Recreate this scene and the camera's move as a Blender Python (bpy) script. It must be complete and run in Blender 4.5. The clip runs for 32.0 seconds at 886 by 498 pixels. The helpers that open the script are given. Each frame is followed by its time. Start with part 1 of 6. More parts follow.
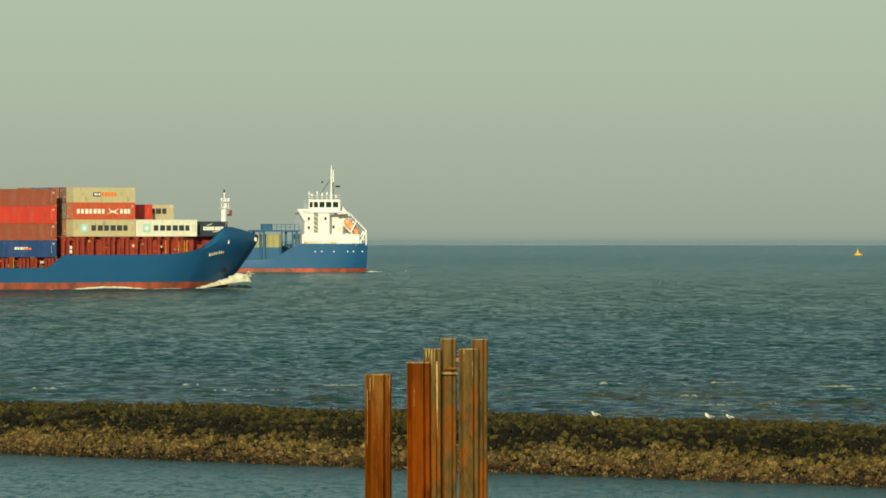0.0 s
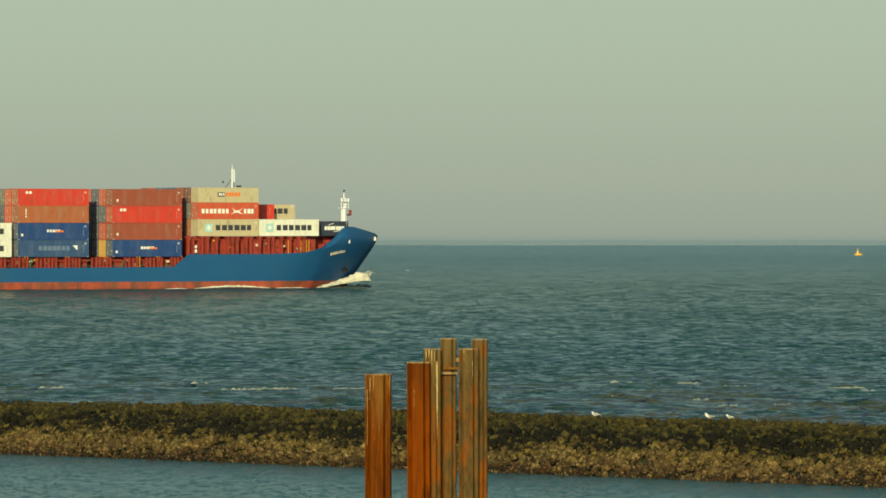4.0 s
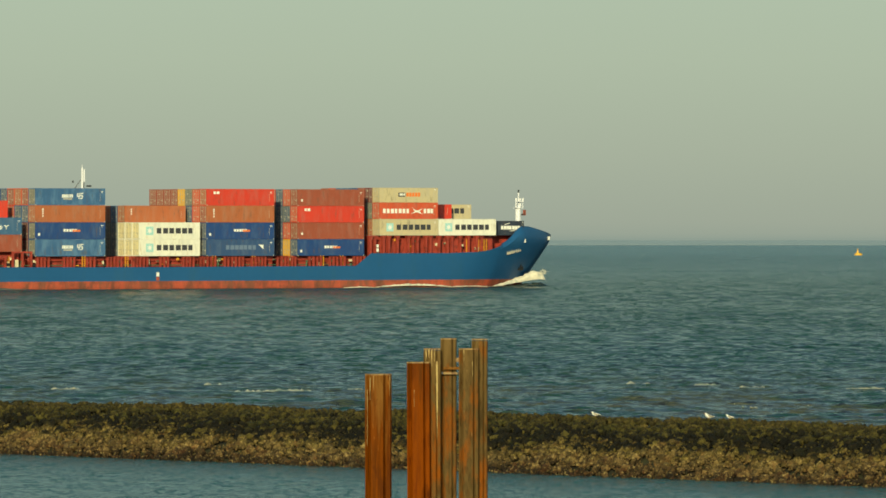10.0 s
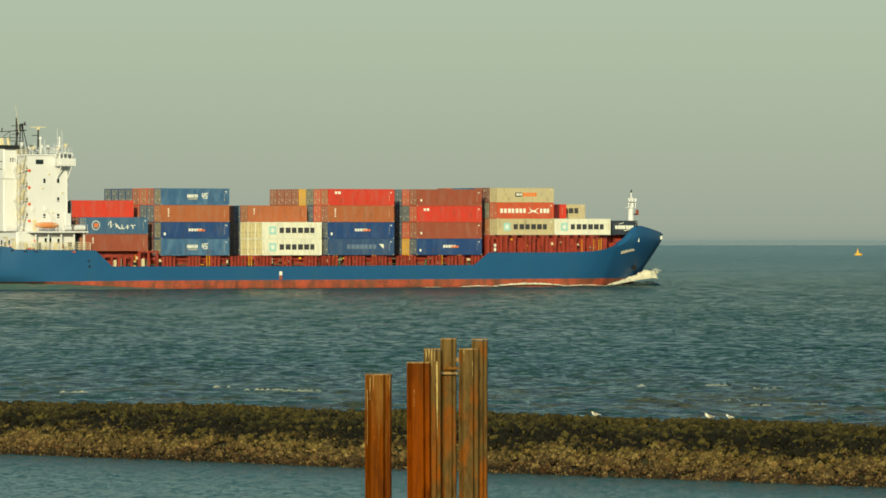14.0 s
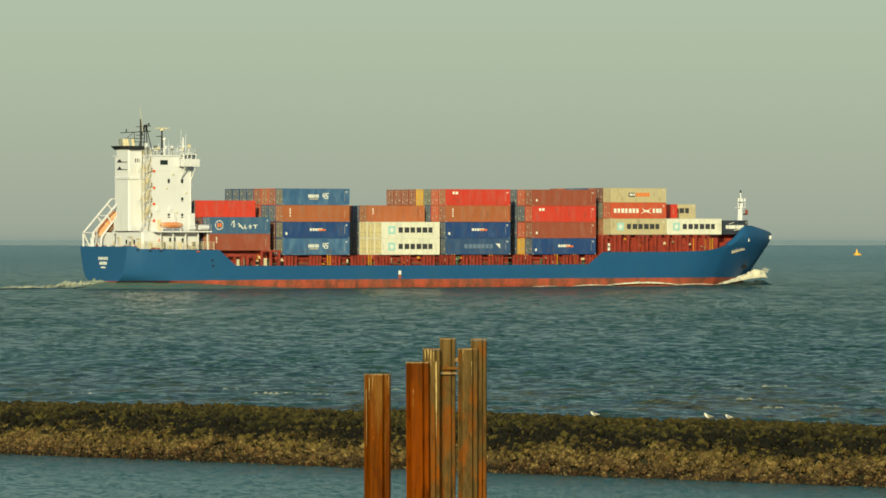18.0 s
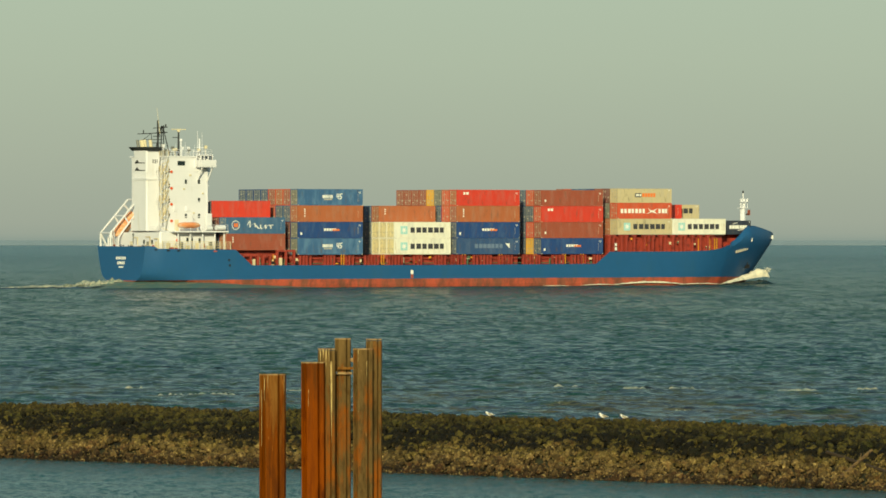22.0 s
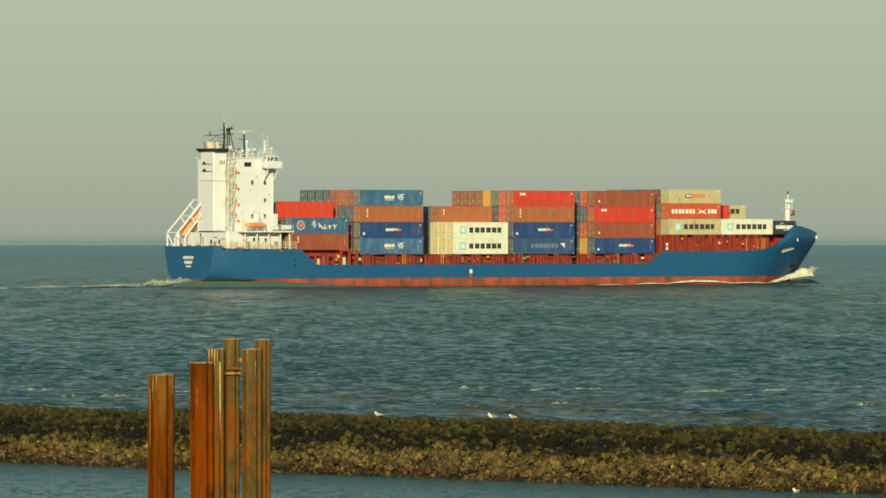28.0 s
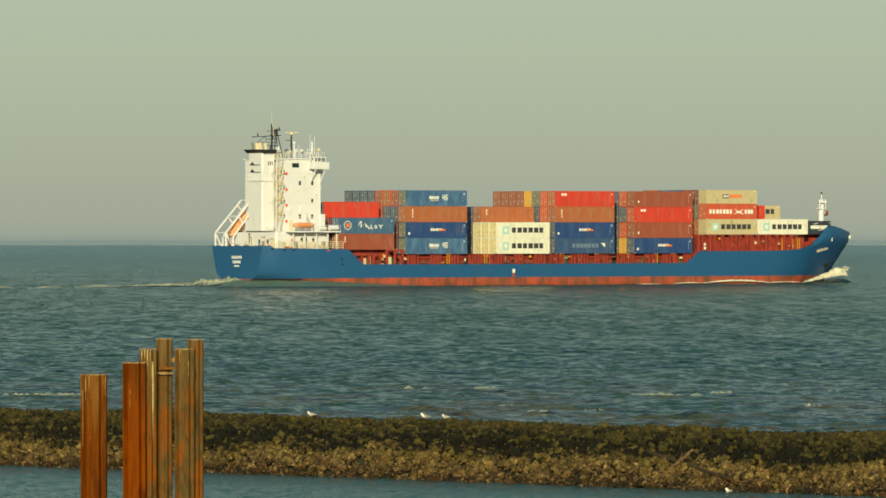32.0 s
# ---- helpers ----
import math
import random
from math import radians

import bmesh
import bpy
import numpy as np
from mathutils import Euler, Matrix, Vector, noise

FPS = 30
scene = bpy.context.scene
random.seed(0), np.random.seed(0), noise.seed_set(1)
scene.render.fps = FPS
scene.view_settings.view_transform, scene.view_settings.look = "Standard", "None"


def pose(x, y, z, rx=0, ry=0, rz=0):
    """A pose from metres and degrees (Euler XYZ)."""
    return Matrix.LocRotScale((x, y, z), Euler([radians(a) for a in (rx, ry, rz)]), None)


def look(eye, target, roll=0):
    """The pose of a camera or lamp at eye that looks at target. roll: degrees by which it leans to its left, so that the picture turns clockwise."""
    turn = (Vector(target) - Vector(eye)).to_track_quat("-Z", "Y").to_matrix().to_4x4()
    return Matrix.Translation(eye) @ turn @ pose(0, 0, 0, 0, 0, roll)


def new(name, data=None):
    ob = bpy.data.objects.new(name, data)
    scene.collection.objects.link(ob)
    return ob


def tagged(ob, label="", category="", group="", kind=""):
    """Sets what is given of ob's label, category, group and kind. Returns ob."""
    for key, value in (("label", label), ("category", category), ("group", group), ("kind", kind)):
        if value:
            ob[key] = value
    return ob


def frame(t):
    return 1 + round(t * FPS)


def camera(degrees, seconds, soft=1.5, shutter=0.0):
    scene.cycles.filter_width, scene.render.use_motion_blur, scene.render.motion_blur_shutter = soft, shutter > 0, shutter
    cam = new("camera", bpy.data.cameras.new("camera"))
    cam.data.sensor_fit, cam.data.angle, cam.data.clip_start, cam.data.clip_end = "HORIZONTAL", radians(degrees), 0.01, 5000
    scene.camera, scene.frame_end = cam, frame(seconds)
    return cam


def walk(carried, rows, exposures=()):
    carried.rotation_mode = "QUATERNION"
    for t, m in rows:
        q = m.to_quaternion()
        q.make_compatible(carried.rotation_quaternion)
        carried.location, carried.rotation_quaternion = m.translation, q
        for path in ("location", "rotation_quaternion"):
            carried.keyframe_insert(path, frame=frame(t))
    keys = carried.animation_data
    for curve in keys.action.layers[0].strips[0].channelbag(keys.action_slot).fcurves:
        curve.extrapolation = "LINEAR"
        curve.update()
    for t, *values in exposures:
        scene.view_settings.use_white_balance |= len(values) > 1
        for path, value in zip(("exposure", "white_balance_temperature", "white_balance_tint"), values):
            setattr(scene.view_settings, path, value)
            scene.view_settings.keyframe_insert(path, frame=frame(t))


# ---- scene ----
EYE = 9.85
LENS = math.degrees(2 * math.atan(784 / 11000))
cam = camera(LENS, 32.0, soft=1.65)
# seconds and the turn to the right, as thousandths of the focal length
PAN = ((0, 0), (16.5, 0), (17.5, 0), (18, .136), (18.5, 1.727), (19, 4.227), (19.5, 5.727), (20, 8.455), (20.5, 12.91),
       (21, 15.91), (21.5, 16.73), (22, 17.0), (22.5, 17.18), (23, 17.36), (23.5, 18.0), (24, 18.77), (24.5, 20.18),
       (25, 22.23), (25.5, 25.55), (27.5, 32.68), (28, 34.91), (28.5, 37.82), (29, 40.91), (29.5, 43.0), (30, 43.68),
       (30.5, 43.68), (31, 43.55), (31.5, 43.95), (32, 45.73))
walk(cam, [(t, pose(0, 0, EYE, 90 - 0.1615, 0, -math.degrees(math.atan(a / 1000)))) for t, a in PAN],
     exposures=((0, 0.0, 6450, -5), (12, 0.0, 6500, -5), (28, 0.0, 6550, -5), (32, 0.0, 6700, -2)))

# ---- daylight ----
SUN_AZ, SUN_EL = 187.0, 16.0
SUN_WAY = Vector((math.sin(radians(SUN_AZ)) * math.cos(radians(SUN_EL)), math.cos(radians(SUN_AZ)) * math.cos(radians(SUN_EL)), math.sin(radians(SUN_EL))))
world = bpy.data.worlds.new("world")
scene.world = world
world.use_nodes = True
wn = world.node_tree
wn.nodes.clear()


def wnode(kind, **settings):
    n = wn.nodes.new(kind)
    for key, value in settings.items():
        n.inputs[key].default_value = value
    return n


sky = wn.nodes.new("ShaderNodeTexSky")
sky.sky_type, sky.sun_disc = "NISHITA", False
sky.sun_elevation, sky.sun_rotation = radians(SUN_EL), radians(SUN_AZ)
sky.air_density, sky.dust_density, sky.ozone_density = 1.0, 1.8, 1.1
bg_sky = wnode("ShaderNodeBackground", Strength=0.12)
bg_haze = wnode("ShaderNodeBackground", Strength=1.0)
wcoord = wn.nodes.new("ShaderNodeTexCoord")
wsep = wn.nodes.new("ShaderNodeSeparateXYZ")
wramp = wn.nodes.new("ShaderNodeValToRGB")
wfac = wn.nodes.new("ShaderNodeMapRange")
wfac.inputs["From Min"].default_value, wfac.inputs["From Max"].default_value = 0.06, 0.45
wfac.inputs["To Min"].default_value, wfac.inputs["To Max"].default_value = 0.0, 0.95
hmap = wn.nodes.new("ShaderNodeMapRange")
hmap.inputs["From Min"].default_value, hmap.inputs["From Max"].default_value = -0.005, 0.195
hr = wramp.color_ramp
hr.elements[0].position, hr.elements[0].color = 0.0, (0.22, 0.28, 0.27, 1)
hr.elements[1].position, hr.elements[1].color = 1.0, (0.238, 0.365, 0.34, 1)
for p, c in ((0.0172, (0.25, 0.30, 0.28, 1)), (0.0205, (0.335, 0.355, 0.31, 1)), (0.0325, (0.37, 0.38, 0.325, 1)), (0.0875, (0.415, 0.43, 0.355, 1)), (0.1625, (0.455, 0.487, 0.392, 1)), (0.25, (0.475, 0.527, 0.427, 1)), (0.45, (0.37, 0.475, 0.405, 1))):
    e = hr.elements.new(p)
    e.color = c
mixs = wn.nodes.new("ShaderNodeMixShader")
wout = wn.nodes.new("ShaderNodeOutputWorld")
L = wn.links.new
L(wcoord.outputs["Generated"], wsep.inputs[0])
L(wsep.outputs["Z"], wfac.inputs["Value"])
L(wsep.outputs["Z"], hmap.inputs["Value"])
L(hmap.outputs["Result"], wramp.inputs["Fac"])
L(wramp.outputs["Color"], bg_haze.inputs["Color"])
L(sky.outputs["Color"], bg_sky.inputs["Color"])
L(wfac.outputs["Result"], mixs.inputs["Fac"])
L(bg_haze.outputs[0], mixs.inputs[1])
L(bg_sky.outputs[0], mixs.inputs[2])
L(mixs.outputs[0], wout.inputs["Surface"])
sun = new("sun", bpy.data.lights.new("sun", "SUN"))
sun.data.energy, sun.data.angle, sun.data.color = 4.4, radians(0.6), (1.0, 0.86, 0.57)
sun.matrix_world = look(SUN_WAY * 100, (0, 0, 0))


# ---- materials ----
def lin(r, g, b):
    return tuple((v / 255 / 12.92 if v <= 10 else ((v / 255 + 0.055) / 1.055) ** 2.4) for v in (r, g, b)) + (1.0,)


def material(name, rgb, rough=0.5, metal=0.0, spread=0.12, scale=1.0, second=None, amount=0.45, bump=0.0, bump_scale=8.0, stretch=(1, 1, 1), streak=None, coat=0.0, gloss=0.5, worn=None):
    """A painted or natural surface: base colour with coarse and fine variation, patches of a second colour, streaks, worn spots and relief."""
    m = bpy.data.materials.new(name)
    m.use_nodes = True
    nt = m.node_tree
    bs = nt.nodes["Principled BSDF"]
    bs.inputs["Metallic"].default_value = metal
    bs.inputs["Coat Weight"].default_value = coat
    bs.inputs["Specular IOR Level"].default_value = gloss
    tc = nt.nodes.new("ShaderNodeTexCoord")
    mp = nt.nodes.new("ShaderNodeMapping")
    mp.inputs["Scale"].default_value = stretch
    nt.links.new(tc.outputs["Object"], mp.inputs["Vector"])
    info = nt.nodes.new("ShaderNodeObjectInfo")
    shift = nt.nodes.new("ShaderNodeVectorMath")
    shift.operation = "ADD"
    big = nt.nodes.new("ShaderNodeMath")
    big.operation, big.inputs[1].default_value = "MULTIPLY", 37.0
    nt.links.new(info.outputs["Random"], big.inputs[0])
    nt.links.new(mp.outputs[0], shift.inputs[0])
    nt.links.new(big.outputs[0], shift.inputs[1])
    n1 = nt.nodes.new("ShaderNodeTexNoise")
    n1.inputs["Scale"].default_value, n1.inputs["Detail"].default_value = scale, 5.0
    n2 = nt.nodes.new("ShaderNodeTexNoise")
    n2.inputs["Scale"].default_value, n2.inputs["Detail"].default_value = scale * 9, 3.0
    for n in (n1, n2):
        nt.links.new(shift.outputs[0], n.inputs["Vector"])
    base = lin(*rgb)
    mix1 = nt.nodes.new("ShaderNodeMix")
    mix1.data_type = "RGBA"
    lo = tuple(c * (1 - spread) for c in base[:3]) + (1,)
    hi = tuple(min(1, c * (1 + spread)) for c in base[:3]) + (1,)
    mix1.inputs[6].default_value, mix1.inputs[7].default_value = lo, hi
    add = nt.nodes.new("ShaderNodeMath")
    add.operation = "ADD"
    half = nt.nodes.new("ShaderNodeMath")
    half.operation, half.inputs[1].default_value = "MULTIPLY_ADD", 0.6
    half.inputs[2].default_value = -0.3
    nt.links.new(n2.outputs["Fac"], half.inputs[0])
    nt.links.new(n1.outputs["Fac"], add.inputs[0])
    nt.links.new(half.outputs[0], add.inputs[1])
    nt.links.new(add.outputs[0], mix1.inputs["Factor"])
    colour = mix1.outputs[2]
    if second:
        ramp = nt.nodes.new("ShaderNodeMapRange")
        ramp.inputs["From Min"].default_value, ramp.inputs["From Max"].default_value = 1 - amount - 0.1, 1 - amount + 0.08
        n3 = nt.nodes.new("ShaderNodeTexNoise")
        n3.inputs["Scale"].default_value, n3.inputs["Detail"].default_value, n3.inputs["Roughness"].default_value = scale * 1.7, 8.0, 0.65
        off = nt.nodes.new("ShaderNodeVectorMath")
        off.operation, off.inputs[1].default_value = "MULTIPLY_ADD", (streak or (1, 1, 1))
        off.inputs[2].default_value = (11.3, 4.1, 7.7)
        nt.links.new(shift.outputs[0], off.inputs[0])
        nt.links.new(off.outputs[0], n3.inputs["Vector"])
        nt.links.new(n3.outputs["Fac"], ramp.inputs["Value"])
        mix2 = nt.nodes.new("ShaderNodeMix")
        mix2.data_type = "RGBA"
        nt.links.new(ramp.outputs[0], mix2.inputs["Factor"])
        nt.links.new(colour, mix2.inputs[6])
        mix2.inputs[7].default_value = lin(*second)
        colour = mix2.outputs[2]
    if worn:
        tint, much, squeeze, size = worn
        wm = nt.nodes.new("ShaderNodeVectorMath")
        wm.operation, wm.inputs[1].default_value, wm.inputs[2].default_value = "MULTIPLY_ADD", squeeze, (3.1, 9.4, 1.7)
        nt.links.new(shift.outputs[0], wm.inputs[0])
        n4 = nt.nodes.new("ShaderNodeTexNoise")
        n4.inputs["Scale"].default_value, n4.inputs["Detail"].default_value, n4.inputs["Roughness"].default_value = size, 9.0, 0.7
        nt.links.new(wm.outputs[0], n4.inputs["Vector"])
        cut = nt.nodes.new("ShaderNodeMapRange")
        cut.inputs["From Min"].default_value, cut.inputs["From Max"].default_value = 1 - much - 0.06, 1 - much + 0.12
        cut.inputs["To Max"].default_value = 0.75
        nt.links.new(n4.outputs["Fac"], cut.inputs["Value"])
        mix3 = nt.nodes.new("ShaderNodeMix")
        mix3.data_type = "RGBA"
        nt.links.new(cut.outputs[0], mix3.inputs["Factor"])
        nt.links.new(colour, mix3.inputs[6])
        mix3.inputs[7].default_value = lin(*tint)
        colour = mix3.outputs[2]
    nt.links.new(colour, bs.inputs["Base Color"])
    rr = nt.nodes.new("ShaderNodeMapRange")
    rr.inputs["To Min"].default_value, rr.inputs["To Max"].default_value = max(0.02, rough - 0.12), min(1, rough + 0.12)
    nt.links.new(n1.outputs["Fac"], rr.inputs["Value"])
    nt.links.new(rr.outputs[0], bs.inputs["Roughness"])
    if bump:
        nb = nt.nodes.new("ShaderNodeTexNoise")
        nb.inputs["Scale"].default_value, nb.inputs["Detail"].default_value = bump_scale, 6.0
        nt.links.new(shift.outputs[0], nb.inputs["Vector"])
        bp = nt.nodes.new("ShaderNodeBump")
        bp.inputs["Strength"].default_value, bp.inputs["Distance"].default_value = 1.0, bump
        nt.links.new(nb.outputs["Fac"], bp.inputs["Height"])
        nt.links.new(bp.outputs[0], bs.inputs["Normal"])
    return m


def water(name, deep, rough, waves, ripple, gloss, facets=(), silt=0.0):
    """Sea water: dark body colour, sky-reflecting surface with ripples at two scales."""
    m = bpy.data.materials.new(name)
    m.use_nodes = True
    nt = m.node_tree
    bs = nt.nodes["Principled BSDF"]
    tc = nt.nodes.new("ShaderNodeTexCoord")
    geo = nt.nodes.new("ShaderNodeNewGeometry")
    far = nt.nodes.new("ShaderNodeVectorMath")
    far.operation = "LENGTH"
    nt.links.new(geo.outputs["Position"], far.inputs[0])
    choppy = nt.nodes.new("ShaderNodeMapRange")
    choppy.inputs["From Min"].default_value, choppy.inputs["From Max"].default_value = 500.0, 2200.0
    choppy.inputs["To Min"].default_value, choppy.inputs["To Max"].default_value = rough, 0.27
    nt.links.new(far.outputs["Value"], choppy.inputs["Value"])
    nt.links.new(choppy.outputs[0], bs.inputs["Roughness"])
    bs.inputs["IOR"].default_value = 1.33
    mp = nt.nodes.new("ShaderNodeMapping")
    mp.inputs["Scale"].default_value = (0.7, 1.25, 1.0)
    nt.links.new(tc.outputs["Object"], mp.inputs["Vector"])
    patch = nt.nodes.new("ShaderNodeTexNoise")
    patch.inputs["Scale"].default_value, patch.inputs["Detail"].default_value = 0.035, 4.0
    nt.links.new(mp.outputs[0], patch.inputs["Vector"])
    mix = nt.nodes.new("ShaderNodeMix")
    mix.data_type = "RGBA"
    mix.inputs[6].default_value = tuple(c * 0.75 for c in deep) + (1,)
    mix.inputs[7].default_value = tuple(c * 1.3 for c in deep) + (1,)
    nt.links.new(patch.outputs["Fac"], mix.inputs["Factor"])
    near = nt.nodes.new("ShaderNodeMapRange")
    near.inputs["From Min"].default_value, near.inputs["From Max"].default_value = 330.0, 470.0
    near.inputs["To Min"].default_value, near.inputs["To Max"].default_value = silt, 0.0
    nt.links.new(far.outputs["Value"], near.inputs["Value"])
    cloud = nt.nodes.new("ShaderNodeTexNoise")
    cloud.inputs["Scale"].default_value, cloud.inputs["Detail"].default_value = 0.14, 4.0
    nt.links.new(mp.outputs[0], cloud.inputs["Vector"])
    cut = nt.nodes.new("ShaderNodeMapRange")
    cut.inputs["From Min"].default_value, cut.inputs["From Max"].default_value = 0.42, 0.54
    nt.links.new(cloud.outputs["Fac"], cut.inputs["Value"])
    much = nt.nodes.new("ShaderNodeMath")
    much.operation = "MULTIPLY"
    nt.links.new(near.outputs[0], much.inputs[0])
    nt.links.new(cut.outputs[0], much.inputs[1])
    silted = nt.nodes.new("ShaderNodeMix")
    silted.data_type = "RGBA"
    silted.inputs[7].default_value = (0.062, 0.058, 0.028, 1)
    nt.links.new(much.outputs[0], silted.inputs["Factor"])
    nt.links.new(mix.outputs[2], silted.inputs[6])
    # body colour pales with distance, painting haze into the far sea
    haze_or_shoal = nt.nodes.new("ShaderNodeMapRange")
    haze_or_shoal.inputs["From Min"].default_value, haze_or_shoal.inputs["From Max"].default_value = 600.0, 3000.0
    haze_or_shoal.inputs["To Max"].default_value = 0.85
    nt.links.new(far.outputs["Value"], haze_or_shoal.inputs["Value"])
    far_haze = nt.nodes.new("ShaderNodeMix")
    far_haze.data_type = "RGBA"
    far_haze.inputs[7].default_value = (0.084, 0.156, 0.154, 1)
    nt.links.new(haze_or_shoal.outputs[0], far_haze.inputs["Factor"])
    nt.links.new(silted.outputs[2], far_haze.inputs[6])
    nt.links.new(far_haze.outputs[2], bs.inputs["Base Color"])
    # steepness of the small waves: sheltered, open water, then the calmer far sea
    share = nt.nodes.new("ShaderNodeMath")
    share.operation, share.inputs[1].default_value = "DIVIDE", 4450.0
    nt.links.new(far.outputs["Value"], share.inputs[0])
    chop = nt.nodes.new("ShaderNodeValToRGB")
    nt.links.new(share.outputs[0], chop.inputs["Fac"])
    sheen = nt.nodes.new("ShaderNodeValToRGB")
    nt.links.new(share.outputs[0], sheen.inputs["Fac"])
    for i, (at, v) in enumerate(((0.05, 1.3), (0.075, 2.95), (0.11, 1.3), (0.15, 0.53), (0.21, 0.32), (0.27, 0.28), (0.36, 0.7), (1.0, 2.5))):
        e = sheen.color_ramp.elements[i] if i < 2 else sheen.color_ramp.elements.new(at)
        e.position, e.color = at, (v * gloss, v * gloss, v * gloss, 1)
    nt.links.new(sheen.outputs["Color"], bs.inputs["Specular IOR Level"])
    marks = ((0.09, 0.45), (0.14, 0.8), (0.19, 1.0), (0.26, 0.95), (0.36, 0.5), (1.0, 0.25))
    for i, (at, v) in enumerate(marks):
        e = chop.color_ramp.elements[i] if i < 2 else chop.color_ramp.elements.new(at)
        e.position, e.color = at, (v, v, v, 1)
    tilt = geo.outputs["Normal"]
    for scale, squeeze, strength in facets:
        fm = nt.nodes.new("ShaderNodeMapping")
        fm.inputs["Scale"].default_value = squeeze
        nt.links.new(tc.outputs["Object"], fm.inputs["Vector"])
        fn = nt.nodes.new("ShaderNodeTexNoise")
        fn.inputs["Scale"].default_value, fn.inputs["Detail"].default_value = scale, 2.0
        nt.links.new(fm.outputs[0], fn.inputs["Vector"])
        sub = nt.nodes.new("ShaderNodeVectorMath")
        sub.operation, sub.inputs[1].default_value = "SUBTRACT", (0.5, 0.5, 0.5)
        nt.links.new(fn.outputs["Color"], sub.inputs[0])
        amp = nt.nodes.new("ShaderNodeVectorMath")
        amp.operation, amp.inputs[1].default_value = "MULTIPLY", (strength, strength, 0.0)
        nt.links.new(sub.outputs[0], amp.inputs[0])
        swell = nt.nodes.new("ShaderNodeVectorMath")
        swell.operation = "SCALE"
        nt.links.new(amp.outputs[0], swell.inputs[0])
        nt.links.new(chop.outputs["Color"], swell.inputs["Scale"])
        add = nt.nodes.new("ShaderNodeVectorMath")
        add.operation = "ADD"
        nt.links.new(tilt, add.inputs[0])
        nt.links.new(swell.outputs[0], add.inputs[1])
        nrm = nt.nodes.new("ShaderNodeVectorMath")
        nrm.operation = "NORMALIZE"
        nt.links.new(add.outputs[0], nrm.inputs[0])
        tilt = nrm.outputs[0]
    last = None
    for scale, distance in ((waves[0], waves[1]), (ripple[0], ripple[1])):
        nb = nt.nodes.new("ShaderNodeTexNoise")
        nb.inputs["Scale"].default_value, nb.inputs["Detail"].default_value = scale, 3.0
        nt.links.new(mp.outputs[0], nb.inputs["Vector"])
        bp = nt.nodes.new("ShaderNodeBump")
        bp.inputs["Strength"].default_value, bp.inputs["Distance"].default_value = 1.0, distance
        nt.links.new(nb.outputs["Fac"], bp.inputs["Height"])
        nt.links.new(last.outputs[0] if last else tilt, bp.inputs["Normal"])
        last = bp
    nt.links.new(last.outputs[0], bs.inputs["Normal"])
    return m


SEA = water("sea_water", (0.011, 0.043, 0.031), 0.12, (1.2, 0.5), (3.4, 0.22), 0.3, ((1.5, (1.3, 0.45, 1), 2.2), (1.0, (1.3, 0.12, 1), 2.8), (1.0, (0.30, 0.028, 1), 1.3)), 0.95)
HARBOUR = water("harbour_water", (0.007, 0.056, 0.047), 0.2, (2.2, 0.12), (5.0, 0.05), 0.29, ((2.2, (1.0, 0.4, 1), 2.2), (5.0, (1.0, 0.45, 1), 3.2)))
SOFT_FOAM = material("thin_foam", (176, 172, 150), 0.8, spread=0.2, scale=1.2, second=(110, 124, 112), amount=0.5, bump=0.05, bump_scale=3.0)
FOAM = material("foam", (224, 215, 190), 0.8, spread=0.15, scale=0.8, second=(168, 172, 158), amount=0.40, bump=0.05, bump_scale=2.0)
CHURN = material("churned_water", (26, 44, 44), 0.22, spread=0.3, scale=0.5, second=(40, 58, 54), amount=0.4, bump=0.2, bump_scale=1.2)
# teal stern water; cream patches paint in the white house's reflection
STERN_REFLECTION = material("stern_water_painted_reflection", (78, 108, 100), 0.5, spread=0.25, scale=0.5, second=(132, 128, 98), amount=0.42, streak=(0.5, 1, 1), bump=0.15, bump_scale=1.5)
HULL_BLUE = material("hull_blue_paint", (33, 84, 129), 0.5, spread=0.10, scale=0.12, second=(40, 85, 121), amount=0.38, streak=(1, 1, 0.25), bump=0.01, bump_scale=0.6, worn=((58, 84, 98), 0.30, (0.35, 0.35, 1.6), 0.5))
HULL_RED = material("antifouling_red", (178, 80, 55), 0.6, spread=0.3, scale=0.3, second=(126, 74, 54), amount=0.48, streak=(1, 1, 0.3), worn=((84, 54, 42), 0.46, (0.9, 0.9, 0.6), 0.6))
DECK_RED = material("deck_oxide_red", (152, 58, 44), 0.55, spread=0.2, scale=0.6, second=(96, 40, 30), amount=0.4)
DECK_GREEN = material("deck_green_paint", (70, 96, 74), 0.6, spread=0.2, scale=0.5)
YELLOW = material("yellow_paint", (214, 150, 40), 0.5, spread=0.15, scale=0.8)
WHITE = material("white_ship_paint", (221, 220, 221), 0.45, spread=0.05, scale=0.3, second=(208, 204, 196), amount=0.30, streak=(1, 1, 0.2))
DARK = material("black_paint", (34, 34, 34), 0.5, spread=0.25, scale=0.8)
GLASS = material("window_glass", (28, 40, 42), 0.08, spread=0.1, scale=0.5)
ORANGE = material("orange_safety_paint", (216, 92, 44), 0.4, spread=0.1, scale=0.8)
FADED = material("faded_orange_lifeboat_shell", (220, 140, 88), 0.45, spread=0.12, scale=0.6, second=(230, 190, 150), amount=0.42)
GREY = material("galvanised_steel", (128, 128, 120), 0.5, metal=0.3, spread=0.15, scale=1.0)
CREAM = material("cream_paint", (213, 200, 164), 0.6, spread=0.15, scale=0.8)
TAN = material("yellowed_paint", (202, 180, 128), 0.6, spread=0.2, scale=0.8)
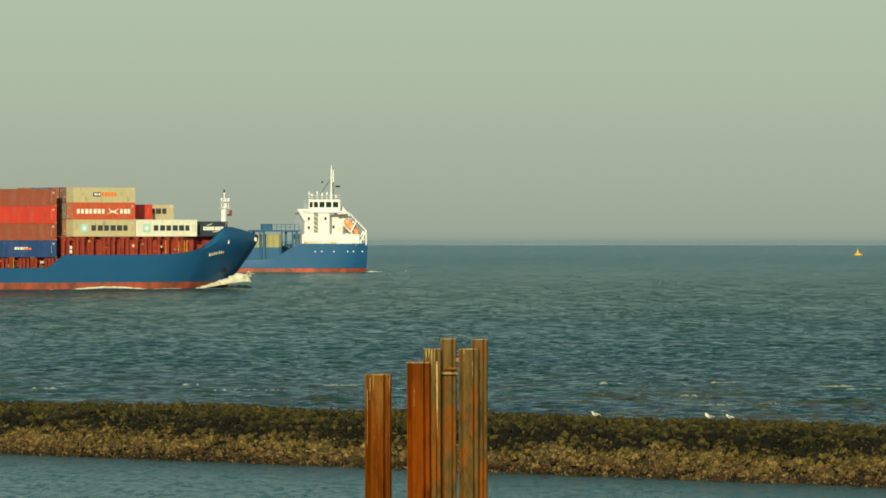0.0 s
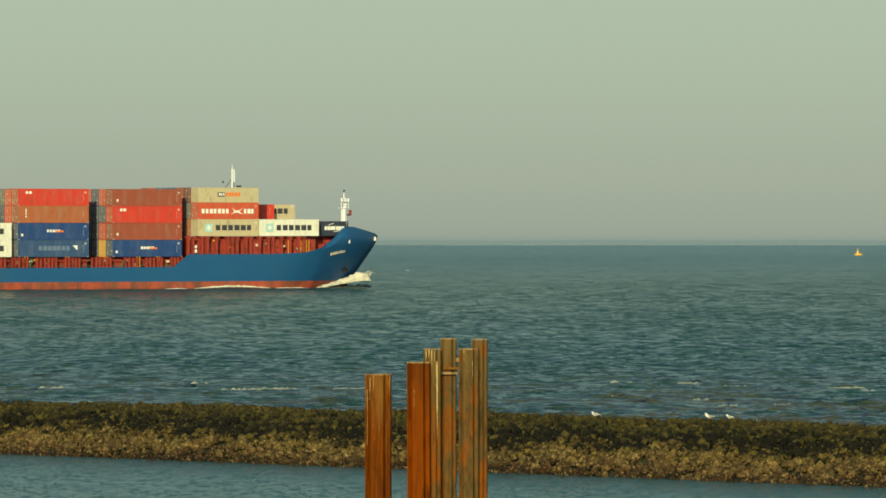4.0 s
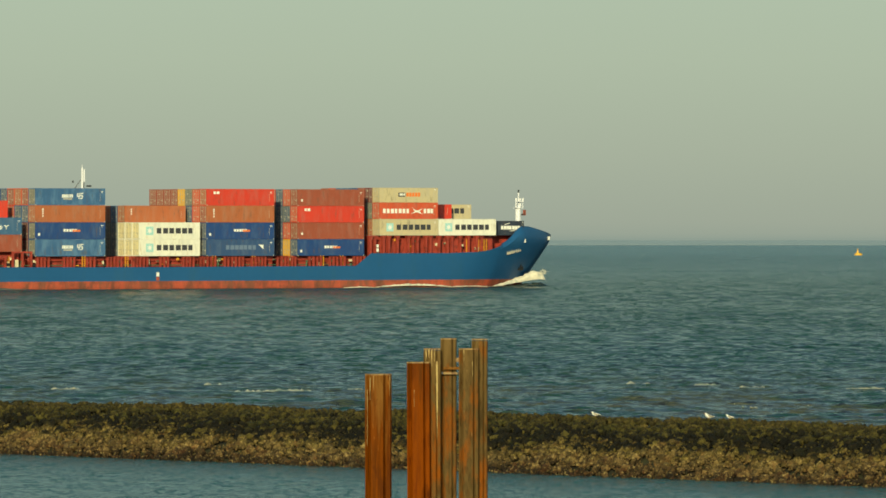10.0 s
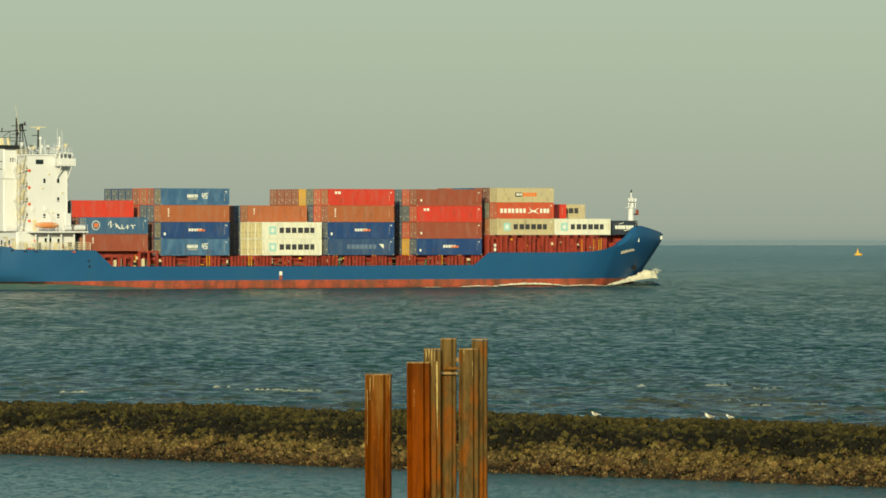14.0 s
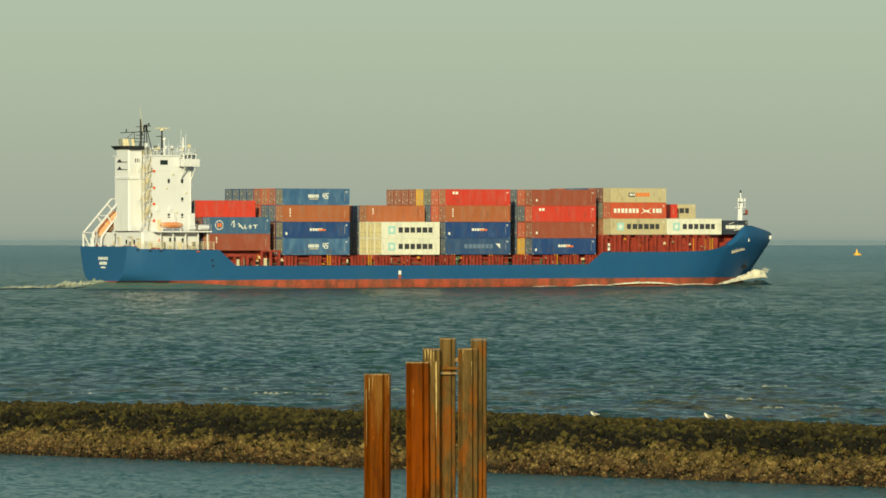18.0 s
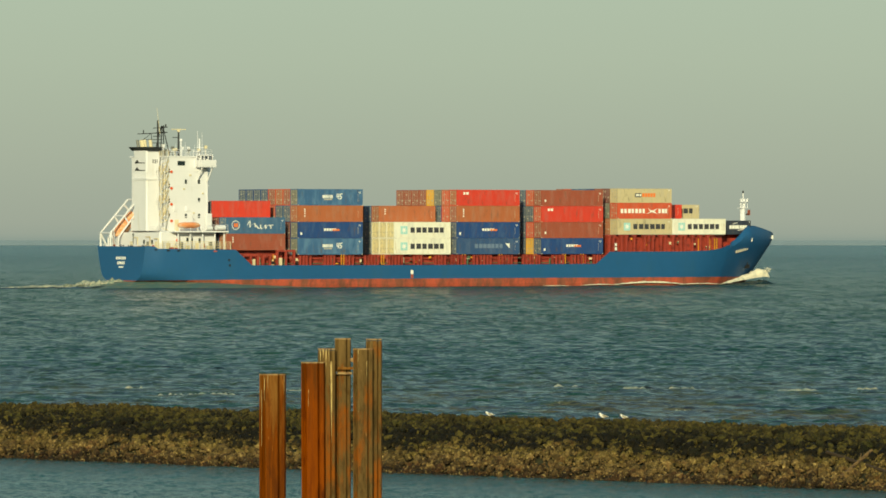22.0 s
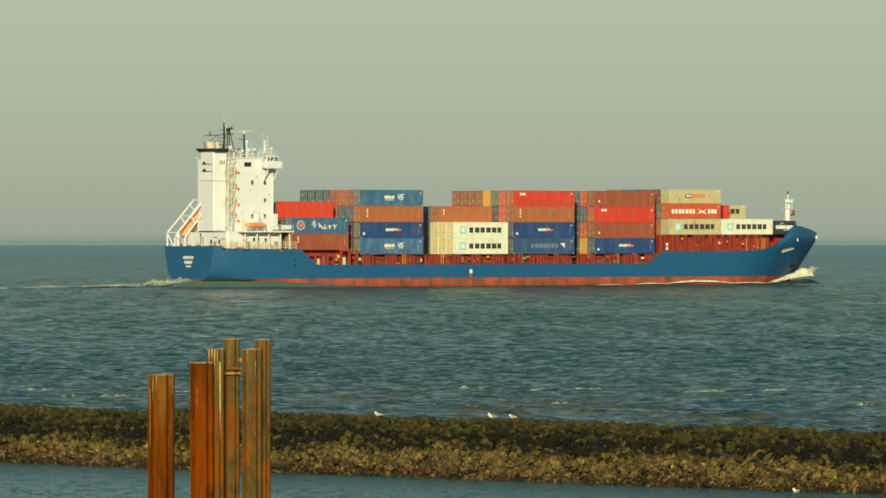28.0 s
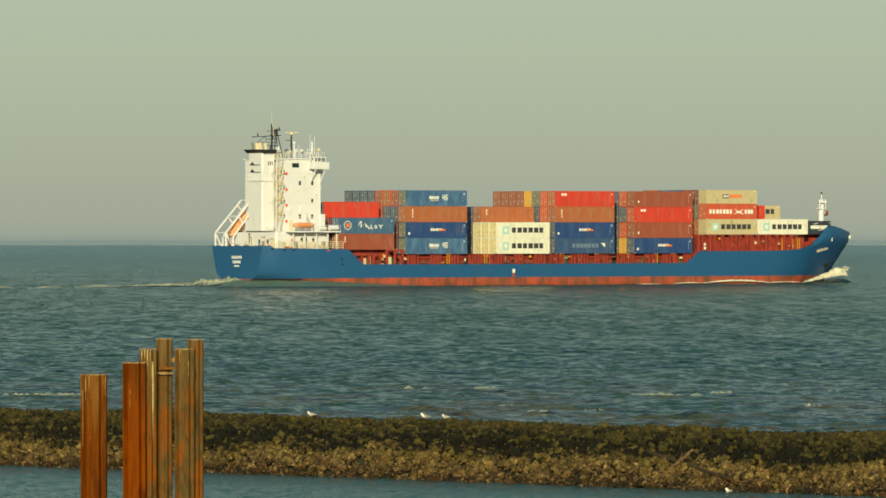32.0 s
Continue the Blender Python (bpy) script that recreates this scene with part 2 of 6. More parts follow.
MARK_WHITE = material("white_lettering", (232, 230, 218), 0.6, spread=0.06, scale=2.0)
MARK_DARK = material("dark_lettering", (58, 58, 62), 0.6, spread=0.1, scale=2.0)
MARK_BLUE = material("pale_blue_emblem", (160, 206, 202), 0.6, spread=0.06, scale=2.0)
MARK_ORANGE = material("orange_lettering", (226, 120, 50), 0.6, spread=0.08, scale=2.0)
MARK_GREY = material("grey_lettering", (104, 122, 146), 0.6, spread=0.08, scale=2.0)


# ---- mesh building ----
class Shape:
    """Vertices and faces gathered for one mesh."""

    def __init__(self):
        self.v, self.f = [], []

    def box(self, x0, x1, y0, y1, z0, z1, bevel=0.0):
        n = len(self.v)
        if bevel:
            b = min(bevel, (x1 - x0) / 2.5, (y1 - y0) / 2.5)
            ring = [(x0 + b, y0), (x1 - b, y0), (x1, y0 + b), (x1, y1 - b), (x1 - b, y1), (x0 + b, y1), (x0, y1 - b), (x0, y0 + b)]
            self.v += [(x, y, z0) for x, y in ring] + [(x, y, z1) for x, y in ring]
            self.f += [tuple(n + 7 - i for i in range(8)), tuple(n + 8 + i for i in range(8))]
            self.f += [(n + i, n + (i + 1) % 8, n + 8 + (i + 1) % 8, n + 8 + i) for i in range(8)]
            return self
        self.v += [(x, y, z) for z in (z0, z1) for x, y in ((x0, y0), (x1, y0), (x1, y1), (x0, y1))]
        self.f += [(n + 3, n + 2, n + 1, n), (n + 4, n + 5, n + 6, n + 7)]
        self.f += [(n + i, n + (i + 1) % 4, n + 4 + (i + 1) % 4, n + 4 + i) for i in range(4)]
        return self

    def prism(self, ring, axis, a, b):
        """A ring of 2D points pushed from a to b along the axis 'x', 'y' or 'z'."""
        n, k = len(self.v), len(ring)
        place = {"x": lambda p, d: (d, p[0], p[1]), "y": lambda p, d: (p[0], d, p[1]), "z": lambda p, d: (p[0], p[1], d)}[axis]
        self.v += [place(p, a) for p in ring] + [place(p, b) for p in ring]
        self.f += [tuple(n + k - 1 - i for i in range(k)), tuple(n + k + i for i in range(k))]
        self.f += [(n + i, n + (i + 1) % k, n + k + (i + 1) % k, n + k + i) for i in range(k)]
        return self

    def tube(self, a, b, r, r2=None, sides=8):
        a, b = Vector(a), Vector(b)
        d = (b - a).normalized()
        s = d.orthogonal().normalized()
        u = d.cross(s)
        n = len(self.v)
        for p, q in ((a, r), (b, r if r2 is None else r2)):
            self.v += [tuple(p + (s * math.cos(6.28319 * i / sides) + u * math.sin(6.28319 * i / sides)) * q) for i in range(sides)]
        self.f += [(n + i, n + (i + 1) % sides, n + sides + (i + 1) % sides, n + sides + i) for i in range(sides)]
        self.f += [tuple(n + sides - 1 - i for i in range(sides)), tuple(n + sides + i for i in range(sides))]
        return self

    def rings(self, rows, close=True, caps=True):
        """A skin over rows of points, all rows equally long."""
        n, k = len(self.v), len(rows[0])
        for row in rows:
            self.v += [tuple(p) for p in row]
        for i in range(len(rows) - 1):
            for j in range(k if close else k - 1):
                a, b = n + i * k + j, n + i * k + (j + 1) % k
                self.f.append((a, b, b + k, a + k))
        if caps:
            self.f += [tuple(n + k - 1 - i for i in range(k)), tuple(n + (len(rows) - 1) * k + i for i in range(k))]
        return self

    def mesh(self, name, mat, smooth=False):
        me = bpy.data.meshes.new(name)
        me.from_pydata(self.v, [], self.f)
        if mat:
            me.materials.append(mat)
        if smooth:
            me.shade_smooth()
        me.update()
        return me


def part(name, shape, mat, parent, label="", at=None, smooth=False):
    """One mesh object under a thing or part; shape may be a ready mesh, to share it."""
    ob = new(name, shape if isinstance(shape, bpy.types.Mesh) else shape.mesh(name, mat, smooth))
    ob.parent = parent
    if at is not None:
        ob.matrix_basis = at
    if label:
        ob["label"] = label
    return ob


def thing(name, label, category, group="", at=None):
    ob = tagged(new(name), label, category, group)
    if at is not None:
        ob.matrix_basis = at
    return ob


# what rides on a moving carrier: (object, carrier's pose at t seconds, place on the carrier)
RIDERS = []


def ship_pose(t):
    return pose(-72.19 + 6.195 * math.cos(radians(32.92)) * t, 1067.99 + 6.195 * math.sin(radians(32.92)) * t, -0.3 * max(0.0, 1 - t / 18), 0, 0, 32.92)


def coaster_pose(t):
    return pose(-19.6 - 5.98 * t, 1512.8 - 1.27 * t, 0, 0, 0, 192.0)


def ride(ob, carrier, local=Matrix.Identity(4)):
    RIDERS.append((ob, carrier, local))
    return ob


# ---- water and breakwater ----
BW = Vector((-19.65, 275.7))          # a point of the breakwater's waterline
BW_WAY = Vector((0.714, -0.700))      # along it
BW_OFF = Vector((0.700, 0.714))       # across it, towards the open sea


def line_distance(a):
    """How far off the breakwater's waterline lies in the direction with the slope a = x / y."""
    return (BW.y - (BW_WAY.y / BW_WAY.x) * BW.x) / (1 - (BW_WAY.y / BW_WAY.x) * a)


def wave_sheet(name, near, far, a0, a1, cols, step, waves, mat, label, haze_or_shoal=0.0, dip=0.0):
    """Water in rows that lie closer the nearer they are; near and far give distances for each direction."""
    rng = np.random.default_rng(5)
    a = np.linspace(a0, a1, cols)
    n0 = np.array([near(x) for x in a])
    f0 = np.array([far(x) for x in a])
    rows = int(math.log(float(np.max(f0 / n0))) / step) + 2
    s = np.linspace(0, 1, rows)[:, None]
    y = n0[None, :] * (f0 / n0)[None, :] ** s
    x = y * a[None, :]
    gap = y * step
    z = np.zeros_like(x)
    for length, height in waves:
        for _ in range(4):
            ang = rng.normal(0.08, 0.32)
            k = 2 * math.pi / (length * rng.uniform(0.8, 1.25))
            ph = rng.uniform(0, 6.283)
            q = np.sin(k * (x * math.sin(ang) + y * math.cos(ang)) + ph + 1.3 * np.sin(0.045 * x + 0.031 * y + ph * 3))
            q *= 0.62 + 0.5 * np.sin(x * k * rng.uniform(0.18, 0.4) + y * k * rng.uniform(-0.12, 0.12) + ph * 5)
            keep = np.clip((length / gap - 2.0) / 2.0, 0, 1)
            z += keep * height * (np.exp(0.9 * q) - 1.27) * 0.6
    group = 0.92 + 0.18 * np.sin(x * 0.021 + y * 0.013 + 1) * np.sin(y * 0.017 - x * 0.03)
    z *= group
    if haze_or_shoal:      # long low rollers over the shallows behind the breakwater
        off = y - n0[None, :]
        for length, part_of, ang, ph in ((9.5, 1.0, 0.10, 0.4), (6.8, 0.7, -0.06, 2.1), (13.0, 0.7, 0.03, 4.0)):
            q = np.sin(2 * math.pi / length * (y * math.cos(ang) + x * math.sin(ang)) + ph + 1.6 * np.sin(0.11 * x + ph) + 0.9 * np.sin(0.27 * x + 0.05 * y))
            q *= np.clip(0.5 + 0.7 * np.sin(0.19 * x + 0.08 * y + ph * 2) + 0.4 * np.sin(0.43 * x - 0.06 * y), 0.05, 1.4)
            z += haze_or_shoal * part_of * (np.exp(0.9 * q) - 1.2) * np.exp(-np.maximum(off - 15, 0) / 55.0)
    z -= dip * np.clip(1 - (y - n0[None, :]) / 60.0, 0, 1)      # the near edge lies under the water before it
    v = np.stack([x, y, z], -1).reshape(-1, 3).astype(np.float32)
    i = (np.arange(rows - 1)[:, None] * cols + np.arange(cols - 1)[None, :]).reshape(-1)
    q = np.stack([i, i + 1, i + cols + 1, i + cols], -1).astype(np.int32)
    me = bpy.data.meshes.new(name)
    me.vertices.add(len(v))
    me.vertices.foreach_set("co", v.ravel())
    me.loops.add(q.size)
    me.loops.foreach_set("vertex_index", q.ravel())
    me.polygons.add(len(q))
    me.polygons.foreach_set("loop_start", np.arange(0, q.size, 4, dtype=np.int32))
    me.materials.append(mat)
    me.update(calc_edges=True)
    me.shade_smooth()
    return tagged(new(name, me), label, "water", kind="structure")


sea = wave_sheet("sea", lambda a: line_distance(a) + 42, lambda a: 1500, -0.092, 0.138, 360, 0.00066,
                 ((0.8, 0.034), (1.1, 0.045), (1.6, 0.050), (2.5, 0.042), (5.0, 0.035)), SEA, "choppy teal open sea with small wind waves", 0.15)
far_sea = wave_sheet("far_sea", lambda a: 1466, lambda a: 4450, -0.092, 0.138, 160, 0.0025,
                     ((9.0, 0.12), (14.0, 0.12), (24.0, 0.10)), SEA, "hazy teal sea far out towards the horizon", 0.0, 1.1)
harbour = wave_sheet("harbour_water", lambda a: 150, lambda a: line_distance(a) + 4, -0.11, 0.16, 200, 0.0012,
                     ((0.8, 0.012), (1.3, 0.008), (2.2, 0.004)), HARBOUR, "calmer blue-green water inside the breakwater")
bm = Shape()
N = 96
bm.v = [(0, 0, -0.9)] + [(4450 * math.cos(6.28319 * i / N), 4450 * math.sin(6.28319 * i / N), -0.9) for i in range(N)]
bm.f = [(0, 1 + i, 1 + (i + 1) % N) for i in range(N)]
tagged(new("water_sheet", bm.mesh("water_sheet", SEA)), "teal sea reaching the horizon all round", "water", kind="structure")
# a low pale strip added for the sea's bright edge along the horizon
PALE_STRIP = material("pale_horizon_strip", (140, 154, 156), 0.9, spread=0.15, scale=0.01)
horizon_strip = Shape()
horizon_strip.rings([[(4452 * math.sin(a), 4452 * math.cos(a), -0.9), (4458 * math.sin(a), 4458 * math.cos(a), 0.62 + 0.3 * noise.noise((a * 90, 1.0, 3.0))), (4475 * math.sin(a), 4475 * math.cos(a), 0.5), (4480 * math.sin(a), 4480 * math.cos(a), -0.9)] for a in [-0.12 + 0.0015 * i for i in range(190)]], close=False, caps=False)
tagged(new("distant_sandbank", horizon_strip.mesh("distant_sandbank", PALE_STRIP)), "pale low strip added for the bright line along the hazy horizon", "sandbank", kind="structure")
# a low strip behind it, added with the bluish haze in its colour
HAZE_BAND = material("haze_band_colour", (99, 115, 127), 0.95, spread=0.06, scale=0.004)
coast = Shape()
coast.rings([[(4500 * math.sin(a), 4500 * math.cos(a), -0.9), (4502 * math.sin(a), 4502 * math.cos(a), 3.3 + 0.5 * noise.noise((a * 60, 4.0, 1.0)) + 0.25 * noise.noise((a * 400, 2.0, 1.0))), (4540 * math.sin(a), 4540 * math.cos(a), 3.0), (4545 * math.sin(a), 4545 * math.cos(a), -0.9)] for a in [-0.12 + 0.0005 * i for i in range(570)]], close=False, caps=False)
tagged(new("distant_coast", coast.mesh("distant_coast", HAZE_BAND)), "low blue-grey strip added for the haze band on the horizon", "coast", kind="structure")


# ---- breakwater ----
def bank(p):
    """Height of the breakwater p metres in from its harbour waterline."""
    knots = ((-3, -1.6), (0, 0.0), (1.4, 0.75), (2.6, 1.25), (3.6, 1.55), (5.5, 1.75), (8.0, 1.95), (9.5, 1.8), (12.5, 0.2), (16, -1.8))
    for (a, h), (b, k) in zip(knots, knots[1:]):
        if p <= b:
            return h + (k - h) * (p - a) / (b - a)
    return -1.8


def bank_place(s, p):
    q = BW + BW_WAY * s + BW_OFF * p
    lump = noise.noise((s * 0.16, p * 0.3, 2.0)) * 0.16 + noise.noise((s * 0.7, p * 0.7, 5.0)) * 0.09
    return Vector((q.x, q.y, bank(p) + (lump if p > -1 else 0)))


ALGAE = material("algae_on_stone", (50, 49, 18), 0.85, spread=0.35, scale=0.9, second=(24, 23, 11), amount=0.47, bump=0.08, bump_scale=5.0)


def stone_material(name):
    """Armour stone: wet brown at the waterline, barnacled tan, a belt of dark weed with shade painted in, olive algae
    on the crest.
    """
    m = bpy.data.materials.new(name)
    m.use_nodes = True
    nt = m.node_tree
    bs = nt.nodes["Principled BSDF"]
    bs.inputs["Roughness"].default_value, bs.inputs["Specular IOR Level"].default_value = 0.85, 0.2

    def math_node(kind, a, b=None, c=None):
        n = nt.nodes.new("ShaderNodeMath")
        n.operation = kind
        for k, v in enumerate((a, b, c)):
            if v is None:
                continue
            if isinstance(v, (int, float)):
                n.inputs[k].default_value = v
            else:
                nt.links.new(v, n.inputs[k])
        return n.outputs[0]

    def noise_node(scale, detail=4.0, rough=0.55):
        n = nt.nodes.new("ShaderNodeTexNoise")
        n.inputs["Scale"].default_value, n.inputs["Detail"].default_value, n.inputs["Roughness"].default_value = scale, detail, rough
        nt.links.new(geo.outputs["Position"], n.inputs["Vector"])
        return n.outputs["Fac"]

    def span(v, a, b, lo=0.0, hi=1.0):
        n = nt.nodes.new("ShaderNodeMapRange")
        n.inputs["From Min"].default_value, n.inputs["From Max"].default_value = a, b
        n.inputs["To Min"].default_value, n.inputs["To Max"].default_value = lo, hi
        nt.links.new(v, n.inputs["Value"])
        return n.outputs[0]

    def blend(fac, a, b, kind="MIX"):
        n = nt.nodes.new("ShaderNodeMix")
        n.data_type, n.blend_type = "RGBA", kind
        for key, v in (("Factor", fac), (6, a), (7, b)):
            if isinstance(v, (float, tuple)):
                n.inputs[key].default_value = v
            else:
                nt.links.new(v, n.inputs[key])
        return n.outputs[2]

    geo = nt.nodes.new("ShaderNodeNewGeometry")
    inf = nt.nodes.new("ShaderNodeObjectInfo")
    sep = nt.nodes.new("ShaderNodeSeparateXYZ")
    nt.links.new(geo.outputs["Position"], sep.inputs[0])
    chance = math_node("FRACT", math_node("ADD", geo.outputs["Random Per Island"], inf.outputs["Random"]))
    other = math_node("FRACT", math_node("MULTIPLY", chance, 17.3))
    # height of the growth, uneven along the bank and from stone to stone
    level = math_node("MULTIPLY_ADD", span(noise_node(0.42, 5.0), 0.3, 0.7, -0.32, 0.32), 1.0, sep.outputs["Z"])
    level = math_node("ADD", level, span(chance, 0.0, 1.0, -0.20, 0.20))
    level = math_node("ADD", level, span(noise_node(3.0, 4.0, 0.65), 0.3, 0.7, -0.14, 0.14))
    ramp = nt.nodes.new("ShaderNodeValToRGB")
    nt.links.new(math_node("DIVIDE", level, 2.4), ramp.inputs["Fac"])
    for k, (at, rgb) in enumerate(((0.0, (34, 26, 15)), (0.10, (58, 43, 23)), (0.17, (88, 70, 40)), (0.33, (96, 80, 44)), (0.42, (80, 68, 30)),
                                   (0.465, (36, 32, 12)), (0.53, (15, 14, 5)), (0.67, (18, 17, 6)), (0.74, (58, 53, 20)), (1.0, (74, 63, 29)))):
        e = ramp.color_ramp.elements[k] if k < 2 else ramp.color_ramp.elements.new(at)
        e.position, e.color = at, lin(*rgb)
    colour = ramp.outputs["Color"]
    # algae keeps a few stones of the dark belt olive
    belt = math_node("MULTIPLY", span(other, 0.82, 0.9), span(level, 1.0, 1.15))
    colour = blend(math_node("MULTIPLY", belt, span(level, 1.75, 1.55)), colour, lin(64, 56, 22))
    moss = math_node("MULTIPLY", span(noise_node(1.1, 5.0), 0.52, 0.66), span(level, 1.2, 1.7, 0.0, 0.7))
    colour = blend(moss, colour, lin(38, 40, 11))
    # barnacles, and dark noise patches that paint the shade of crevices
    low = span(level, 1.25, 0.9)
    colour = blend(math_node("MULTIPLY", span(noise_node(9.0, 3.0), 0.56, 0.64), math_node("MULTIPLY", low, 0.6)), colour, lin(146, 126, 78))
    colour = blend(math_node("MULTIPLY", span(noise_node(5.0, 4.0, 0.7), 0.50, 0.42), 0.75), colour, lin(30, 24, 11))
    colour = blend(math_node("MULTIPLY", span(noise_node(1.7, 5.0, 0.7), 0.52, 0.66), math_node("MULTIPLY", low, 0.45)), colour, lin(92, 58, 30))
    tone = nt.nodes.new("ShaderNodeCombineColor")
    shade = span(other, 0.0, 1.0, 0.5, 1.65)
    for k in range(3):
        nt.links.new(shade, tone.inputs[k])
    colour = blend(1.0, colour, tone.outputs[0], "MULTIPLY")
    nt.links.new(colour, bs.inputs["Base Color"])
    bp = nt.nodes.new("ShaderNodeBump")
    bp.inputs["Strength"].default_value, bp.inputs["Distance"].default_value = 1.0, 0.06
    nt.links.new(noise_node(11.0, 6.0), bp.inputs["Height"])
    nt.links.new(bp.outputs[0], bs.inputs["Normal"])
    return m


ROCK = stone_material("armour_stone")
core = Shape()
core_p = [-3 + 0.5 * i for i in range(39)]
core.rings([[bank_place(s * 0.5, p) - Vector((0, 0, 0.2)) for p in core_p] for s in range(-40, 220)], close=False, caps=False)
breakwater = tagged(new("breakwater", core.mesh("breakwater", ALGAE)), "low rubble breakwater with algae-covered crest and barnacled foot", "breakwater", kind="structure")


def stone_shape(seed, size, squash):
    """A broken angular block of about 36 triangles."""
    rng = random.Random(seed)
    b = bmesh.new()
    bmesh.ops.create_icosphere(b, subdivisions=1, radius=1.0)
    for v in b.verts:
        d = v.co.normalized()
        f = max(abs(d.x), abs(d.y), abs(d.z)) ** -0.4
        v.co = d * f * rng.uniform(0.58, 1.15)
        v.co = Vector((v.co.x * size, v.co.y * size * squash[0], v.co.z * size * squash[1]))
    vs = [tuple(v.co) for v in b.verts]
    fs = [tuple(v.index for v in f.verts) for f in b.faces]
    b.free()
    return vs, fs


STONES = [stone_shape(k, 1.0, (random.uniform(0.5, 0.95), random.uniform(0.55, 1.1))) for k in range(14)]
loose = Shape()
rng = random.Random(11)
for k in range(27000):
    s, p = rng.uniform(-8, 72), rng.uniform(-0.5, 9.2)
    size = rng.choice((0.07, 0.1, 0.12, 0.15, 0.19, 0.24)) if p < 3.2 else rng.choice((0.09, 0.11, 0.14, 0.17, 0.2))
    if k > 17000:
        p, size = rng.uniform(-0.4, 3.0), rng.choice((0.05, 0.06, 0.08, 0.1))
    if p > 4.2 and rng.random() < 0.2:
        continue
    c = bank_place(s, p)
    vs, fs = STONES[k % 14]
    m = Matrix.Translation(c + Vector((0, 0, size * 0.1))) @ Euler((rng.uniform(-1.2, 1.2), rng.uniform(-1.2, 1.2), rng.uniform(0, 6.28))).to_matrix().to_4x4() @ Matrix.Scale(size, 4)
    n = len(loose.v)
    loose.v += [tuple(m @ Vector(v)) for v in vs]
    loose.f += [tuple(n + i for i in f) for f in fs]
tagged(new("rubble", loose.mesh("rubble", ROCK)), "tan, dark and olive rubble stones heaped on the breakwater", "rubble", kind="stuff")
STONE_MESHES = []
for vs, fs in STONES:
    sh = Shape()
    sh.v, sh.f = vs, fs
    STONE_MESHES.append(sh.mesh("stone", ROCK))
for k in range(300):
    s, p = rng.uniform(-4, 66), rng.choice((rng.uniform(0.2, 3.4), rng.uniform(1.5, 4.5), rng.uniform(6.6, 8.6)))
    c = bank_place(s, p)
    size = rng.uniform(0.16, 0.29) * (0.85 if p > 5 else 1)
    stone = part("stone", STONE_MESHES[k % 14], None, breakwater)
    stone.matrix_basis = Matrix.Translation(c + Vector((0, 0, size * 0.25))) @ Euler((rng.uniform(-0.5, 0.5), rng.uniform(-0.5, 0.5), rng.uniform(0, 6.28))).to_matrix().to_4x4() @ Matrix.Scale(size, 4)

# ---- steel piles ----
def pile_material(name, top, low, stain, fleck, grime, bloom, amount, reach, spread=0.3, stretch=(5.0, 5.0, 0.30), edge=0.57):
    """Rusting steel: weathered pale towards the head, deeper rust below, long upright stains."""
    m = material(name, low, 0.6, gloss=0.04, spread=spread, scale=2.6, second=stain, amount=amount, stretch=stretch, bump=0.006, bump_scale=22.0)
    nt = m.node_tree
    bs = nt.nodes["Principled BSDF"]
    old = bs.inputs["Base Color"].links[0].from_socket
    geo = nt.nodes.new("ShaderNodeNewGeometry")
    sep = nt.nodes.new("ShaderNodeSeparateXYZ")
    nt.links.new(geo.outputs["Position"], sep.inputs[0])

    def patches(scale, squeeze, a, b, colour, under, height=0.0):
        mp = nt.nodes.new("ShaderNodeMapping")
        mp.inputs["Scale"].default_value = squeeze
        nt.links.new(geo.outputs["Position"], mp.inputs["Vector"])
        n = nt.nodes.new("ShaderNodeTexNoise")
        n.inputs["Scale"].default_value, n.inputs["Detail"].default_value, n.inputs["Roughness"].default_value = scale, 6.0, 0.62
        nt.links.new(mp.outputs[0], n.inputs["Vector"])
        up = nt.nodes.new("ShaderNodeMath")
        up.operation, up.inputs[1].default_value = "MULTIPLY_ADD", height
        lift = nt.nodes.new("ShaderNodeMath")
        lift.operation, lift.inputs[1].default_value = "SUBTRACT", reach
        nt.links.new(sep.outputs["Z"], lift.inputs[0])
        nt.links.new(lift.outputs[0], up.inputs[0])
        nt.links.new(n.outputs["Fac"], up.inputs[2])
        cut = nt.nodes.new("ShaderNodeMapRange")
        cut.inputs["From Min"].default_value, cut.inputs["From Max"].default_value = a, b
        nt.links.new(up.outputs[0], cut.inputs["Value"])
        mix = nt.nodes.new("ShaderNodeMix")
        mix.data_type = "RGBA"
        nt.links.new(cut.outputs[0], mix.inputs["Factor"])
        nt.links.new(under, mix.inputs[6])
        mix.inputs[7].default_value = lin(*colour)
        return mix.outputs[2]

    old = patches(3.0, (4.0, 4.0, 0.35), 0.42, 0.68, top, old, 0.24)
    old = patches(1.6, (2.6, 2.6, 0.8), edge, edge + 0.14, fleck, old, -0.05)
    old = patches(5.0, (1.7, 1.7, 0.75), 0.56, 0.72, grime, old)
    old = patches(7.5, (2.2, 2.2, 0.6), 0.62, 0.74, bloom, old, 0.03)
    nt.links.new(old, bs.inputs["Base Color"])
    return m


RUST = pile_material("orange_rust", (118, 80, 34), (104, 51, 2), (78, 38, 2), (80, 38, 5), (76, 35, 4), (142, 92, 38), 0.46, 7.0, 0.35)
RUST_DEEP = pile_material("bright_orange_rust", (84, 44, 9), (116, 54, 0), (90, 38, 0), (76, 32, 0), (88, 36, 2), (128, 68, 10), 0.40, 7.2, edge=0.6)
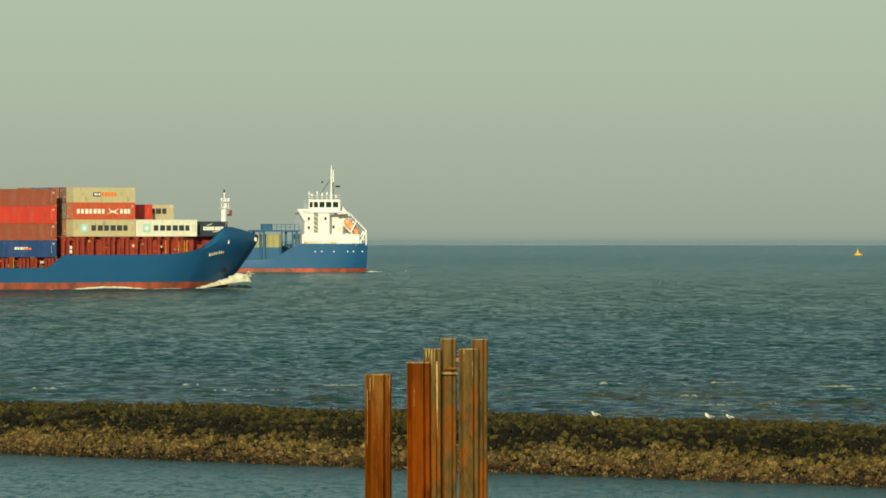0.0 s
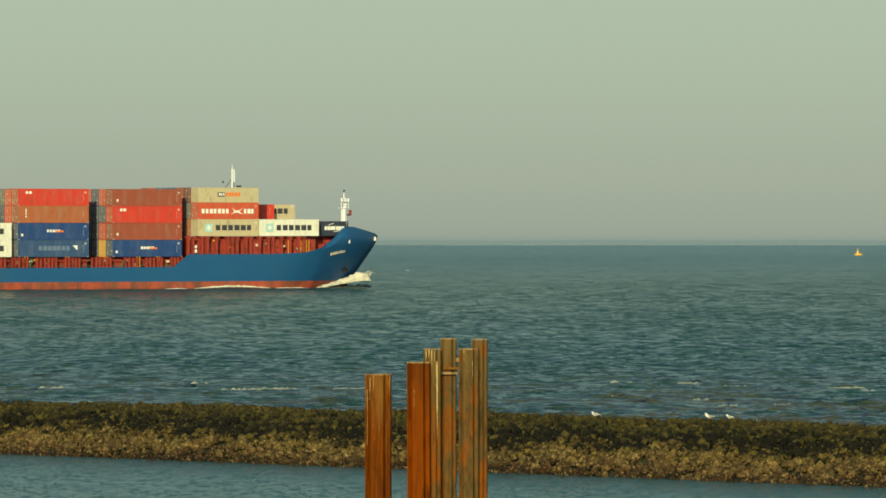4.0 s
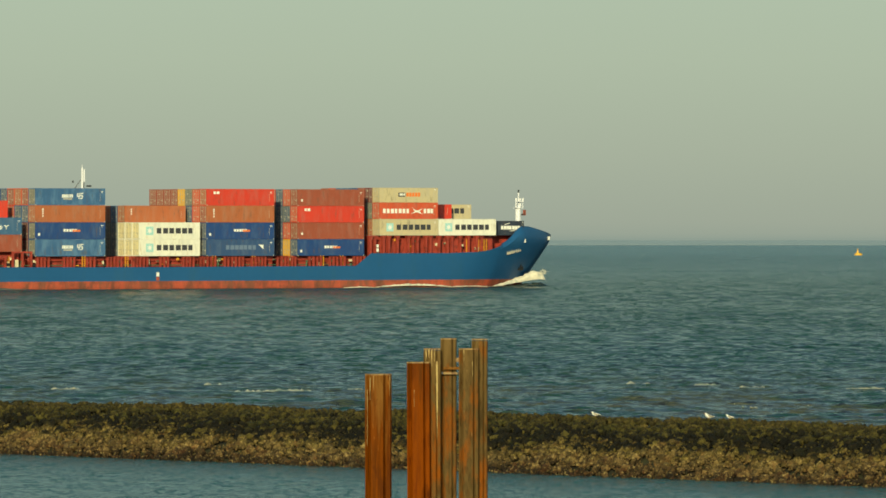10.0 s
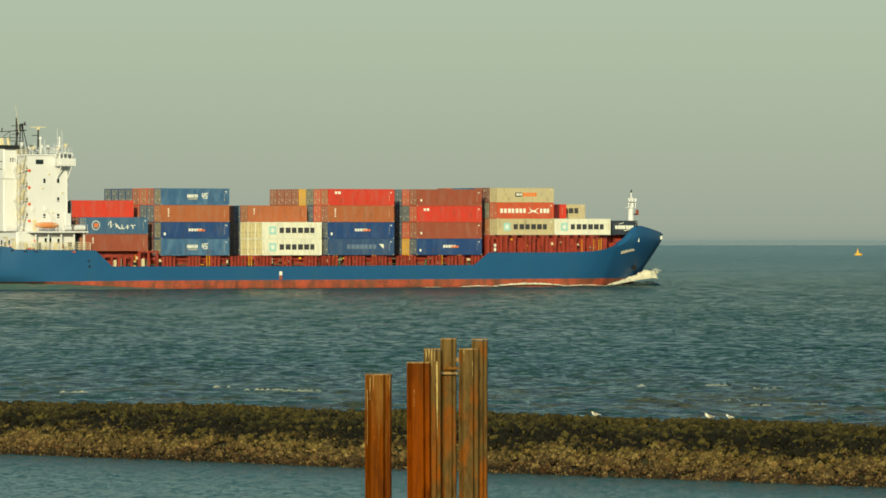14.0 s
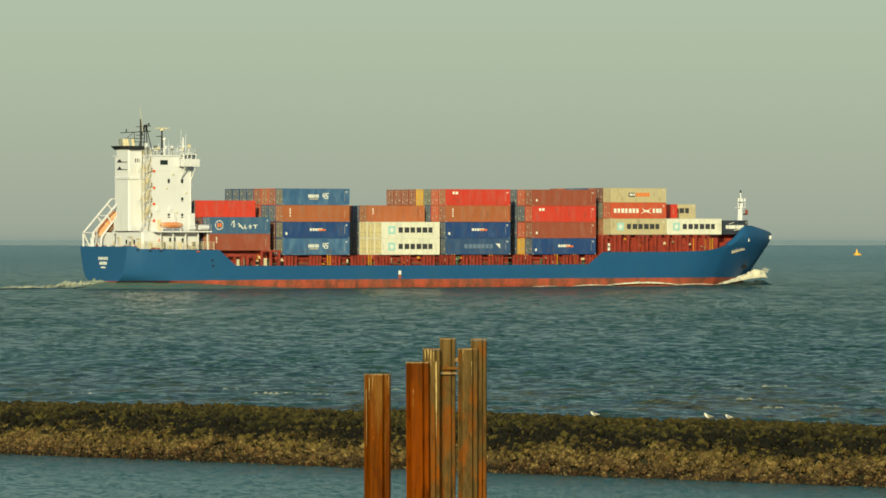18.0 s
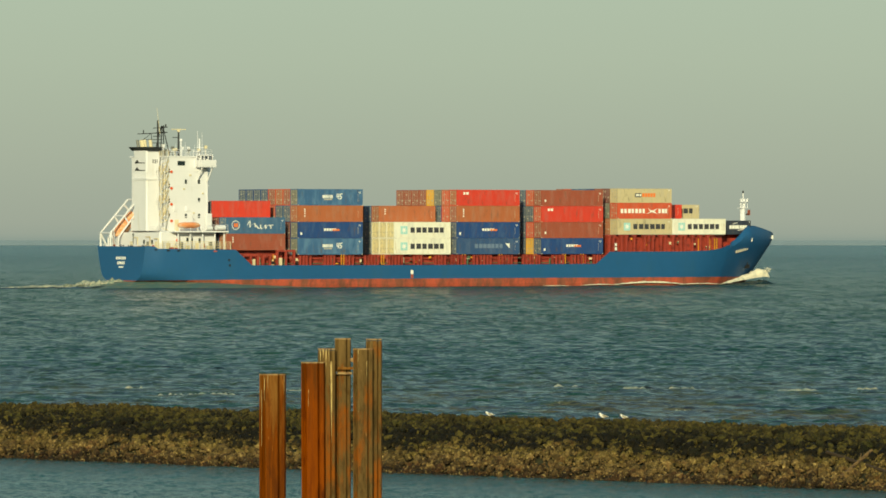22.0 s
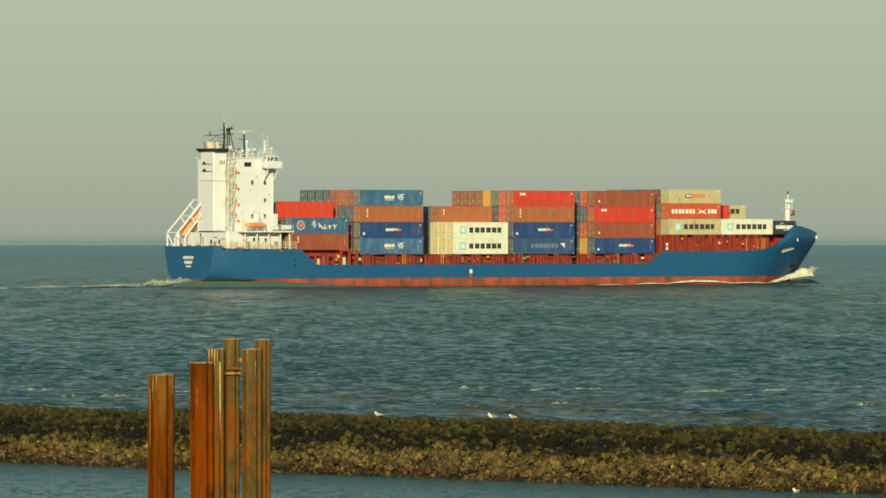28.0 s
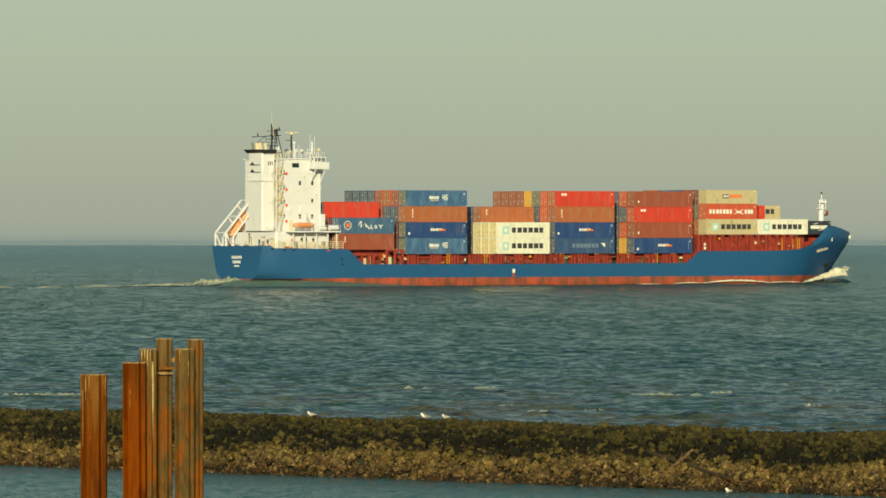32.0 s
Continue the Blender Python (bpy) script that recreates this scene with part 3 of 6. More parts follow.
RUST_PALE = pile_material("weathered_rust", (104, 82, 46), (88, 69, 38), (62, 48, 24), (122, 66, 14), (66, 44, 18), (140, 112, 68), 0.42, 7.7, 0.4, (2.4, 2.4, 0.7), 0.52)
PALE_RUST = material("pale_worn_edge", (146, 116, 66), 0.7, spread=0.3, scale=6.0, second=(96, 62, 28), amount=0.45)
SECTION = ((0, 0.0), (0.018, -0.006), (0.072, 0.04), (0.10, 0.004), (0.20, -0.006), (0.295, 0.006), (0.315, 0.055), (0.335, 0.015), (0.405, 0.02), (0.43, 0.08))


def steel_pile(x, y, top, width, mat, label, lean=0.0):
    """A rolled steel sheet pile: a flat face, two slanted sides and a hooked edge, each a plate."""
    k = width / 0.43
    pile = thing("steel_pile", label, "pile", "mooring piles", pose(x, y, -3, 0, lean, 0))
    names = ("lip", "groove_plate", "groove_plate", "face_plate", "face_plate", "groove_plate", "groove_plate", "edge_plate", "side_plate")
    for name, (a, b) in zip(names, zip(SECTION, SECTION[1:])):
        a, b = Vector(a) * k, Vector(b) * k
        d = (b - a).normalized()
        o = Vector((-d.y, d.x)) * 0.022
        h = top + 2.975
        chip = [0.0, 0.02, -0.015, 0.012][int(abs(x * 100)) % 4]
        sh = Shape()
        ring = [a, b, b + o, a + o]
        steps = (0, h * 0.5, h - 0.25, h - 0.05, h + chip * 0.5)
        sh.rings([[(p.x, p.y, z) for p in ring] for z in steps])
        part(name, sh, mat, pile)
    for a, b in zip(SECTION, SECTION[1:]):
        a, b = Vector(a) * k, Vector(b) * k
        o = Vector((-(b - a).y, (b - a).x)).normalized() * 0.024
        ring = [(a.x, a.y - 0.003), (b.x, b.y - 0.003), (b.x + o.x, b.y + o.y), (a.x + o.x, a.y + o.y)]
        part("cut_edge", Shape().prism(ring, "z", top + 2.978, top + 3.0), PALE_RUST, pile, "pale worn cut edge")
    return pile


def px_x(u, d):
    return (u - 784) / 11000 * d


def px_z(v, d):
    return EYE - (v - 410) / 11000 * d


PILES = ((646, 693, 662, 100.0, RUST, "single rust-brown steel sheet pile", 0.0), (725, 767, 641, 99.4, RUST_DEEP, "bright orange rusted steel pile with a flat top", -0.25),
         (750, 781, 617, 99.54, RUST_PALE, "weathered pale-streaked steel pile", 0.0), (780, 808, 599, 99.75, RUST_PALE, "tall weathered steel pile with a bracket", 0.0),
         (812, 848, 617, 99.6, RUST_PALE, "grey-brown weathered steel pile with rust patches", 0.0), (835, 863, 600, 99.73, RUST_PALE, "tall rust-streaked steel pile", 0.0))
for u0, u1, v, d, mat, label, lean in PILES:
    steel_pile(px_x(u0, d), d, px_z(v, d), (u1 - u0) / 11000 * d, mat, label, lean)
bracket = thing("pile_bracket", "rusty steel bracket bolted between two piles", "bracket")
part("bar", Shape().box(px_x(781, 100), px_x(814, 100), 99.67, 99.74, px_z(662, 100), px_z(658.5, 100)), PALE_RUST, bracket)
part("bar", Shape().box(px_x(785, 100), px_x(812, 100), 99.67, 99.74, px_z(653.5, 100), px_z(649, 100)), RUST, bracket)
part("lug", Shape().tube((px_x(810, 99.8), 99.62, px_z(637, 99.8)), (px_x(810, 99.8), 99.85, px_z(637, 99.8)), 0.035), PALE_RUST, bracket)
for u in (782.5, 811):
    part("bolt", Shape().tube((px_x(u, 99.8), 99.64, px_z(660, 99.8)), (px_x(u, 99.8), 99.74, px_z(660, 99.8)), 0.02), DARK, bracket)
DROPPINGS = material("dried_droppings", (176, 150, 92), 0.8, spread=0.25, scale=6.0, second=(120, 92, 48), amount=0.42)
streak = thing("dropping_streak", "pale streak of dried droppings down a pile", "stain")
part("streak", Shape().prism([(px_x(771.5, 99.6), px_z(640, 99.6)), (px_x(774.5, 99.6), px_z(640, 99.6)), (px_x(775, 99.6), px_z(690, 99.6)), (px_x(774, 99.6), px_z(785, 99.6)), (px_x(772.5, 99.6), px_z(720, 99.6))], "y", 99.525, 99.6), DROPPINGS, streak)
rng = random.Random(8)
for u, v0, v1, w, d in ((655, 669, 708, 1.6, 99.97), (650, 690, 790, 1.0, 99.99), (661, 665, 690, 1.0, 99.97), (690, 665, 700, 1.0, 100.0), (754, 619, 640, 2.2, 99.53), (759, 619, 634, 3.2, 99.53), (764, 619, 650, 2.0, 99.53), (769, 618, 640, 1.4, 99.53), (836, 640, 668, 1.2, 99.58), (733, 690, 720, 0.8, 99.38), (821, 620, 640, 1.6, 99.57)):
    ring = []
    for side in (-1, 1):
        steps = [i / 5 for i in range(6)]
        for f in (steps if side < 0 else steps[::-1]):
            half = w * 0.5 * (1 - 0.75 * f) * rng.uniform(0.6, 1.3)
            ring.append((px_x(u + side * half + rng.uniform(-0.2, 0.2), d), px_z(v0 + (v1 - v0) * f, d)))
    part("streak", Shape().prism(ring, "y", d, d + 0.05), DROPPINGS, streak)

# ---- containers ----
COLOURS = {
    "red": (200, 58, 40), "orange": (168, 95, 57), "brown": (149, 75, 53), "navy": (33, 65, 119), "blue": (58, 94, 134), "white": (228, 225, 206),
    # the blue-grey of the gap boxes is lightened, with haze in the colour
    "beige": (195, 180, 140), "rust_red": (198, 82, 50), "maroon": (109, 38, 36), "yellow": (226, 170, 44), "slate": (69, 88, 111), "grey": (109, 111, 100), "saf": (62, 96, 130), "dark": (82, 100, 115), "steel": (50, 77, 117), "ink": (40, 48, 62), "cream": (236, 222, 168)}
PAINT = {k: material("container_" + k, v, 0.5, spread=0.2 if k == "blue" else 0.09, scale=0.35, second=(86, 120, 152) if k == "blue" else tuple(int(c * 0.78 + 34) for c in v), amount=0.46 if k == "blue" else 0.43, streak=(1.6, 1.6, 0.45), worn=((92, 76, 62) if k not in ("white", "cream") else (176, 148, 92), 0.39, (3.0, 3.0, 0.8), 0.7)) for k, v in COLOURS.items()}
WORDS = {"red": "bright red", "orange": "orange-brown", "brown": "red-brown", "navy": "navy blue", "blue": "mid-blue", "white": "white", "beige": "beige", "rust_red": "orange-red", "maroon": "maroon",
         "yellow": "yellow", "slate": "dark slate-blue", "grey": "grey", "saf": "grey-blue", "dark": "dull blue-grey", "ink": "near-black blue", "steel": "slate-blue", "cream": "cream"}
MARK_DULL = material("faded_label", (190, 182, 160), 0.7, spread=0.1, scale=2.0)
ROD = material("pale_galvanised_rod", (170, 166, 148), 0.55, metal=0.2, spread=0.2, scale=2.0)
SHARED = {}


def shared(key, make):
    if key not in SHARED:
        SHARED[key] = make()
    return SHARED[key]


def corrugated(length, height, y, deep, pitch=0.28):
    """A ribbed panel in the plane y, ribs upright, from x = 0 to length."""
    sh = Shape()
    n = max(4, int(length / pitch))
    w = length / n
    row = []
    for i in range(n):
        row += [(i * w, y), (i * w + w * 0.35, y), (i * w + w * 0.5, y + deep), (i * w + w * 0.85, y + deep)]
    row.append((length, y))
    sh.rings([[(a, b, 0.14) for a, b in row], [(a, b, height - 0.1) for a, b in row]], close=False, caps=False)
    return sh


def frame_shape(length, height):
    sh = Shape()
    for x in (0, length - 0.16):
        for y in (0, 2.438 - 0.13):
            sh.box(x, x + 0.16, y, y + 0.13, 0, height)
        sh.box(x + 0.02, x + 0.14, 0.13, 2.308, 0.0, 0.16).box(x + 0.02, x + 0.14, 0.13, 2.308, height - 0.13, height - 0.005)
    for y in (0.005, 2.438 - 0.105):
        sh.box(0.16, length - 0.16, y, y + 0.1, 0.005, 0.16).box(0.16, length - 0.16, y, y + 0.1, height - 0.1, height - 0.005)
    return sh


def door_shape(height):
    sh = Shape().box(0.05, 0.10, 0.0, 1.085, 0.17, height - 0.14)
    for z in (0.6, 1.2, 1.8):
        sh.box(0.03, 0.05, 0.05, 1.03, z, z + 0.05)
    return sh


def container(length, height, colour, ends, local, carrier, label):
    c = thing("shipping_container", label, "container", "deck containers")
    paint, end = PAINT[colour], PAINT[ends]
    key = (length, height, colour)
    part("frame", shared(key + ("frame",), lambda: frame_shape(length, height).mesh("frame", paint)), None, c)
    part("side_panel", shared(key + ("near",), lambda: corrugated(length, height, 0.02, 0.012).mesh("side_panel", paint)), None, c)
    part("side_panel", shared(key + ("far",), lambda: corrugated(length, height, 2.418, -0.012).mesh("side_panel", paint)), None, c)
    part("roof_panel", shared(key + ("roof",), lambda: Shape().box(0.1, length - 0.1, 0.08, 2.36, height - 0.06, height - 0.02).mesh("roof_panel", paint)), None, c)
    part("front_panel", shared(key + ("front",), lambda: Shape().box(length - 0.1, length - 0.05, 0.1, 2.34, 0.14, height - 0.1).mesh("front_panel", paint)), None, c)
    door = shared((height, ends, "door"), lambda: door_shape(height).mesh("door", end))
    rod = shared((height, "rod"), lambda: Shape().tube((0, 0, 0.1), (0, 0, height - 0.1), 0.03, sides=6).box(-0.03, 0.02, -0.11, 0.11, 1.0, 1.12).box(-0.03, 0.02, -0.08, 0.08, 0.28, 0.38).box(-0.03, 0.02, -0.08, 0.08, height - 0.42, height - 0.3).mesh("lock_rod", ROD))
    for y in (0.125, 1.228):
        d = part("door", door, None, c, "", pose(0, y, 0))
        for q in (0.28, 0.82):
            part("lock_rod", rod, None, d, "", pose(0.02, q, 0))
    plate = shared((height, "plate"), lambda: Shape().box(0.0, 0.03, 0, 0.3, 0, 0.24).mesh("data_plate", MARK_DULL))
    for q, w in ((1.4, 1.9), (0.35, 0.8), (1.75, 0.5), (0.2, 1.7))[:3 if local.translation.y < -1 or local.translation.z > 13 else 1]:
        part("data_plate", plate, None, c, "small white plate", pose(0, q, w))
    return ride(c, carrier, local)


def letters(rng_seed, x0, x1, z0, z1, y, count, thin=0.3):
    """A row of plain upright bars, as long and high as the marking."""
    rng = random.Random(rng_seed)
    sh = Shape()
    w = (x1 - x0) / count
    for i in range(count):
        x = x0 + (i + 0.1) * w
        wide = w * (0.42 + thin) * rng.uniform(0.85, 1.2)
        sh.box(x, x + wide, y - 0.012, y, z0, z1)
    return sh


def bars(parent, sh, mat, label):
    """Each bar of a marking as a part of its own."""
    one = label.replace("bars of lettering", "bar of a marking").replace("bars", "bar")
    for i in range(0, len(sh.v), 8):
        bar = Shape()
        bar.v = sh.v[i:i + 8]
        bar.f = [tuple(k - i for k in f) for f in sh.f if i <= min(f) < i + 8]
        part("marking_bar", bar, mat, parent, one)


def emblem(cx, cz, r, y, points=7):
    sh = Shape()
    ring = []
    for i in range(points * 2):
        q = r if i % 2 == 0 else r * 0.42
        a = math.pi * i / points
        ring.append((cx + q * math.cos(a), cz + q * math.sin(a)))
    return sh.prism(ring[::-1], "y", y, y - 0.012)


def decals(c, kind, length):
    """Lettering on the near side of a container, as plain bars and shapes."""
    y = 0.012
    if kind == "star_dark":
        part("emblem_square", Shape().box(length * 0.115, length * 0.235, y - 0.01, y, 0.72, 2.15), MARK_BLUE, c, "pale blue square")
        part("emblem_star", emblem(length * 0.175, 1.43, 0.62, y - 0.012), MARK_WHITE, c, "white star")
        bars(c, letters(3, length * 0.28, length * 0.90, 0.98, 1.92, y, 6, 0.34), MARK_DARK, "dark grey bars of lettering")
    elif kind == "small_mark":
        bars(c, letters(4, length * 0.40, length * 0.60, 1.3, 1.75, y, 5, 0.4), MARK_WHITE, "small white bars of lettering")
        bars(c, letters(5, length * 0.53, length * 0.64, 1.3, 1.62, y - 0.014, 3, 0.4), MARK_ORANGE, "small orange bars of lettering")
        part("number_bar", Shape().box(length * 0.04, length * 0.068, y - 0.01, y, 0.6, 1.05), MARK_WHITE, c, "small white square")
    elif kind == "forty_five":
        bars(c, letters(6, length * 0.38, length * 0.54, 1.3, 1.85, y, 7, 0.3), MARK_WHITE, "small white bars of lettering")
        bars(c, letters(26, length * 0.40, length * 0.53, 0.95, 1.2, y, 8, 0.3), MARK_DULL, "small pale bars of lettering")
        four = Shape()
        for x0, x1, z0, z1 in ((0.0, 0.16, 1.45, 2.1), (0.16, 0.36, 1.45, 1.6), (0.36, 0.52, 1.1, 2.1)):
            four.prism([(7.85 + x0 + z0 * 0.2, z0), (7.85 + x1 + z0 * 0.2, z0), (7.85 + x1 + z1 * 0.2, z1), (7.85 + x0 + z1 * 0.2, z1)], "y", y - 0.012, y)
        part("numeral_four", four, MARK_WHITE, c, "white slanted numeral 4")
        five = Shape()
        for x0, x1, z0, z1 in ((0.0, 0.52, 1.95, 2.1), (0.0, 0.16, 1.6, 1.95), (0.0, 0.52, 1.5, 1.65), (0.36, 0.52, 1.25, 1.5), (0.0, 0.52, 1.1, 1.25)):
            five.prism([(8.5 + x0 + z0 * 0.2, z0), (8.5 + x1 + z0 * 0.2, z0), (8.5 + x1 + z1 * 0.2, z1), (8.5 + x0 + z1 * 0.2, z1)], "y", y - 0.012, y)
        part("numeral_five", five, MARK_WHITE, c, "white slanted numeral 5")
    elif kind == "bird":
        bars(c, letters(7, length * 0.05, length * 0.52, 1.0, 1.8, y, 7, 0.3), MARK_WHITE, "white bars of lettering")
        bars(c, letters(8, length * 0.75, length * 0.93, 1.0, 1.8, y, 3, 0.3), MARK_WHITE, "white bars of lettering")
        sw = Shape().prism([(length * 0.53, 0.85), (length * 0.60, 1.3), (length * 0.56, 2.0), (length * 0.61, 1.55), (length * 0.66, 1.5), (length * 0.74, 1.95), (length * 0.68, 1.35), (length * 0.74, 0.85), (length * 0.63, 1.2)], "y", y, y - 0.012)
        part("emblem", sw, MARK_WHITE, c, "white swooping emblem")
    elif kind == "script":
        ring = [(1.9 + 0.82 * math.cos(i * 0.3927), 1.5 + 0.82 * math.sin(i * 0.3927)) for i in range(16)]
        part("emblem_ring", Shape().prism(ring[::-1], "y", y, y - 0.010), MARK_WHITE, c, "white ring")
        part("emblem_disc", Shape().prism([((a - 1.9) * 0.86 + 1.9, (b - 1.5) * 0.86 + 1.5) for a, b in ring][::-1], "y", y - 0.012, y - 0.02), PAINT["saf"], c, "blue disc")
        bars(c, letters(9, 1.45, 2.4, 1.15, 1.85, y - 0.022, 2, 0.4), MARK_ORANGE, "orange bars")
        line = [(4.3 + 5.4 * f + 0.22 * math.sin(f * 31), 1.22 + 0.34 * math.sin(f * 40) + 0.75 * math.exp(-((f - 0.06) / 0.06) ** 2) + 0.7 * math.exp(-((f - 0.25) / 0.035) ** 2)) for f in [i / 90 for i in range(91)]]
        wave = Shape()
        wave.rings([[(a + o, y - 0.012, b + o * 0.6) for o in (-0.1, 0.1)] + [(a + o, y, b + o * 0.6) for o in (0.1, -0.1)] for a, b in line])
        part("flourish", wave, MARK_WHITE, c, "white wavy painted line")
    elif kind == "dot":
        part("number_bar", Shape().box(length * 0.055, length * 0.08, y - 0.01, y, 0.75, 1.15), MARK_WHITE, c, "small white square")
    elif kind == "grey_word":
        bars(c, letters(13, length * 0.28, length * 0.74, 1.1, 1.85, y, 7, 0.36), MARK_GREY, "grey-blue bars of lettering")
        part("emblem", Shape().prism([(length * 0.77, 1.95), (length * 0.84, 1.95), (length * 0.84, 1.1)][::-1], "y", y, y - 0.012), MARK_WHITE, c, "white wedge emblem")
    elif kind == "corner_mark":
        bars(c, letters(14, length * 0.10, length * 0.19, 2.0, 2.45, y, 2, 0.4), MARK_WHITE, "small white bars of lettering")
    elif kind == "tag":
        for z in (0.9, 1.35, 1.75, 2.1)[int(length * 7) % 2:]:
            part("number_bar", Shape().box(length * 0.10, length * 0.118, y - 0.01, y, z, z + 0.26), MARK_WHITE, c, "small white bar")
    elif kind == "two_tone":
        part("emblem", Shape().box(length * 0.32, length * 0.44, y - 0.012, y, 1.0, 1.75), MARK_DARK, c, "dark block of lettering")
        bars(c, letters(15, length * 0.335, length * 0.435, 1.2, 1.6, y - 0.014, 3, 0.34), MARK_WHITE, "white bars")
        bars(c, letters(16, length * 0.45, length * 0.70, 1.05, 1.75, y, 5, 0.4), MARK_ORANGE, "orange bars of lettering")
    elif kind == "arc_word":
        bars(c, letters(17, length * 0.18, length * 0.86, 1.05, 1.7, y, 7, 0.4), MARK_WHITE, "white bars of lettering")
        part("emblem_arc", Shape().prism([(length * 0.30, 1.95), (length * 0.50, 2.25), (length * 0.50, 2.15), (length * 0.34, 1.9)][::-1], "y", y, y - 0.012), MARK_WHITE, c, "white arc")
        part("emblem_arc", Shape().prism([(length * 0.50, 0.7), (length * 0.72, 0.9), (length * 0.70, 1.0), (length * 0.50, 0.8)][::-1], "y", y, y - 0.012), MARK_WHITE, c, "white arc")
    near = shared((length, "casting"), lambda: Shape().box(0, 0.2, -0.012, 0.12, 0, 0.13).mesh("corner_casting", MARK_DULL))
    for x in (0, length - 0.2):
        part("corner_casting", near, None, c, "pale corner casting", pose(x, 0, 0))
    for k in range(5):
        part("number_bar", Shape().box(length * 0.925, length * 0.925 + 0.07, y - 0.008, y, 0.75 + 0.27 * k, 0.92 + 0.27 * k), MARK_DULL, c, "small faded bar")
    if kind != "tag":
        part("number_bars", Shape().box(length * 0.935, length * 0.97, y - 0.01, y, 2.3, 2.39).box(length * 0.945, length * 0.965, y - 0.01, y, 2.12, 2.18), MARK_WHITE, c, "small white bars")


FORTY, FORTY_FIVE, TWENTY, HC, LOW = 12.19, 13.72, 6.06, 2.896, 2.591
# bay: aft end, length, lowest level, tier heights, rows in each tier (the first row is the starboard one)
BAYS = {"a": (-79.9, FORTY, 6.55, (HC, HC, HC), (0, 0, 2)), "b": (-65.1, FORTY_FIVE, 5.75, (HC, HC, HC, HC), (0, 0, 0, 0)),
        "c": (-44.7, FORTY, 5.75, (HC, HC, HC), (0, 0, 2)), "d": (-31.2, FORTY_FIVE, 5.75, (HC, HC, HC, HC), (0, 0, 0, 0)),
        "e": (-12.7, FORTY_FIVE, 5.75, (HC, HC, HC, HC), (0, 0, 0, 0)), "f": (4.3, FORTY, 9.3, (HC, HC, LOW), (0, 0, 0)),
        "g": (16.65, FORTY, 9.3, (HC,), (0,)), "h": (30.4, TWENTY, 9.3, (LOW,), (1,))}
# the boxes whose colours show: bay, tier, row -> paint, end paint, lettering
SEEN = {("a", 0, 0): ("brown", "orange", "tag"), ("a", 1, 0): ("saf", "saf", "script"), ("a", 2, 2): ("red", "slate", ""),
        ("b", 0, 0): ("blue", "grey", "forty_five"), ("b", 1, 0): ("navy", "grey", "small_mark"), ("b", 2, 0): ("orange", "orange", "tag"), ("b", 3, 0): ("blue", "grey", "forty_five"),
        ("b", 3, 1): ("rust_red", "brown", ""), ("b", 3, 2): ("rust_red", "orange", ""), ("b", 3, 3): ("rust_red", "brown", ""), ("b", 3, 4): ("navy", "slate", ""), ("b", 3, 5): ("navy", "slate", ""),
        ("b", 3, 6): ("navy", "slate", ""), ("b", 3, 7): ("navy", "slate", ""), ("b", 2, 1): ("blue", "slate", ""), ("b", 2, 2): ("blue", "slate", ""), ("b", 2, 3): ("red", "rust_red", ""),
        ("b", 1, 1): ("maroon", "maroon", ""), ("b", 0, 1): ("maroon", "maroon", ""),
        ("c", 0, 0): ("white", "cream", "star_dark"), ("c", 1, 0): ("white", "cream", "star_dark"), ("c", 0, 1): ("white", "cream", ""), ("c", 0, 2): ("white", "cream", ""), ("c", 1, 1): ("white", "cream", ""),
        ("c", 1, 2): ("white", "cream", ""), ("c", 2, 2): ("orange", "orange", "tag"), ("c", 0, 3): ("dark", "dark", ""), ("c", 1, 3): ("dark", "dark", ""),
        ("d", 0, 0): ("steel", "slate", "grey_word"), ("d", 1, 0): ("navy", "slate", "small_mark"), ("d", 2, 0): ("orange", "brown", "tag"), ("d", 3, 0): ("red", "orange", "corner_mark"),
        ("d", 3, 1): ("orange", "rust_red", ""), ("d", 3, 2): ("grey", "grey", ""), ("d", 3, 3): ("yellow", "yellow", ""), ("d", 3, 4): ("brown", "brown", ""), ("d", 3, 5): ("brown", "brown", ""),
        ("d", 3, 6): ("brown", "brown", ""), ("d", 3, 7): ("brown", "brown", ""), ("d", 2, 1): ("rust_red", "rust_red", ""), ("d", 2, 2): ("navy", "slate", ""),
        ("e", 0, 0): ("navy", "slate", "small_mark"), ("e", 1, 0): ("brown", "brown", "dot"), ("e", 2, 0): ("red", "rust_red", "corner_mark"), ("e", 3, 0): ("brown", "brown", "dot"),
        ("e", 0, 1): ("yellow", "yellow", ""), ("e", 1, 1): ("red", "rust_red", ""), ("e", 2, 1): ("grey", "slate", ""), ("e", 3, 1): ("rust_red", "rust_red", ""),
        ("e", 0, 2): ("slate", "slate", ""), ("e", 1, 2): ("slate", "slate", ""), ("e", 2, 2): ("slate", "slate", ""), ("e", 3, 2): ("slate", "slate", ""),
        ("f", 0, 0): ("beige", "beige", "star_dark"), ("f", 1, 0): ("rust_red", "rust_red", "bird"), ("f", 2, 0): ("beige", "beige", "two_tone"),
        ("g", 0, 0): ("white", "cream", "star_dark"), ("h", 0, 1): ("ink", "ink", "arc_word")}
PITCH = 2.46
rng = random.Random(21)
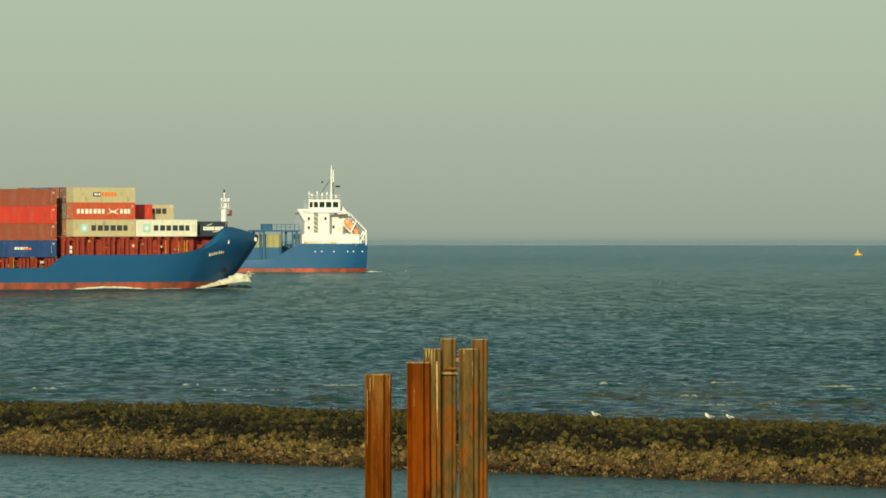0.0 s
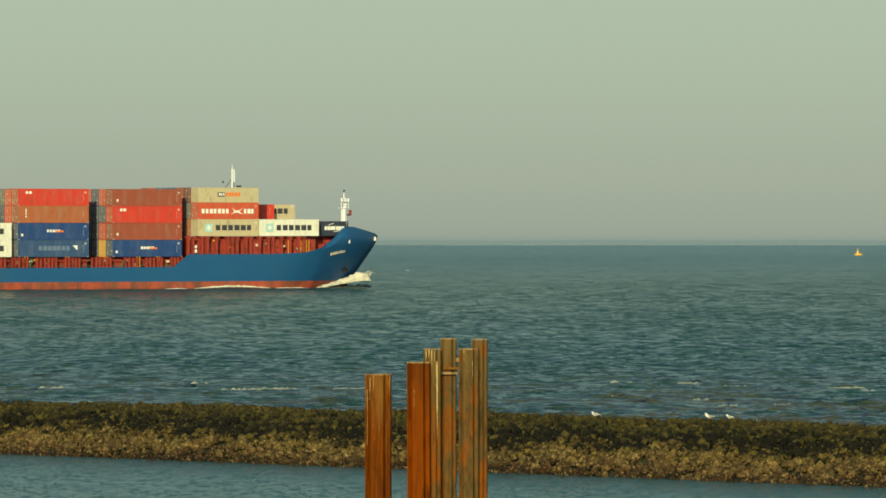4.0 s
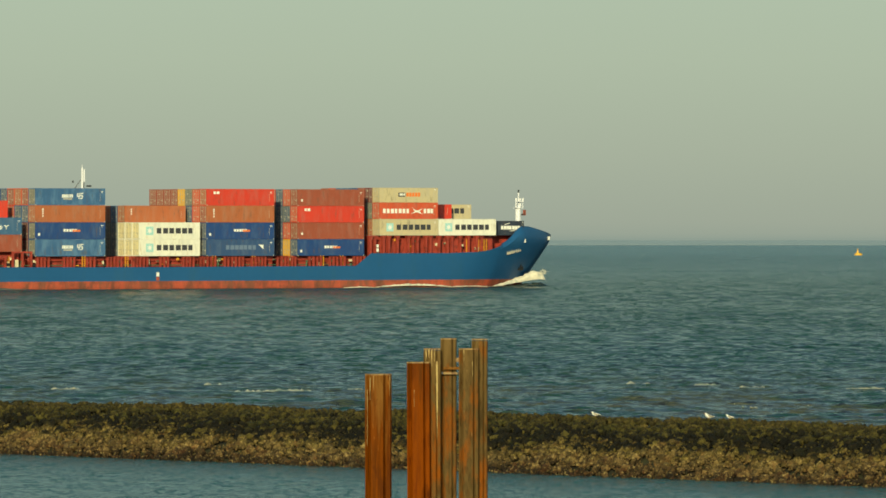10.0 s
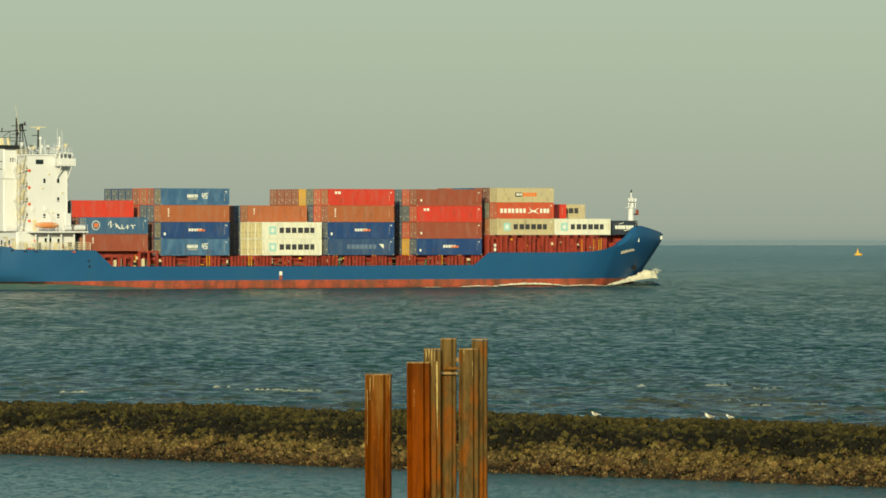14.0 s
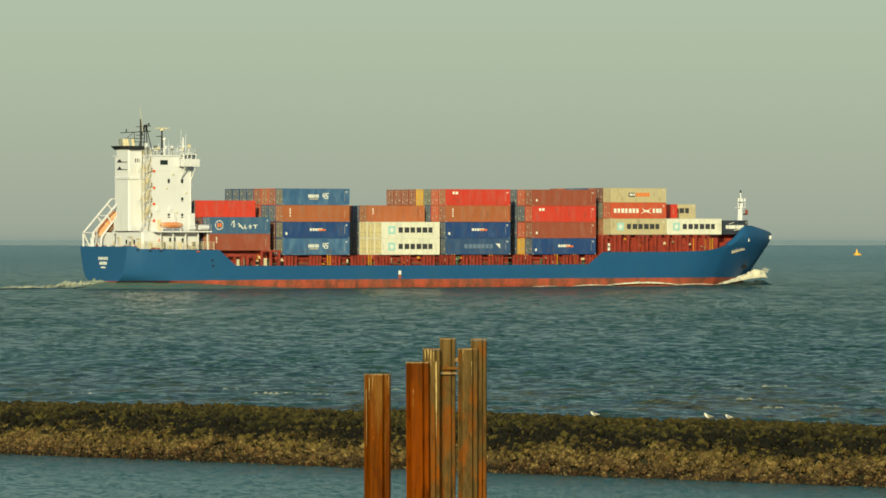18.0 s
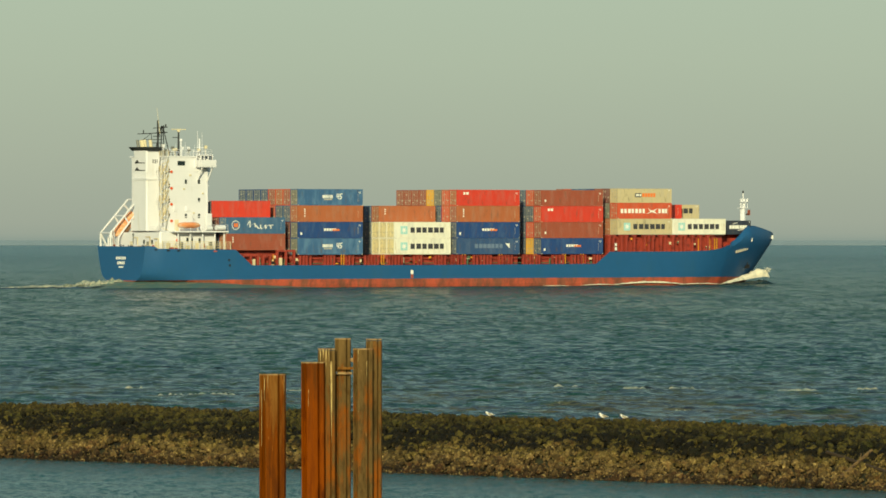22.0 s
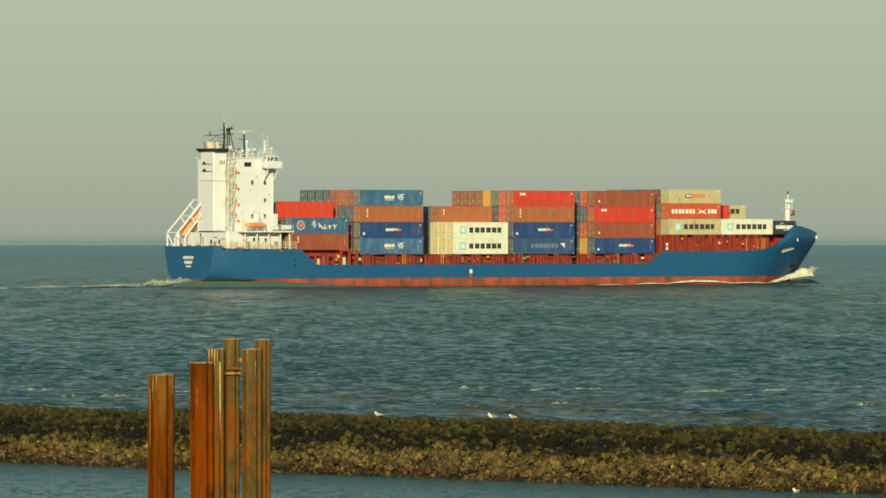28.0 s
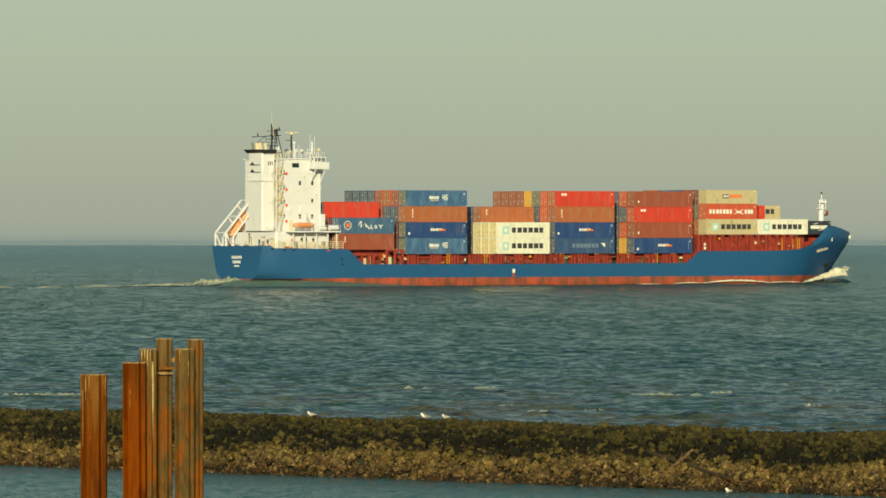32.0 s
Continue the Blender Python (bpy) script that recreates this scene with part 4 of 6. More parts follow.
for bay, (x0, length, level, heights, firsts) in BAYS.items():
    z = level
    for tier, (height, first) in enumerate(zip(heights, firsts)):
        for row in range(first, 7 if bay == "h" else 8):
            paint, ends, kind = SEEN.get((bay, tier, row)) or (rng.choice(("brown", "navy", "orange", "rust_red", "grey", "blue", "maroon")),) * 2 + ("",)
            words = WORDS[paint] + " steel container" + (" with lettering" if kind not in ("", "tag", "dot") else "") + (" on the hatch" if tier == 0 else " on another container")
            c = container(length, height, paint, ends, pose(x0, -9.998 + PITCH * row, z), ship_pose, words)
            if kind:
                decals(c, kind, length)
        z += height + 0.012
for x0, row, paint, kind in ((17.8, 4, "beige", "star_dark"), (12.0, 3, "red", "tag")):
    c = container(FORTY, LOW, paint, paint, pose(x0, -9.998 + PITCH * row, 9.3 + HC + 0.04), ship_pose, WORDS[paint] + " corrugated steel container stacked on another")
    if kind:
        decals(c, kind, FORTY)


# ---- container ship ----
def lerp(knots, x):
    for (a, h), (b, k) in zip(knots, knots[1:]):
        if x <= b:
            return h + (k - h) * max(0.0, (x - a) / (b - a))
    return knots[-1][1]


RAIL = ((-95.4, 7.25), (-93.9, 7.2), (-93.3, 6.78), (-78.8, 6.6), (-75.5, 3.85), (-40, 3.8), (-1.4, 3.9), (1.7, 6.1), (18, 6.1), (25, 6.3), (27.5, 6.6), (29.6, 7.2), (32.1, 8.3), (33.6, 9.3), (34.8, 10.4), (36, 10.9), (37.9, 10.85), (41.4, 10.3), (44.5, 9.75), (46.4, 9.45), (47.3, 9.2))
DECK_HALF = ((-95.4, 8.1), (-92, 9.5), (-86, 10.7), (-78, 11.3), (18, 11.3), (25, 11.0), (30, 10.3), (36, 8.4), (40, 6.3), (43.5, 4.1), (45, 2.9), (46, 1.75), (46.6, 0.95), (47.1, 0.35), (47.3, 0.06))
LINE_HALF = ((-95.4, 4.2), (-92, 6.2), (-84, 9.4), (-74, 11.0), (-60, 11.3), (4, 11.3), (14, 11.0), (22, 10.4), (30, 8.7), (38, 5.7), (44, 2.6), (46.6, 0.8), (47.3, 0.06))
STEM = ((-2.5, 38.6), (0.0, 40.4), (3.05, 42.9), (5.6, 45.0), (7.9, 46.85), (8.7, 47.2), (9.2, 47.3))
BOOT = ((-95.4, 1.28), (-84, 1.38), (-68, 1.45), (47.3, 1.45))


def hull_point(x, z, side, rail, deck, line, stem):
    top = lerp(rail, x)
    w0, w1 = lerp(line, x), lerp(deck, x)
    stern = max(0.0, min(1.0, (-84 - x) / 8))      # the counter hangs clear of the water
    low = 1.25 * stern
    bow = max(0.0, min(1.0, (x - 5) / 30))
    knuckle = top - 1.5 * max(0.0, min(1.0, (x - 30) / 5))      # above it the bow plating stands upright
    k = max(0.0, min(1.0, (z - low) / max(1.0, knuckle - low)))
    w = w0 + (w1 - w0) * (k ** ((0.42 if x < -70 else 0.55) + 0.22 * bow - 0.14 * stern))
    if z > knuckle:
        w *= 1 - 0.10 * bow * (z - knuckle) / max(0.1, top - knuckle)
    if stern and z < low:
        w *= max(0.15, max(0.0, z) / low)
    if z < 0 and not stern:
        w = max(0.05, w0 * (1 + z * 0.03))
    reach = lerp(stem, z)
    if x > 20:
        x = 20 + (x - 20) * (reach - 20) / (stem[-1][1] - 20)
    return Vector((x, side * w, z))


def hull_band(z0, z1, steps, xs, rail, deck, line, stem):
    """The skin on both sides between two levels; z1 None is the rail."""
    sh = Shape()
    rows = []
    for x in xs:
        top = lerp(rail, x) if z1 is None else (z1 if isinstance(z1, float) else lerp(z1, x))
        low = z0 if isinstance(z0, float) else lerp(z0, x)
        zs = [low + (top - low) * i / steps for i in range(steps + 1)]
        rows.append([hull_point(x, z, -1, rail, deck, line, stem) for z in zs[::-1]] + [hull_point(x, z, 1, rail, deck, line, stem) for z in zs])
    sh.rings(rows, close=False, caps=False)
    k = len(rows[0])
    for base in (0, (len(rows) - 1) * k):
        for i in range(steps):
            a, b = base + i, base + k - 1 - i
            sh.f.append((a, a + 1, b - 1, b))
    return sh


def railing(parent, pts, height=1.05, gap=1.5, mat=None, rails=3, r=0.035):
    """Handrail through the points: bars and posts in one mesh."""
    sh = Shape()
    for a, b in zip(pts, pts[1:]):
        a, b = Vector(a), Vector(b)
        n = max(1, int((b - a).length / gap))
        for i in range(n + 1):
            p = a.lerp(b, i / n)
            sh.tube(p, p + Vector((0, 0, height)), r, sides=5)
        for k in range(rails):
            h = Vector((0, 0, height * (k + 1) / rails))
            sh.tube(a + h, b + h, r * 0.8, sides=5)
    return part("railing", sh, mat or WHITE, parent)


ship = thing("container_ship", "blue-hulled container ship with white aft house, loaded with containers", "ship")
ride(ship, ship_pose)
xs = [-95.4, -93.9, -93.3, -92, -90, -87.2, -86.6, -84, -81, -79.6, -78.8, -77, -75.5, -72] + [-68 + 4 * i for i in range(16)] + [-3, -1.4, -0.6, 0.2, 1.0, 1.7, 4] + [7 + 2 * i for i in range(11)] + [28 + i for i in range(19)] + [46.5, 47.0, 47.3]
part("hull", hull_band(BOOT, None, 9, xs, RAIL, DECK_HALF, LINE_HALF, STEM), HULL_BLUE, ship, "blue painted steel hull", smooth=True).data.set_sharp_from_angle(angle=radians(28))
part("boot_topping", hull_band(-2.5, BOOT, 4, xs, RAIL, DECK_HALF, LINE_HALF, STEM), HULL_RED, ship, "weathered red underwater paint")
dk = Shape()
dk.rings([[hull_point(x, min(lerp(RAIL, x) - 0.9, 8.3), side, RAIL, DECK_HALF, LINE_HALF, STEM) - Vector((0, side * 0.2, 0)) for side in (-1, 1)] for x in xs[:-5]], close=False, caps=False)
part("deck", dk, DECK_RED, ship, "red oxide deck")
cap = Shape()
for side in (-1, 1):
    cap.rings([[Vector((hull_point(x, lerp(RAIL, x), side, RAIL, DECK_HALF, LINE_HALF, STEM))) + Vector(o) for o in ((0, -0.12 * side, 0), (0, 0.03 * side, 0), (0, 0.03 * side, 0.07), (0, -0.12 * side, 0.07))] for x in xs[:-1]])
part("rail_cap", cap, HULL_BLUE, ship)
wb = Shape()
wb.rings([[hull_point(x, lerp(RAIL, x) - 0.02, -1, RAIL, DECK_HALF, LINE_HALF, STEM), Vector((hull_point(x, lerp(RAIL, x), 1, RAIL, DECK_HALF, LINE_HALF, STEM).x, 0, lerp(RAIL, x) + 0.25)), hull_point(x, lerp(RAIL, x) - 0.02, 1, RAIL, DECK_HALF, LINE_HALF, STEM)] for x in (36.5, 38, 40, 42, 43.5, 45.5, 46.8, 47.3)], close=False, caps=False)
part("whaleback", wb, HULL_BLUE, ship, "blue plated whaleback over the bow")
# hatch coamings with their covers, bay by bay
for x0, x1, z0, z1 in ((-80, -67.5, 2.8, 6.5), (-65.5, -51, 2.8, 5.72), (-45.5, -32, 2.8, 5.72), (-31.5, -17, 2.8, 5.72), (-13, 1.3, 2.8, 5.72), (3.8, 29, 5.0, 9.27), (29.6, 36.2, 6.5, 9.27)):
    w = 9.0 if x1 < 29.5 else 6.2
    part("hatch_coaming", Shape().box(x0, x1, -w, w, z0, z1 - 0.7, 0.3), DECK_RED, ship)
    part("hatch_cover", Shape().box(x0 - 0.2, x1 + 0.2, -w + 0.5, w - 0.5, z1 - 0.72, z1, 0.2), DECK_RED, ship)
# lashing posts along both sides
post = Shape().box(-0.15, 0.15, -0.2, 0.2, 0, 1.95).box(-0.2, 0.2, -0.24, 0.24, 1.82, 1.95).mesh("lashing_post", DECK_RED)
tall = Shape().box(-0.2, 0.2, -0.3, 0.3, 0, 3.3).box(-0.4, 0.4, -0.35, 0.35, 3.0, 3.3).mesh("lashing_post", DECK_RED)
rng = random.Random(4)
x = -65.0
while x < 0.6:
    for k in range(rng.choice((3, 4, 5, 6))):
        if x < 0.8:
            for side in (-1, 1):
                part("lashing_post", post, None, ship, "", pose(x, side * 10.55, 3.65))
        x += rng.choice((0.66, 0.72, 0.78))
    x += rng.choice((0.7, 1.2, 1.8, 2.3))
# portal frames of the lashing bridges
for xs_of, top_z in (((-76.8, -75.2, -73.7), 5.6), ((-72.6, -71.2), 5.5), ((-69.7, -67.9, -66.2), 6.3)):
    for side in (-1, 1):
        fs = Shape()
        for a in xs_of:
            fs.box(a - 0.17, a + 0.17, side * 10.45 - 0.2, side * 10.45 + 0.2, 3.2, top_z)
        part("portal_frame", fs, DECK_RED, ship, "red lashing portal")
        part("portal_beam", Shape().box(xs_of[0] - 0.2, xs_of[-1] + 0.2, side * 10.45 - 0.24, side * 10.45 + 0.24, top_z - 0.02, top_z + 0.3), DECK_RED, ship)
for a, b, z0, z1 in ((-75.0, -73.9, 3.6, 5.0), (-73.2, -72.9, 3.6, 5.3), (-71.0, -70.0, 3.6, 4.9), (-69.2, -68.3, 3.7, 5.2)):
    part("deck_machinery", Shape().box(a, b, -10.1, -9.65, z0, z1, 0.12), CREAM, ship, "cream painted deck machinery")
x = 2.0
while x < 27.5:
    half = lerp(DECK_HALF, x) - 0.9
    for side in (-1, 1):
        part("lashing_post", tall, None, ship, "", pose(x, side * min(half, 10.4), 5.9))
    x += rng.choice((0.95, 1.1, 1.8, 2.3))
ladder = Shape().box(-0.05, 0.05, -0.05, 0.05, 0, 2.4).box(0.5, 0.6, -0.05, 0.05, 0, 2.4)
for k in range(6):
    ladder.box(0.05, 0.5, -0.03, 0.03, 0.3 + 0.35 * k, 0.36 + 0.35 * k)
ladder = ladder.mesh("ladder", YELLOW)
for x in (-70.8, -56, -47.5, -30, -22, -14.5, -8, -4, 10, 11.8, 22.5, 25, 26.2):
    for side in (-1, 1):
        part("ladder", ladder, None, ship, "yellow ladder", pose(x, side * 10.1, 3.4 if x < 0 else 6.2))
for side in (-1, 1):
    for dy, z, mat in ((9.9, 4.2, DECK_GREEN), (10.0, 5.2, DECK_RED)):
        part("deck_pipe", Shape().tube((-74, side * dy, z), (0.5, side * dy, z), 0.08, sides=6), mat, ship)
for k in range(64):
    x, z = rng.uniform(-74, 0), rng.uniform(4.0, 5.2)
    if k > 48:
        x, z = rng.uniform(3, 27), rng.uniform(6.2, 8.6)
    w, h = rng.uniform(0.2, 0.9), rng.uniform(0.15, 0.55)
    part("deck_fitting", Shape().box(x, x + w, -10.25, -9.95, z, z + h, 0.03), (CREAM, YELLOW, DECK_GREEN, DECK_RED, CREAM, DARK)[k % 6], ship)
for k in range(5):
    x = 4.0 + 4.9 * k
    part("coaming_buttress", Shape().prism([(x, 6.0), (x + 3.0, 6.0), (x + 2.6, 8.2), (x + 1.6, 8.6), (x + 0.6, 7.6)], "y", -9.9, -9.7), DECK_RED, ship)
part("deck_notice", Shape().box(3.0, 3.7, -10.6, -10.5, 6.4, 7.0), MARK_WHITE, ship, "white notice board")
part("deck_notice", Shape().box(3.2, 3.7, -10.6, -10.5, 7.2, 7.7), MARK_WHITE, ship, "white notice board")
vent = Shape().tube((0, 0, 0), (0, 0, 1.4), 0.14, sides=8).tube((0, 0, 1.35), (0, -0.35, 1.35), 0.16, sides=8).mesh("deck_vent", DECK_GREEN)
for x in (-68, -58, -48.8, -46, -36, -29, -20.5, -16, -11, -6):
    part("deck_vent", vent, None, ship, "green gooseneck vent", pose(x, -10.2, 3.5))
part("pilot_mark", Shape().box(-42.0, -41.45, -11.34, -11.3, 2.25, 2.95), MARK_WHITE, ship, "white marker plate")
part("pilot_mark", Shape().box(-42.0, -41.45, -11.34, -11.3, 1.55, 2.2), HULL_RED, ship, "red marker plate")
# name bars on the bow flare and the transom
nm = Shape()
for i, (a, h) in enumerate(((0, .8), (.62, .75), (1.2, .8), (1.8, .7), (2.45, .8), (3.0, .75), (3.55, .7))):
    p = hull_point(32.6 + a * 1.08, 6.2, -1, RAIL, DECK_HALF, LINE_HALF, STEM)
    nm.box(p.x, p.x + 0.22, p.y - 0.16, p.y + 0.1, 5.85 + a * 0.16, 5.85 + a * 0.16 + h * 0.65)
bars(ship, nm, MARK_DULL, "small white bar")
for z, w in ((4.95, 1.7), (4.1, 1.3), (3.5, 0.8)):
    tr = Shape()
    for i in range(7):
        tr.box(-95.46, -95.41, w - i * w / 3.5 - w * 0.15, w - i * w / 3.5, z, z + (0.5 if w > 1.0 else 0.25))
    bars(ship, tr, MARK_WHITE, "small white bar")
for x, z in ((36.6, 8.3), (44.9, 8.75)):
    p = hull_point(x, z, -1, RAIL, DECK_HALF, LINE_HALF, STEM)
    part("fairlead", Shape().box(p.x - 0.1, p.x + 0.1 + (0.25 if x > 40 else 0), p.y - 0.1, p.y + 0.12, z - 0.3, z + 0.35), MARK_WHITE, ship)
pa = hull_point(39.8, 3.6, -1, RAIL, DECK_HALF, LINE_HALF, STEM)
part("anchor", Shape().box(pa.x - 0.45, pa.x + 0.45, pa.y - 0.3, pa.y + 0.2, 3.0, 3.3).box(pa.x - 0.12, pa.x + 0.12, pa.y - 0.25, pa.y + 0.2, 3.3, 4.3).box(pa.x - 0.55, pa.x - 0.35, pa.y - 0.25, pa.y + 0.2, 3.1, 3.7).box(pa.x + 0.35, pa.x + 0.55, pa.y - 0.25, pa.y + 0.2, 3.1, 3.7), DARK, ship, "dark anchor housed in the bow")
for x, z in ((-80.0, 4.85), (-79.8, 3.9)):
    p = hull_point(x, z, -1, RAIL, DECK_HALF, LINE_HALF, STEM)
    part("side_opening", Shape().tube((p.x, p.y - 0.03, p.z), (p.x, p.y + 0.2, p.z), 0.22, sides=10), DARK, ship, "dark side opening")
for x in (-93.5, -91.5, -89.6, -82.8):
    p = hull_point(x, lerp(RAIL, x) - 0.25, -1, RAIL, DECK_HALF, LINE_HALF, STEM)
    part("fairlead", Shape().box(p.x - 0.35, p.x + 0.35, p.y - 0.05, p.y + 0.2, p.z - 0.12, p.z + 0.12), (HULL_RED, DARK)[int(x) % 2], ship)
# foremast
fm = Shape().tube((40.2, 0, 8), (40.2, 0, 14.4), 0.62, 0.5).tube((39.8, 0, 14.4), (39.8, 0, 16.0), 0.15).tube((40.65, 0, 14.4), (40.65, 0, 16.0), 0.15).tube((40.3, 0, 14.4), (40.3, 0, 17.0), 0.12)
part("foremast", fm, WHITE, ship, "white tubular foremast", smooth=False)
part("mast_platform", Shape().box(39.4, 41.0, -0.6, 0.6, 14.2, 14.3).tube((39.5, -0.5, 14.3), (39.5, -0.5, 15.2), 0.06).tube((40.9, -0.5, 14.3), (40.9, -0.5, 15.2), 0.06), WHITE, ship)
for x in (39.5, 40.9):
    part("mast_light", Shape().tube((x, -0.5, 15.4), (x, -0.5, 16.0), 0.2), WHITE, ship)
part("mast_crossbar", Shape().tube((39.4, -0.5, 15.4), (41.0, -0.5, 15.4), 0.1), WHITE, ship)
part("mast_top_light", Shape().tube((40.3, 0, 17.0), (40.3, 0, 17.5), 0.14), DARK, ship)
part("pennant", Shape().box(40.9, 41.5, -0.62, -0.58, 12.9, 13.9), HULL_RED, ship, "small red pennant")
part("mast_horn", Shape().tube((40.6, -0.4, 13.0), (41.2, -0.5, 13.1), 0.1, 0.22), DARK, ship)

# ---- the house aft ----
HX0, HX1, HY0, HY1 = -90.0, -81.6, -6.8, 5.6
part("lower_house", Shape().box(-92.5, -81.0, -8.3, 8.3, 5.9, 9.7, 0.25), WHITE, ship, "white lower deckhouse")
part("boat_deck", Shape().box(-90.5, -79.6, -10.2, 10.2, 9.7, 9.95), WHITE, ship, "white boat deck")
part("house", Shape().box(HX0, HX1, HY0, HY1, 9.95, 22.9, 0.2), WHITE, ship, "white accommodation tower")
part("bridge_deck", Shape().box(HX0 - 0.2, HX1 + 0.9, HY0 - 0.2, HY1 + 0.2, 22.9, 23.1), WHITE, ship)
part("funnel_casing", Shape().box(-92.9, HX0 - 0.02, -4.4, 0.0, 9.95, 24.0, 0.2), WHITE, ship, "white funnel casing")
part("casing_ledge", Shape().box(-93.05, HX0 - 0.04, -4.6, 0.2, 18.9, 19.3), WHITE, ship)
part("funnel_top", Shape().prism([(-92.9, 24.0), (HX0 - 0.05, 24.0), (HX0 - 0.05, 24.65), (-93.7, 24.65)], "y", -4.9, 0.5), DARK, ship, "black funnel top")
for x, y, r in ((-92.2, -3.0, 0.28), (-91.6, -1.2, 0.5), (-91.2, -3.2, 0.3), (-92.3, -0.7, 0.24)):
    part("exhaust_pipe", Shape().tube((x, y, 24.5), (x - 0.25, y, 25.9), r, sides=12), GREY if r < 0.26 else CREAM, ship)
bars(ship, letters(19, -91.7, -90.4, 21.8, 22.5, -4.41, 3, 0.0), MARK_DARK, "small dark bars")
part("casing_seam", Shape().box(HX0 - 0.14, HX0 - 0.06, -4.44, -4.38, 20.4, 24.0), DARK, ship)
for z in (20.5, 21.8):
    part("louvre_hood", Shape().prism([(-0.5, z), (-3.9, z), (-3.9, z + 0.12), (-1.9, z + 0.14), (-1.3, z + 0.62), (-0.7, z + 0.2)], "x", -92.97, -92.88), DARK, ship, "dark sloping louvre hood")
win = Shape().box(-0.22, 0.22, -0.03, 0.06, 0, 0.75, 0.02).mesh("window", GLASS)
for x in (-86.3, -83.6):
    for z in (12.2, 15.0, 18.2):
        if (x, z) != (-86.3, 15.0):
            part("window", win, None, ship, "", pose(x, HY0, z))
for z in (11.3, 14.2, 17.0, 19.9):
    part("life_ring", Shape().tube((HX0 + 0.7, HY0 - 0.16, z + 0.4), (HX0 + 0.7, HY0 - 0.02, z + 0.4), 0.25, sides=12), ORANGE, ship, "orange life ring")
# outer stairs at the aft starboard corner
for i in range(5):
    z = 9.95 + 2.6 * i
    part("stair_landing", Shape().box(HX0 - 1.1, HX0 + 0.1, HY0 - 0.1, HY0 + 1.2, z + 2.47, z + 2.54), WHITE, ship)
    st = Shape()
    for k in range(10):
        f = k / 10
        y = HY0 - 0.1 + 2.0 * (f if i % 2 else 1 - f)
        st.box(HX0 - 1.3, HX0 - 0.5, y, y + 0.25, z + 2.5 * f, z + 2.5 * f + 0.05)
    part("stair_flight", st, WHITE, ship)
    railing(ship, [(HX0 - 1.05, HY0 + 1.1, z + 2.55), (HX0 - 1.05, HY0 - 0.15, z + 2.55), (HX0 + 0.1, HY0 - 0.15, z + 2.55)], 1.0, 0.6, TAN, 3, 0.045)
    part("stair_stringer", Shape().tube((HX0 - 0.6, HY0 - 0.2, z), (HX0 - 0.05, HY0 - 0.2, z + 2.5), 0.08, sides=5), GREY, ship)
for dx, dy in ((-1.45, -0.15), (-0.75, -0.15), (-0.1, -0.18), (-1.45, 1.0)):
    part("stair_post", Shape().tube((HX0 + dx, HY0 + dy, 9.95), (HX0 + dx, HY0 + dy, 22.6), 0.05, sides=5), WHITE, ship)
for k in range(14):
    z = 10.5 + 0.85 * k
    part("stair_rung", Shape().tube((HX0 - 1.45, HY0 - 0.15, z), (HX0 - 0.1, HY0 - 0.15, z + (0.5 if k % 2 else -0.4)), 0.06, sides=5), (TAN, CREAM)[k % 2], ship)
for z in (12.4, 15.1, 17.8, 20.4):
    part("deck_line", Shape().box(HX0 + 0.1, HX1 + 0.06, HY0 - 0.06, HY0 + 0.1, z, z + 0.12), WHITE, ship)
part("tower_door", Shape().box(HX0 + 1.4, HX0 + 2.2, HY0 - 0.04, HY0 + 0.05, 9.98, 11.9, 0.0), CREAM, ship)
for z in (12.6, 15.3, 18.0):
    part("stair_door", Shape().box(HX0 - 0.05, HX0 + 0.02, HY0 + 0.6, HY0 + 1.4, z, z + 1.9), CREAM, ship)
for z in (12.3, 14.9, 17.5, 20.1):
    # black plate on the closed wall, painted as the shade behind the stairs
    part("stair_opening", Shape().box(HX0 + 0.12, HX0 + 0.42, HY0 - 0.03, HY0 + 0.1, z, z + 0.7), DARK, ship, "dark plate painted as stair recess shade")
    part("stair_brace", Shape().tube((HX0 - 1.4, HY0 - 0.2, z - 0.2), (HX0 + 0.1, HY0 - 0.2, z + 2.2), 0.07, sides=5), TAN, ship)
    part("cable_tray", Shape().box(HX0 - 1.5, HX0 - 1.3, HY0 - 0.1, HY0 + 0.1, z - 0.9, z + 1.3), CREAM, ship)
for x, z in ((-86.9, 17.2), (-84.9, 13.0), (-85.6, 19.6), (-83.0, 16.4), (-87.6, 10.6)):
    part("wall_lamp", Shape().box(x, x + 0.3, HY0 - 0.25, HY0, z, z + 0.25, 0.03), CREAM, ship)
for x in (-88.9, -86.4):
    part("tower_vent", Shape().box(x, x + 0.7, HY0 - 0.2, HY0, 13.4, 14.2, 0.05), WHITE, ship)
part("drain_pipe", Shape().tube((HX1 - 0.3, HY0 - 0.08, 9.95), (HX1 - 0.3, HY0 - 0.08, 22.8), 0.06, sides=6), WHITE, ship)
railing(ship, [(-92.9, -4.5, 19.3), (-92.9, 0.1, 19.3)], 1.0, 0.7)
railing(ship, [(-92.4, -9.1, 9.75), (-92.4, -0.2, 9.75)], 1.0, 0.9)
# wheelhouse with wings
part("wheelhouse", Shape().box(HX0 + 1.6, HX1 + 0.6, HY0 + 0.2, HY1 - 0.2, 20.3, 22.9, 0.2), WHITE, ship)
